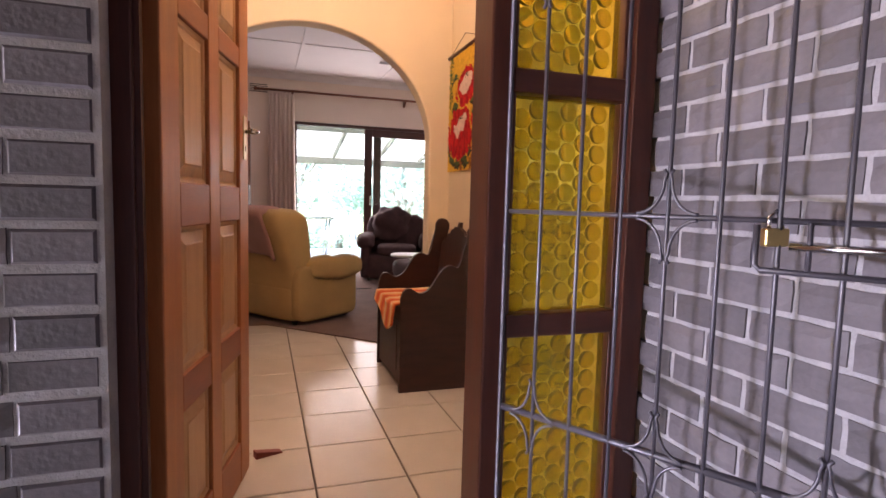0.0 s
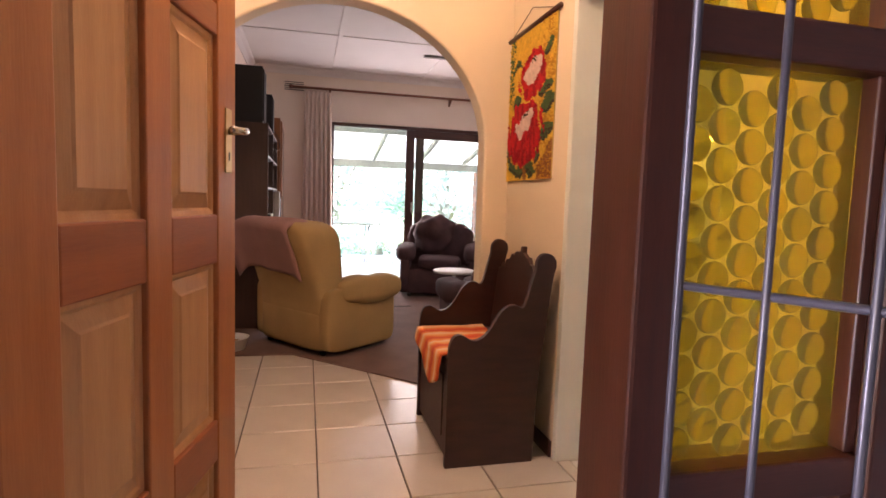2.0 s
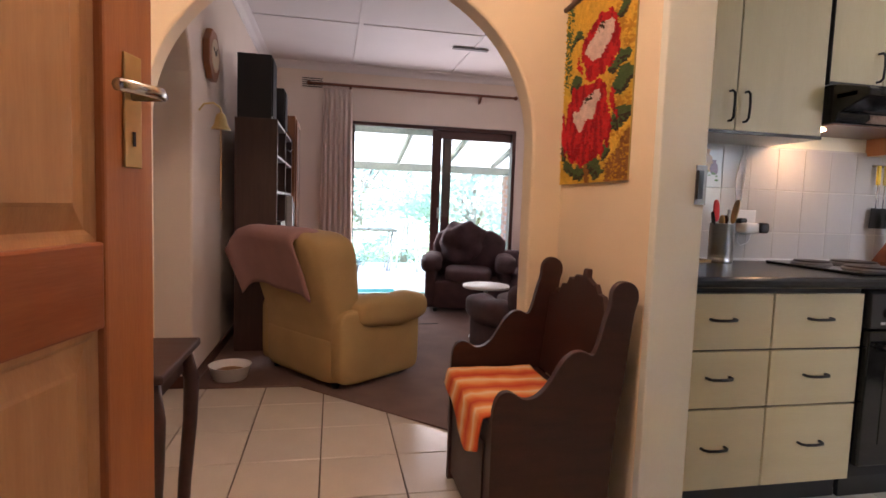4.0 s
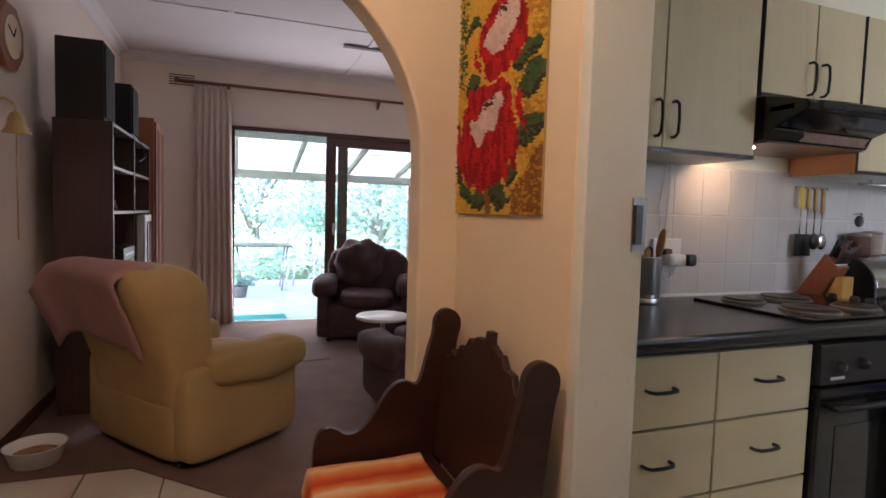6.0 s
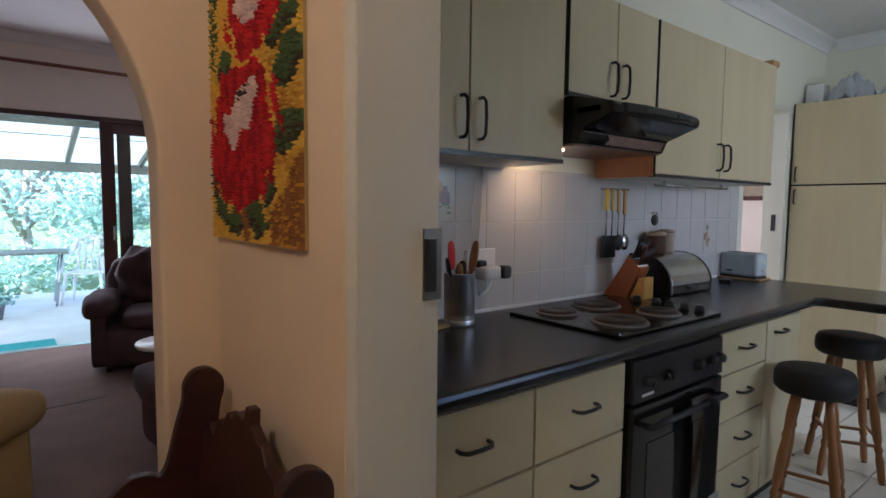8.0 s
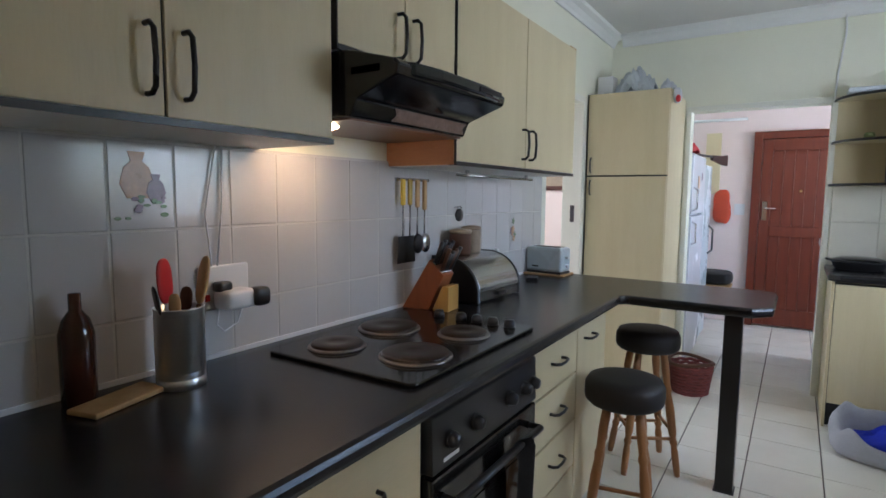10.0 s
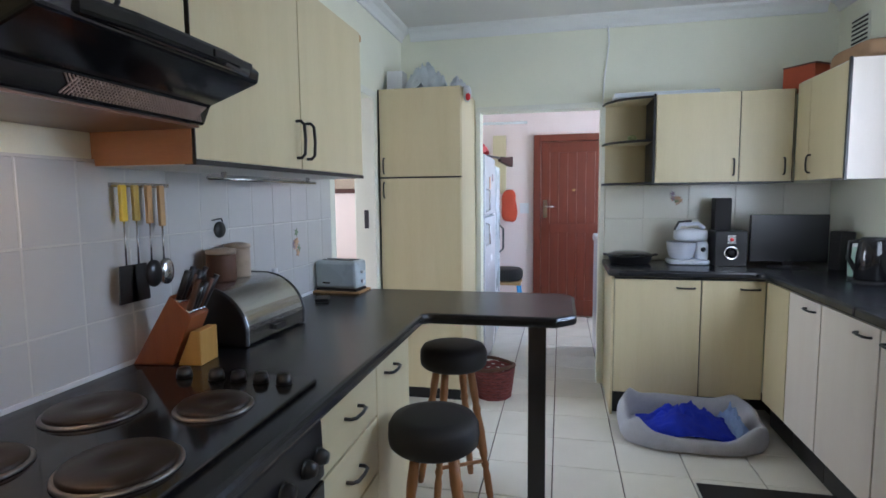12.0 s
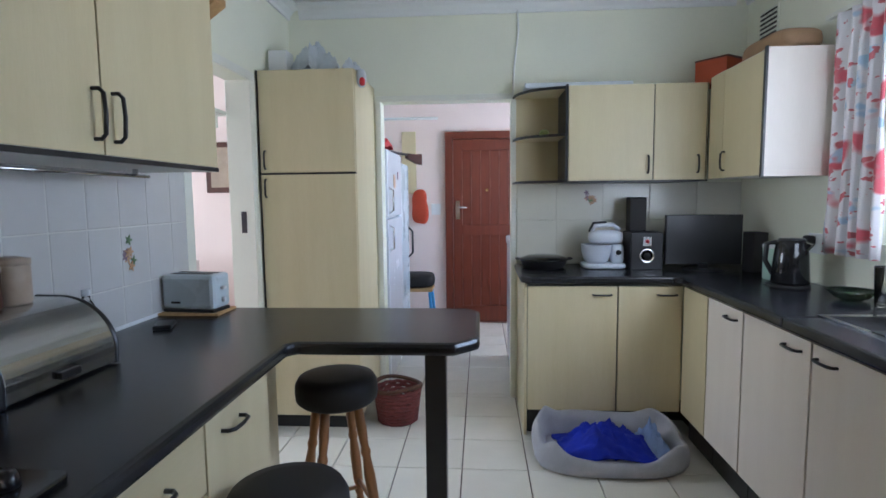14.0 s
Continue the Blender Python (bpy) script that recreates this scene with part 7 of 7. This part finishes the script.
def tree(at, height, spread, seed, count):
    t = thing("tree", "leafy garden tree beyond the veranda", "tree", at, 0, "garden trees")
    rnd = random.Random(seed)
    part("trunk", tube([(0, 0, 0), (0.06, 0.03, height * 0.2), (0.0, 0.08, height * 0.42), (0.1, 0.0, height * 0.6)], 0.14, 10, r1=0.07), M_BARK, t, smooth=True)
    lst = ([], [])
    for k in range(9):
        a = k * 2.4 + rnd.uniform(-0.3, 0.3)
        h0 = height * rnd.uniform(0.25, 0.55)
        tip = Vector((math.cos(a) * spread * rnd.uniform(0.5, 0.95), math.sin(a) * spread * rnd.uniform(0.5, 0.95), height * rnd.uniform(0.35, 1.0)))
        part("limb", tube([(0.04, 0.03, h0), (tip.x * 0.5, tip.y * 0.5, (h0 + tip.z) / 2 + 0.2), tuple(tip)], 0.06, 7, r1=0.015), M_BARK, t, smooth=True)
        leaf_mass(tip, (spread * 0.5, spread * 0.5, height * 0.22), count // 9, seed * 17 + k, 0.16, lst)
    me = bpy.data.meshes.new("crown")
    me.from_pydata(lst[0], [], lst[1])
    me.materials.append(M_LEAVES)
    cr = new("crown", me)
    cr.parent = t
    return t


for i, (x, y, h, s) in enumerate(((2.0, 18.0, 5.0, 2.4), (5.2, 17.2, 4.6, 2.3), (8.4, 18.5, 5.5, 2.6), (-1.5, 19.0, 5.5, 2.6), (3.8, 21.5, 7.0, 3.2), (7.2, 22.5, 7.0, 3.3), (0.6, 23.0, 7.5, 3.4), (10.5, 22.0, 7.0, 3.2))):
    tree((x, y, -0.9), h, s, 30 + i, 5200)
lst = ([], [])
rnd = random.Random(77)
for k in range(26):
    leaf_mass((-4 + 0.65 * k, 15.6 + rnd.uniform(-0.6, 0.8), rnd.uniform(-0.6, 0.5)), (0.9, 0.7, 0.7), 620, 200 + k, 0.12, lst)
me = bpy.data.meshes.new("hedge")
me.from_pydata(lst[0], [], lst[1])
me.materials.append(M_LEAVES)
tagged(new("hedge", me), "overgrown green shrubs along the garden", "shrubs", "", "stuff")
structure("ground", box(-300, 300, 13.2, 400, -1.1, -0.9), material("garden_grass", (0.09, 0.14, 0.05), 0.95, vary=0.3, scale=4, fine=120, bump=0.6), "garden lawn below the veranda", "ground")

# ---- scullery and the back room ----
t = thing("door_2", "red-brown framed back door with boarded panels", "door", (9.10, 0, 0), kind="structure")
M_RD = wood("red_brown_door_wood", (0.10, 0.018, 0.008), (0.18, 0.036, 0.014), 0.4)
for y0, y1 in ((3.675, 3.755), (2.80, 2.88)):
    part("frame", box(-0.012, 0.048, y0, y1, 0, 2.07), M_RD, t, bevel=0.004)
part("frame", box(-0.012, 0.048, 2.8805, 3.6745, 1.995, 2.07), M_RD, t, bevel=0.004)
for y0, y1, z0, z1 in ((3.575, 3.67, 0.02, 1.99), (2.885, 2.98, 0.02, 1.99), (2.9805, 3.5745, 1.87, 1.99), (2.9805, 3.5745, 0.97, 1.08), (2.9805, 3.5745, 0.02, 0.20)):
    part("rail" if y1 - y0 > 0.2 else "stile", box(0.0, 0.04, y0, y1, z0, z1), M_RD, t, bevel=0.003)
for z0, z1 in ((0.2005, 0.9695), (1.0805, 1.8695)):
    for k in range(6):
        part("board", box(0.012, 0.03, 2.981 + 0.0989 * k, 3.078 + 0.0989 * k, z0, z1), M_RD, t, bevel=0.002)
lk = part("lock_plate", box(-0.004, -0.0005, 3.60, 3.645, 1.14, 1.34), M_CHROME, t)
part("lever", tube([(-0.004, 3.622, 1.27), (-0.045, 3.622, 1.27), (-0.048, 3.52, 1.265)], 0.009, 8), M_CHROME, lk, smooth=True)
part("knocker", lathe([(0.015, 0), (0.012, -0.01), (0, -0.011)], 12, (0.011, 3.31, 1.45), axis="x"), M_BRASS, t, "small brass fitting", True)
M_FRIDGE = material("cool_white_enamel", (0.72, 0.75, 0.80), 0.25, vary=0.03, bump=0.02)
t = thing("fridge", "tall white fridge freezer in the scullery", "fridge", (7.06, 4.03, 0))
part("cabinet", box(0, 0.66, 0.05, 0.60, 0.02, 1.72), M_FRIDGE, t, bevel=0.006)
for z0, z1, h0 in ((0.05, 1.225, 1.0), (1.24, 1.72, 1.27)):
    d = part("door", box(0, 0.66, 0, 0.047, z0, z1), M_FRIDGE, t, bevel=0.012)
    part("handle", tube([(0.04, 0, h0), (0.04, -0.03, h0 + 0.02), (0.04, -0.03, h0 + 0.16), (0.04, 0, h0 + 0.18)], 0.008, 8), M_STEEL, d, smooth=True)
part("magnet", box(0.25, 0.33, -0.004, -0.0005, 1.45, 1.55), M_OCH, t)
part("magnet", box(0.45, 0.50, -0.004, -0.0005, 1.52, 1.58), M_PURP, t)
t = thing("fridge", "second grey-blue fridge behind the white one", "fridge", (7.80, 4.06, 0))
part("cabinet", box(0, 0.60, 0.04, 0.57, 0.02, 1.68), M_FRIDGE, t, bevel=0.006)
part("door", box(0, 0.60, 0, 0.037, 0.04, 1.68), M_TOAST, t, bevel=0.01)
part("handle", tube([(0.54, 0, 0.82), (0.54, -0.04, 0.86), (0.54, -0.04, 1.06), (0.54, 0, 1.10)], 0.009, 8), M_BLACK, t, smooth=True)
crumpled("bag_heap", "red and white bags heaped on the fridge", "bags", (7.30, 4.20, 1.721), 0.42, 0.26, 0.20, M_BAG, 12.2, 0, 24, 3.0)
crumpled("red_bag", "red striped bag on the fridge", "bag", (7.24, 4.12, 1.735), 0.26, 0.16, 0.12, M_RED, 15.2, 0, 20, 3.0)
t = thing("helmet", "white rounded helmet on the heap of bags", "helmet", (7.22, 4.20, 1.85))
part("shell", lathe([(0.075, 0), (0.08, 0.02), (0.074, 0.07), (0.045, 0.11), (0, 0.12)], 20), M_WPLASTIC, t, smooth=True)
t = thing("toy_rifle", "dark wooden rifle lying across the fridges", "rifle", (7.98, 4.055, 1.745), -14)
part("stock", prism([(0.10, -0.02), (0.34, -0.055), (0.46, -0.06), (0.46, 0.045), (0.32, 0.03), (0.10, 0.025)], "y", -0.016, 0.016), M_BENCH, t, bevel=0.006)
part("barrel", tube([(-0.45, 0, 0.012), (0.12, 0, 0.012)], 0.011, 8), M_IRON, t, smooth=True)
t = thing("wall_board", "beige board on the scullery wall", "board", (9.148, 4.13, 1.42))
part("board", box(-0.03, 0.0, -0.06, 0.09, 0, 0.66), M_MAPLE, t, bevel=0.003)
t = thing("wall_rail", "white rail high on the scullery wall", "rail", (9.145, 3.98, 2.22))
part("bar", tube([(-0.01, -0.15, 0), (-0.01, 0.45, 0)], 0.015, 8), M_CORN, t, smooth=True)
t = thing("hanging_bag", "orange-red cloth bag hung on the wall", "bag", (9.12, 4.03, 1.10))
part("cloth", blob(-0.03, 0.025, -0.09, 0.09, 0, 0.36, 3, 20, 12, 0.3), material("orange_red_cloth", (0.50, 0.07, 0.03), 0.9, vary=0.2), t, smooth=True)
t = thing("switch_plate", "white light switch plate", "switch", (9.149, 3.86, 1.25))
part("plate", box(-0.01, 0, -0.05, 0.05, -0.06, 0.06), M_WPLASTIC, t, bevel=0.002)
t = thing("step_stool", "blue stool with a black cushion in the scullery", "stool", (8.72, 4.02, 0))
M_SBLUE = material("bright_blue_plastic", (0.05, 0.30, 0.68), 0.4)
part("seat", box(-0.15, 0.15, -0.16, 0.16, 0.44, 0.47), M_SPOON, t, bevel=0.005)
for sx in (-1, 1):
    for sy in (-1, 1):
        part("leg", tube([(sx * 0.13, sy * 0.13, 0.44), (sx * 0.16, sy * 0.17, 0.0)], 0.016, 8), M_SBLUE, t, smooth=True)
tagged(part("cushion", blob(8.56, 8.88, 3.85, 4.19, 0.471, 0.62, 4, 24, 12, 0.06), M_BLACKM, smooth=True), "black cushion on the blue stool", "cushion")
t = thing("chest_freezer", "white freezer beside the scullery doorway", "freezer", (7.05, 2.50, 0))
part("cabinet", box(0, 0.85, 0, 0.655, 0.04, 0.98), M_FRIDGE, t, bevel=0.01)
part("lid", box(-0.005, 0.855, -0.005, 0.665, 0.985, 1.05), M_FRIDGE, t, bevel=0.015)
part("kick", box(0.02, 0.83, 0.02, 0.62, 0, 0.039), M_BLACKM, t)
t = thing("basket", "dark red woven basket on the floor", "basket", (6.50, 3.90, 0))
M_WICK = material("dark_red_wicker", (0.17, 0.04, 0.036), 0.75, vary=0.4, scale=30, fine=90, bump=0.6)
bm = bmesh.new()
for k in range(9):
    tube([((0.115 + 0.003 * k) * math.cos(a), (0.115 + 0.003 * k) * math.sin(a), 0.012 + 0.023 * k + 0.004 * math.sin(a * 12 + k * 3.14)) for a in [q * math.pi / 18 for q in range(36)]], 0.0125, 6, bm, closed=True)
part("weave", bm, M_WICK, t, "woven sides", True)
part("base", lathe([(0.118, 0.0), (0.118, 0.012), (0, 0.012)], 24), M_WICK, t)
part("rim", tube([(0.145 * math.cos(a), 0.145 * math.sin(a), 0.222 + 0.012 * math.sin(a * 2)) for a in [q * math.pi / 16 for q in range(32)]], 0.013, 8, closed=True), M_DARKSP, t, "dark rim", True)
# white linings of the kitchen's two doorways
for nm, b in (("lining_north_left", (5.49, 5.555, Y_N - 0.012, Y_N + 0.13, 0, 2.03)), ("lining_north_right", (6.205, 6.27, Y_N - 0.012, Y_N + 0.13, 0, 2.03)), ("lining_north_head", (5.49, 6.27, Y_N - 0.014, Y_N + 0.13, 2.0305, 2.075)),
              ("lining_east_head", (X_E - 0.010, X_E + 0.125, 3.15, 4.07, 2.0125, 2.05)), ("lining_east_left", (X_E - 0.008, X_E + 0.124, 4.0405, 4.075, 0, 2.012)), ("lining_east_right", (X_E - 0.008, X_E + 0.124, 3.145, 3.1775, 0.0, 2.012))):
    structure(nm, box(*b), M_WHITE, "white painted doorway lining", "door frame", bevel=0.003)
t = thing("strike_plate", "dark strike plate on the doorway lining", "strike plate", (6.204, 4.70, 1.25))
part("plate", box(-0.003, 0.0, -0.015, 0.015, -0.06, 0.06), M_IRON, t)
t = thing("picture_frame", "small framed picture on the pink wall", "picture", (7.295, 5.30, 1.62))
part("frame", box(-0.02, 0.0, -0.16, 0.16, -0.19, 0.19), M_FRAME, t, bevel=0.003)
part("print", box(-0.0225, -0.0205, -0.12, 0.12, -0.15, 0.15), M_CERAM, t, "brownish print")
t = thing("wall_shelf", "white shelf by the doorway with a red bowl", "shelf", (6.10, 4.86, 1.86))
part("board", box(-0.14, 0.14, -0.085, 0.14, -0.02, 0.0), M_WHITE, t)
part("bracket", box(-0.01, 0.01, -0.08, 0.10, -0.10, -0.0205), M_WHITE, t)
t = thing("bowl", "dark red bowl on the white shelf", "bowl", (6.06, 4.88, 1.86))
part("bowl", lathe([(0.04, 0.0005), (0.05, 0.008), (0.095, 0.06), (0.085, 0.07), (0, 0.075)], 24), material("dark_red_glaze", (0.20, 0.012, 0.015), 0.2), t, smooth=True)
t = thing("wall_bracket", "small brown wooden bracket high on the wall", "bracket", (5.72, Y_N - 0.001, 2.24))
part("block", prism([(0.0, -0.05), (0.0, 0.05), (-0.10, 0.05), (-0.10, 0.02)], "x", -0.05, 0.05), M_SPOON, t, bevel=0.003)
t = thing("sideboard", "white sideboard in the room behind the kitchen", "sideboard", (6.7, 5.9, 0))
part("body", box(-0.3, 0.3, -0.5, 0.5, 0, 0.95), M_PINK, t, bevel=0.004)

# ---- tiles and bricks ----
def tile_mesh(name, w, h, d, mat, edge=0.0025):
    """A tile lying in xy, its top at z 0, with eased edges."""
    bm = bmesh.new()
    lo = [bm.verts.new((x, y, -d)) for x, y in ((0, 0), (w, 0), (w, h), (0, h))]
    md = [bm.verts.new((x, y, -edge)) for x, y in ((0, 0), (w, 0), (w, h), (0, h))]
    hi = [bm.verts.new((x, y, 0)) for x, y in ((edge, edge), (w - edge, edge), (w - edge, h - edge), (edge, h - edge))]
    for a, b in ((lo, md), (md, hi)):
        for k in range(4):
            bm.faces.new((a[k], a[(k + 1) % 4], b[(k + 1) % 4], b[k]))
    bm.faces.new(hi)
    bmesh.ops.recalc_face_normals(bm, faces=bm.faces)
    me = bpy.data.meshes.new(name)
    bm.to_mesh(me)
    bm.free()
    me.materials.append(mat)
    return me


def lay_tiles(parent, name, u0, v0, pu, pv, gap, region, mat, depth, place, skip=None):
    """Tiles on a grid through (u0, v0) with pitch pu, pv, cut at the region's edges."""
    a0, a1, b0, b1 = region
    whole = tile_mesh(name, pu - gap, pv - gap, depth, mat)
    i = math.floor((a0 - u0) / pu)
    while u0 + i * pu < a1:
        j = math.floor((b0 - v0) / pv)
        while v0 + j * pv < b1:
            x0, x1 = u0 + i * pu + gap / 2, u0 + (i + 1) * pu - gap / 2
            y0, y1 = v0 + j * pv + gap / 2, v0 + (j + 1) * pv - gap / 2
            c0, c1, d0, d1 = max(x0, a0), min(x1, a1), max(y0, b0), min(y1, b1)
            j += 1
            if c1 - c0 < 0.02 or d1 - d0 < 0.02 or (skip and skip(c0, c1, d0, d1)):
                continue
            full = c1 - c0 > pu - gap - 1e-4 and d1 - d0 > pv - gap - 1e-4
            ob = new(name, whole if full else tile_mesh(name, c1 - c0, d1 - d0, depth, mat))
            ob.parent = parent
            ob.matrix_local = place(c0, d0)
        i += 1


floor = bpy.data.objects["floor"]
lay_tiles(floor, "tile", 1.258, 3.995, 0.3475, 0.3475, 0.006, (-1.2, X_TAP + 0.07, 2.405, 5.80), M_TILE, 0.012, lambda x, y: pose(x, y, 0),
          lambda a, b, c, d: a < 0.0 and c < 4.0)
lay_tiles(floor, "tile", 5.892, 3.479, 0.334, 0.334, 0.0055, (X_TAP + 0.075, X_E + 0.06, Y_S, Y_N), M_KTILE, 0.012, lambda x, y: pose(x, y, 0),
          lambda a, b, c, d: c > 4.12 and b < 5.4 or d < 2.2 or a > 6.38 and d < 3.1 or a > 6.4 and c > 4.1)
lay_tiles(floor, "tile", 5.892, 3.479, 0.334, 0.334, 0.0055, (X_E + 0.065, 9.15, 2.5, Y_N), M_KTILE, 0.012, lambda x, y: pose(x, y, 0))
structure("back_room_floor", box(4.1, 7.3, Y_N + 0.005, 7.6, -0.011, -0.002), M_TILE, "pale tiled floor of the back room", "floor")

nw = bpy.data.objects["wall_kitchen_north"]
structure("tile_bed_north", box(X_KW, 5.49, Y_N - 0.0105, Y_N - 0.0005, ZT, 1.50), M_WGROUT, "pale grout bed behind the wall tiles", "wall")
lay_tiles(nw, "tile", 3.475, 1.285, 0.158, 0.210, 0.003, (X_KW + 0.002, 5.49, ZT + 0.001, 1.499), M_WTILE, 0.006, lambda x, z: Matrix.Translation((x, Y_N - 0.012, z)) @ Matrix(((1, 0, 0, 0), (0, 0, -1, 0), (0, 1, 0, 0), (0, 0, 0, 1))))
M_ETILE = material("cream_wall_tile", (0.70, 0.69, 0.60), 0.2, vary=0.02, scale=8, fine=40, bump=0.02)
ew = bpy.data.objects["wall_kitchen_east"]
structure("tile_bed_east", box(X_E - 0.006, X_E - 0.0005, Y_S + 0.002, 3.14, ZT, 1.457), M_ETILE, "pale grout bed behind the wall tiles", "wall")
lay_tiles(ew, "tile", 2.58, 1.22, 0.30, 0.25, 0.002, (Y_S + 0.002, 3.14, ZT + 0.001, 1.457), M_ETILE, 0.006, lambda y, z: Matrix.Translation((X_E - 0.012, y, z)) @ Matrix(((0, 0, -1, 0), (1, 0, 0, 0), (0, 1, 0, 0), (0, 0, 0, 1))))

# clinker bricks of the porch
COURSE, BL, JOINT = 0.083, 0.234, 0.014


def brick_variant(seed):
    rnd = random.Random(seed)
    bm = bmesh.new()
    w, h, d = BL - JOINT, COURSE - 0.013, 0.03
    nx, nz = 5, 3
    grid = []
    for i in range(nx + 1):
        col = []
        for j in range(nz + 1):
            edge = i in (0, nx) or j in (0, nz)
            col.append(bm.verts.new((w * i / nx + (rnd.uniform(-0.0018, 0.0018) if edge else 0), -d + (0.0035 if edge else rnd.uniform(-0.002, 0.001)), h * j / nz + (rnd.uniform(-0.0018, 0.0018) if edge else 0))))
        grid.append(col)
    for i in range(nx):
        for j in range(nz):
            bm.faces.new((grid[i][j], grid[i + 1][j], grid[i + 1][j + 1], grid[i][j + 1]))
    rim = [grid[i][0] for i in range(nx + 1)] + [grid[nx][j] for j in range(1, nz + 1)] + [grid[i][nz] for i in range(nx - 1, -1, -1)] + [grid[0][j] for j in range(nz - 1, 0, -1)]
    back = [bm.verts.new((v.co.x, 0, v.co.z)) for v in rim]
    for k in range(len(rim)):
        bm.faces.new((rim[k], rim[(k + 1) % len(rim)], back[(k + 1) % len(rim)], back[k]))
    bmesh.ops.recalc_face_normals(bm, faces=bm.faces)
    me = bpy.data.meshes.new("brick")
    bm.to_mesh(me)
    bm.free()
    me.materials.append(M_BRICK)
    return me


VARIANTS = [brick_variant(s) for s in range(7)]
left = structure("wall_porch_left", box(-1.2, 0.774, 2.246, 2.318, -0.16, 2.55), M_MORTAR, "dark clinker brick wall beside the front door", "wall")
right = structure("wall_porch_right", box(X_BRICK + 0.007, X_BRICK + 0.085, -1.2, 2.30, -0.16, 2.55), M_MORTAR, "dark clinker brick side wall of the porch", "wall")
rnd = random.Random(9)
# beside the door: a cut brick in every course, then whole bricks
LEFT_COURSE = 0.0855
for k in range(31):
    z = -0.118 + LEFT_COURSE * k
    cut = 0.150 + (0.016 if k % 2 else 0.0)
    me = tile_mesh("cut_brick", cut - 0.004, LEFT_COURSE - 0.016, 0.03, M_BRICK, 0.006)
    ob = new("brick", me)
    ob.parent = left
    ob.matrix_local = Matrix.Translation((0.765 - cut, 2.242 + rnd.uniform(-0.003, 0.003), z + 0.007)) @ Matrix(((1, 0, 0, 0), (0, 0, -1, 0), (0, 1, 0, 0), (0, 0, 0, 1)))
    for i in range(3):
        ob = new("brick", VARIANTS[(i * 3 + k * 5) % 7])
        ob.parent = left
        ob.matrix_local = pose(0.765 - cut - JOINT * 0.4 - (i + 1) * BL + JOINT, 2.270 + rnd.uniform(-0.002, 0.002), z + 0.007) @ Matrix.Diagonal((1, 1, (LEFT_COURSE - 0.016) / (COURSE - 0.013), 1))
for k in range(32):
    z = -0.162 + COURSE * k
    for i in range(11):
        y = (2.413 if k % 2 else 2.301) - i * BL
        ob = new("brick", VARIANTS[(i * 2 + k * 3) % 7])
        ob.parent = right
        ob.matrix_local = pose(X_BRICK + 0.030 + rnd.uniform(-0.002, 0.002), y, z + 0.007, 0, 0, -90)
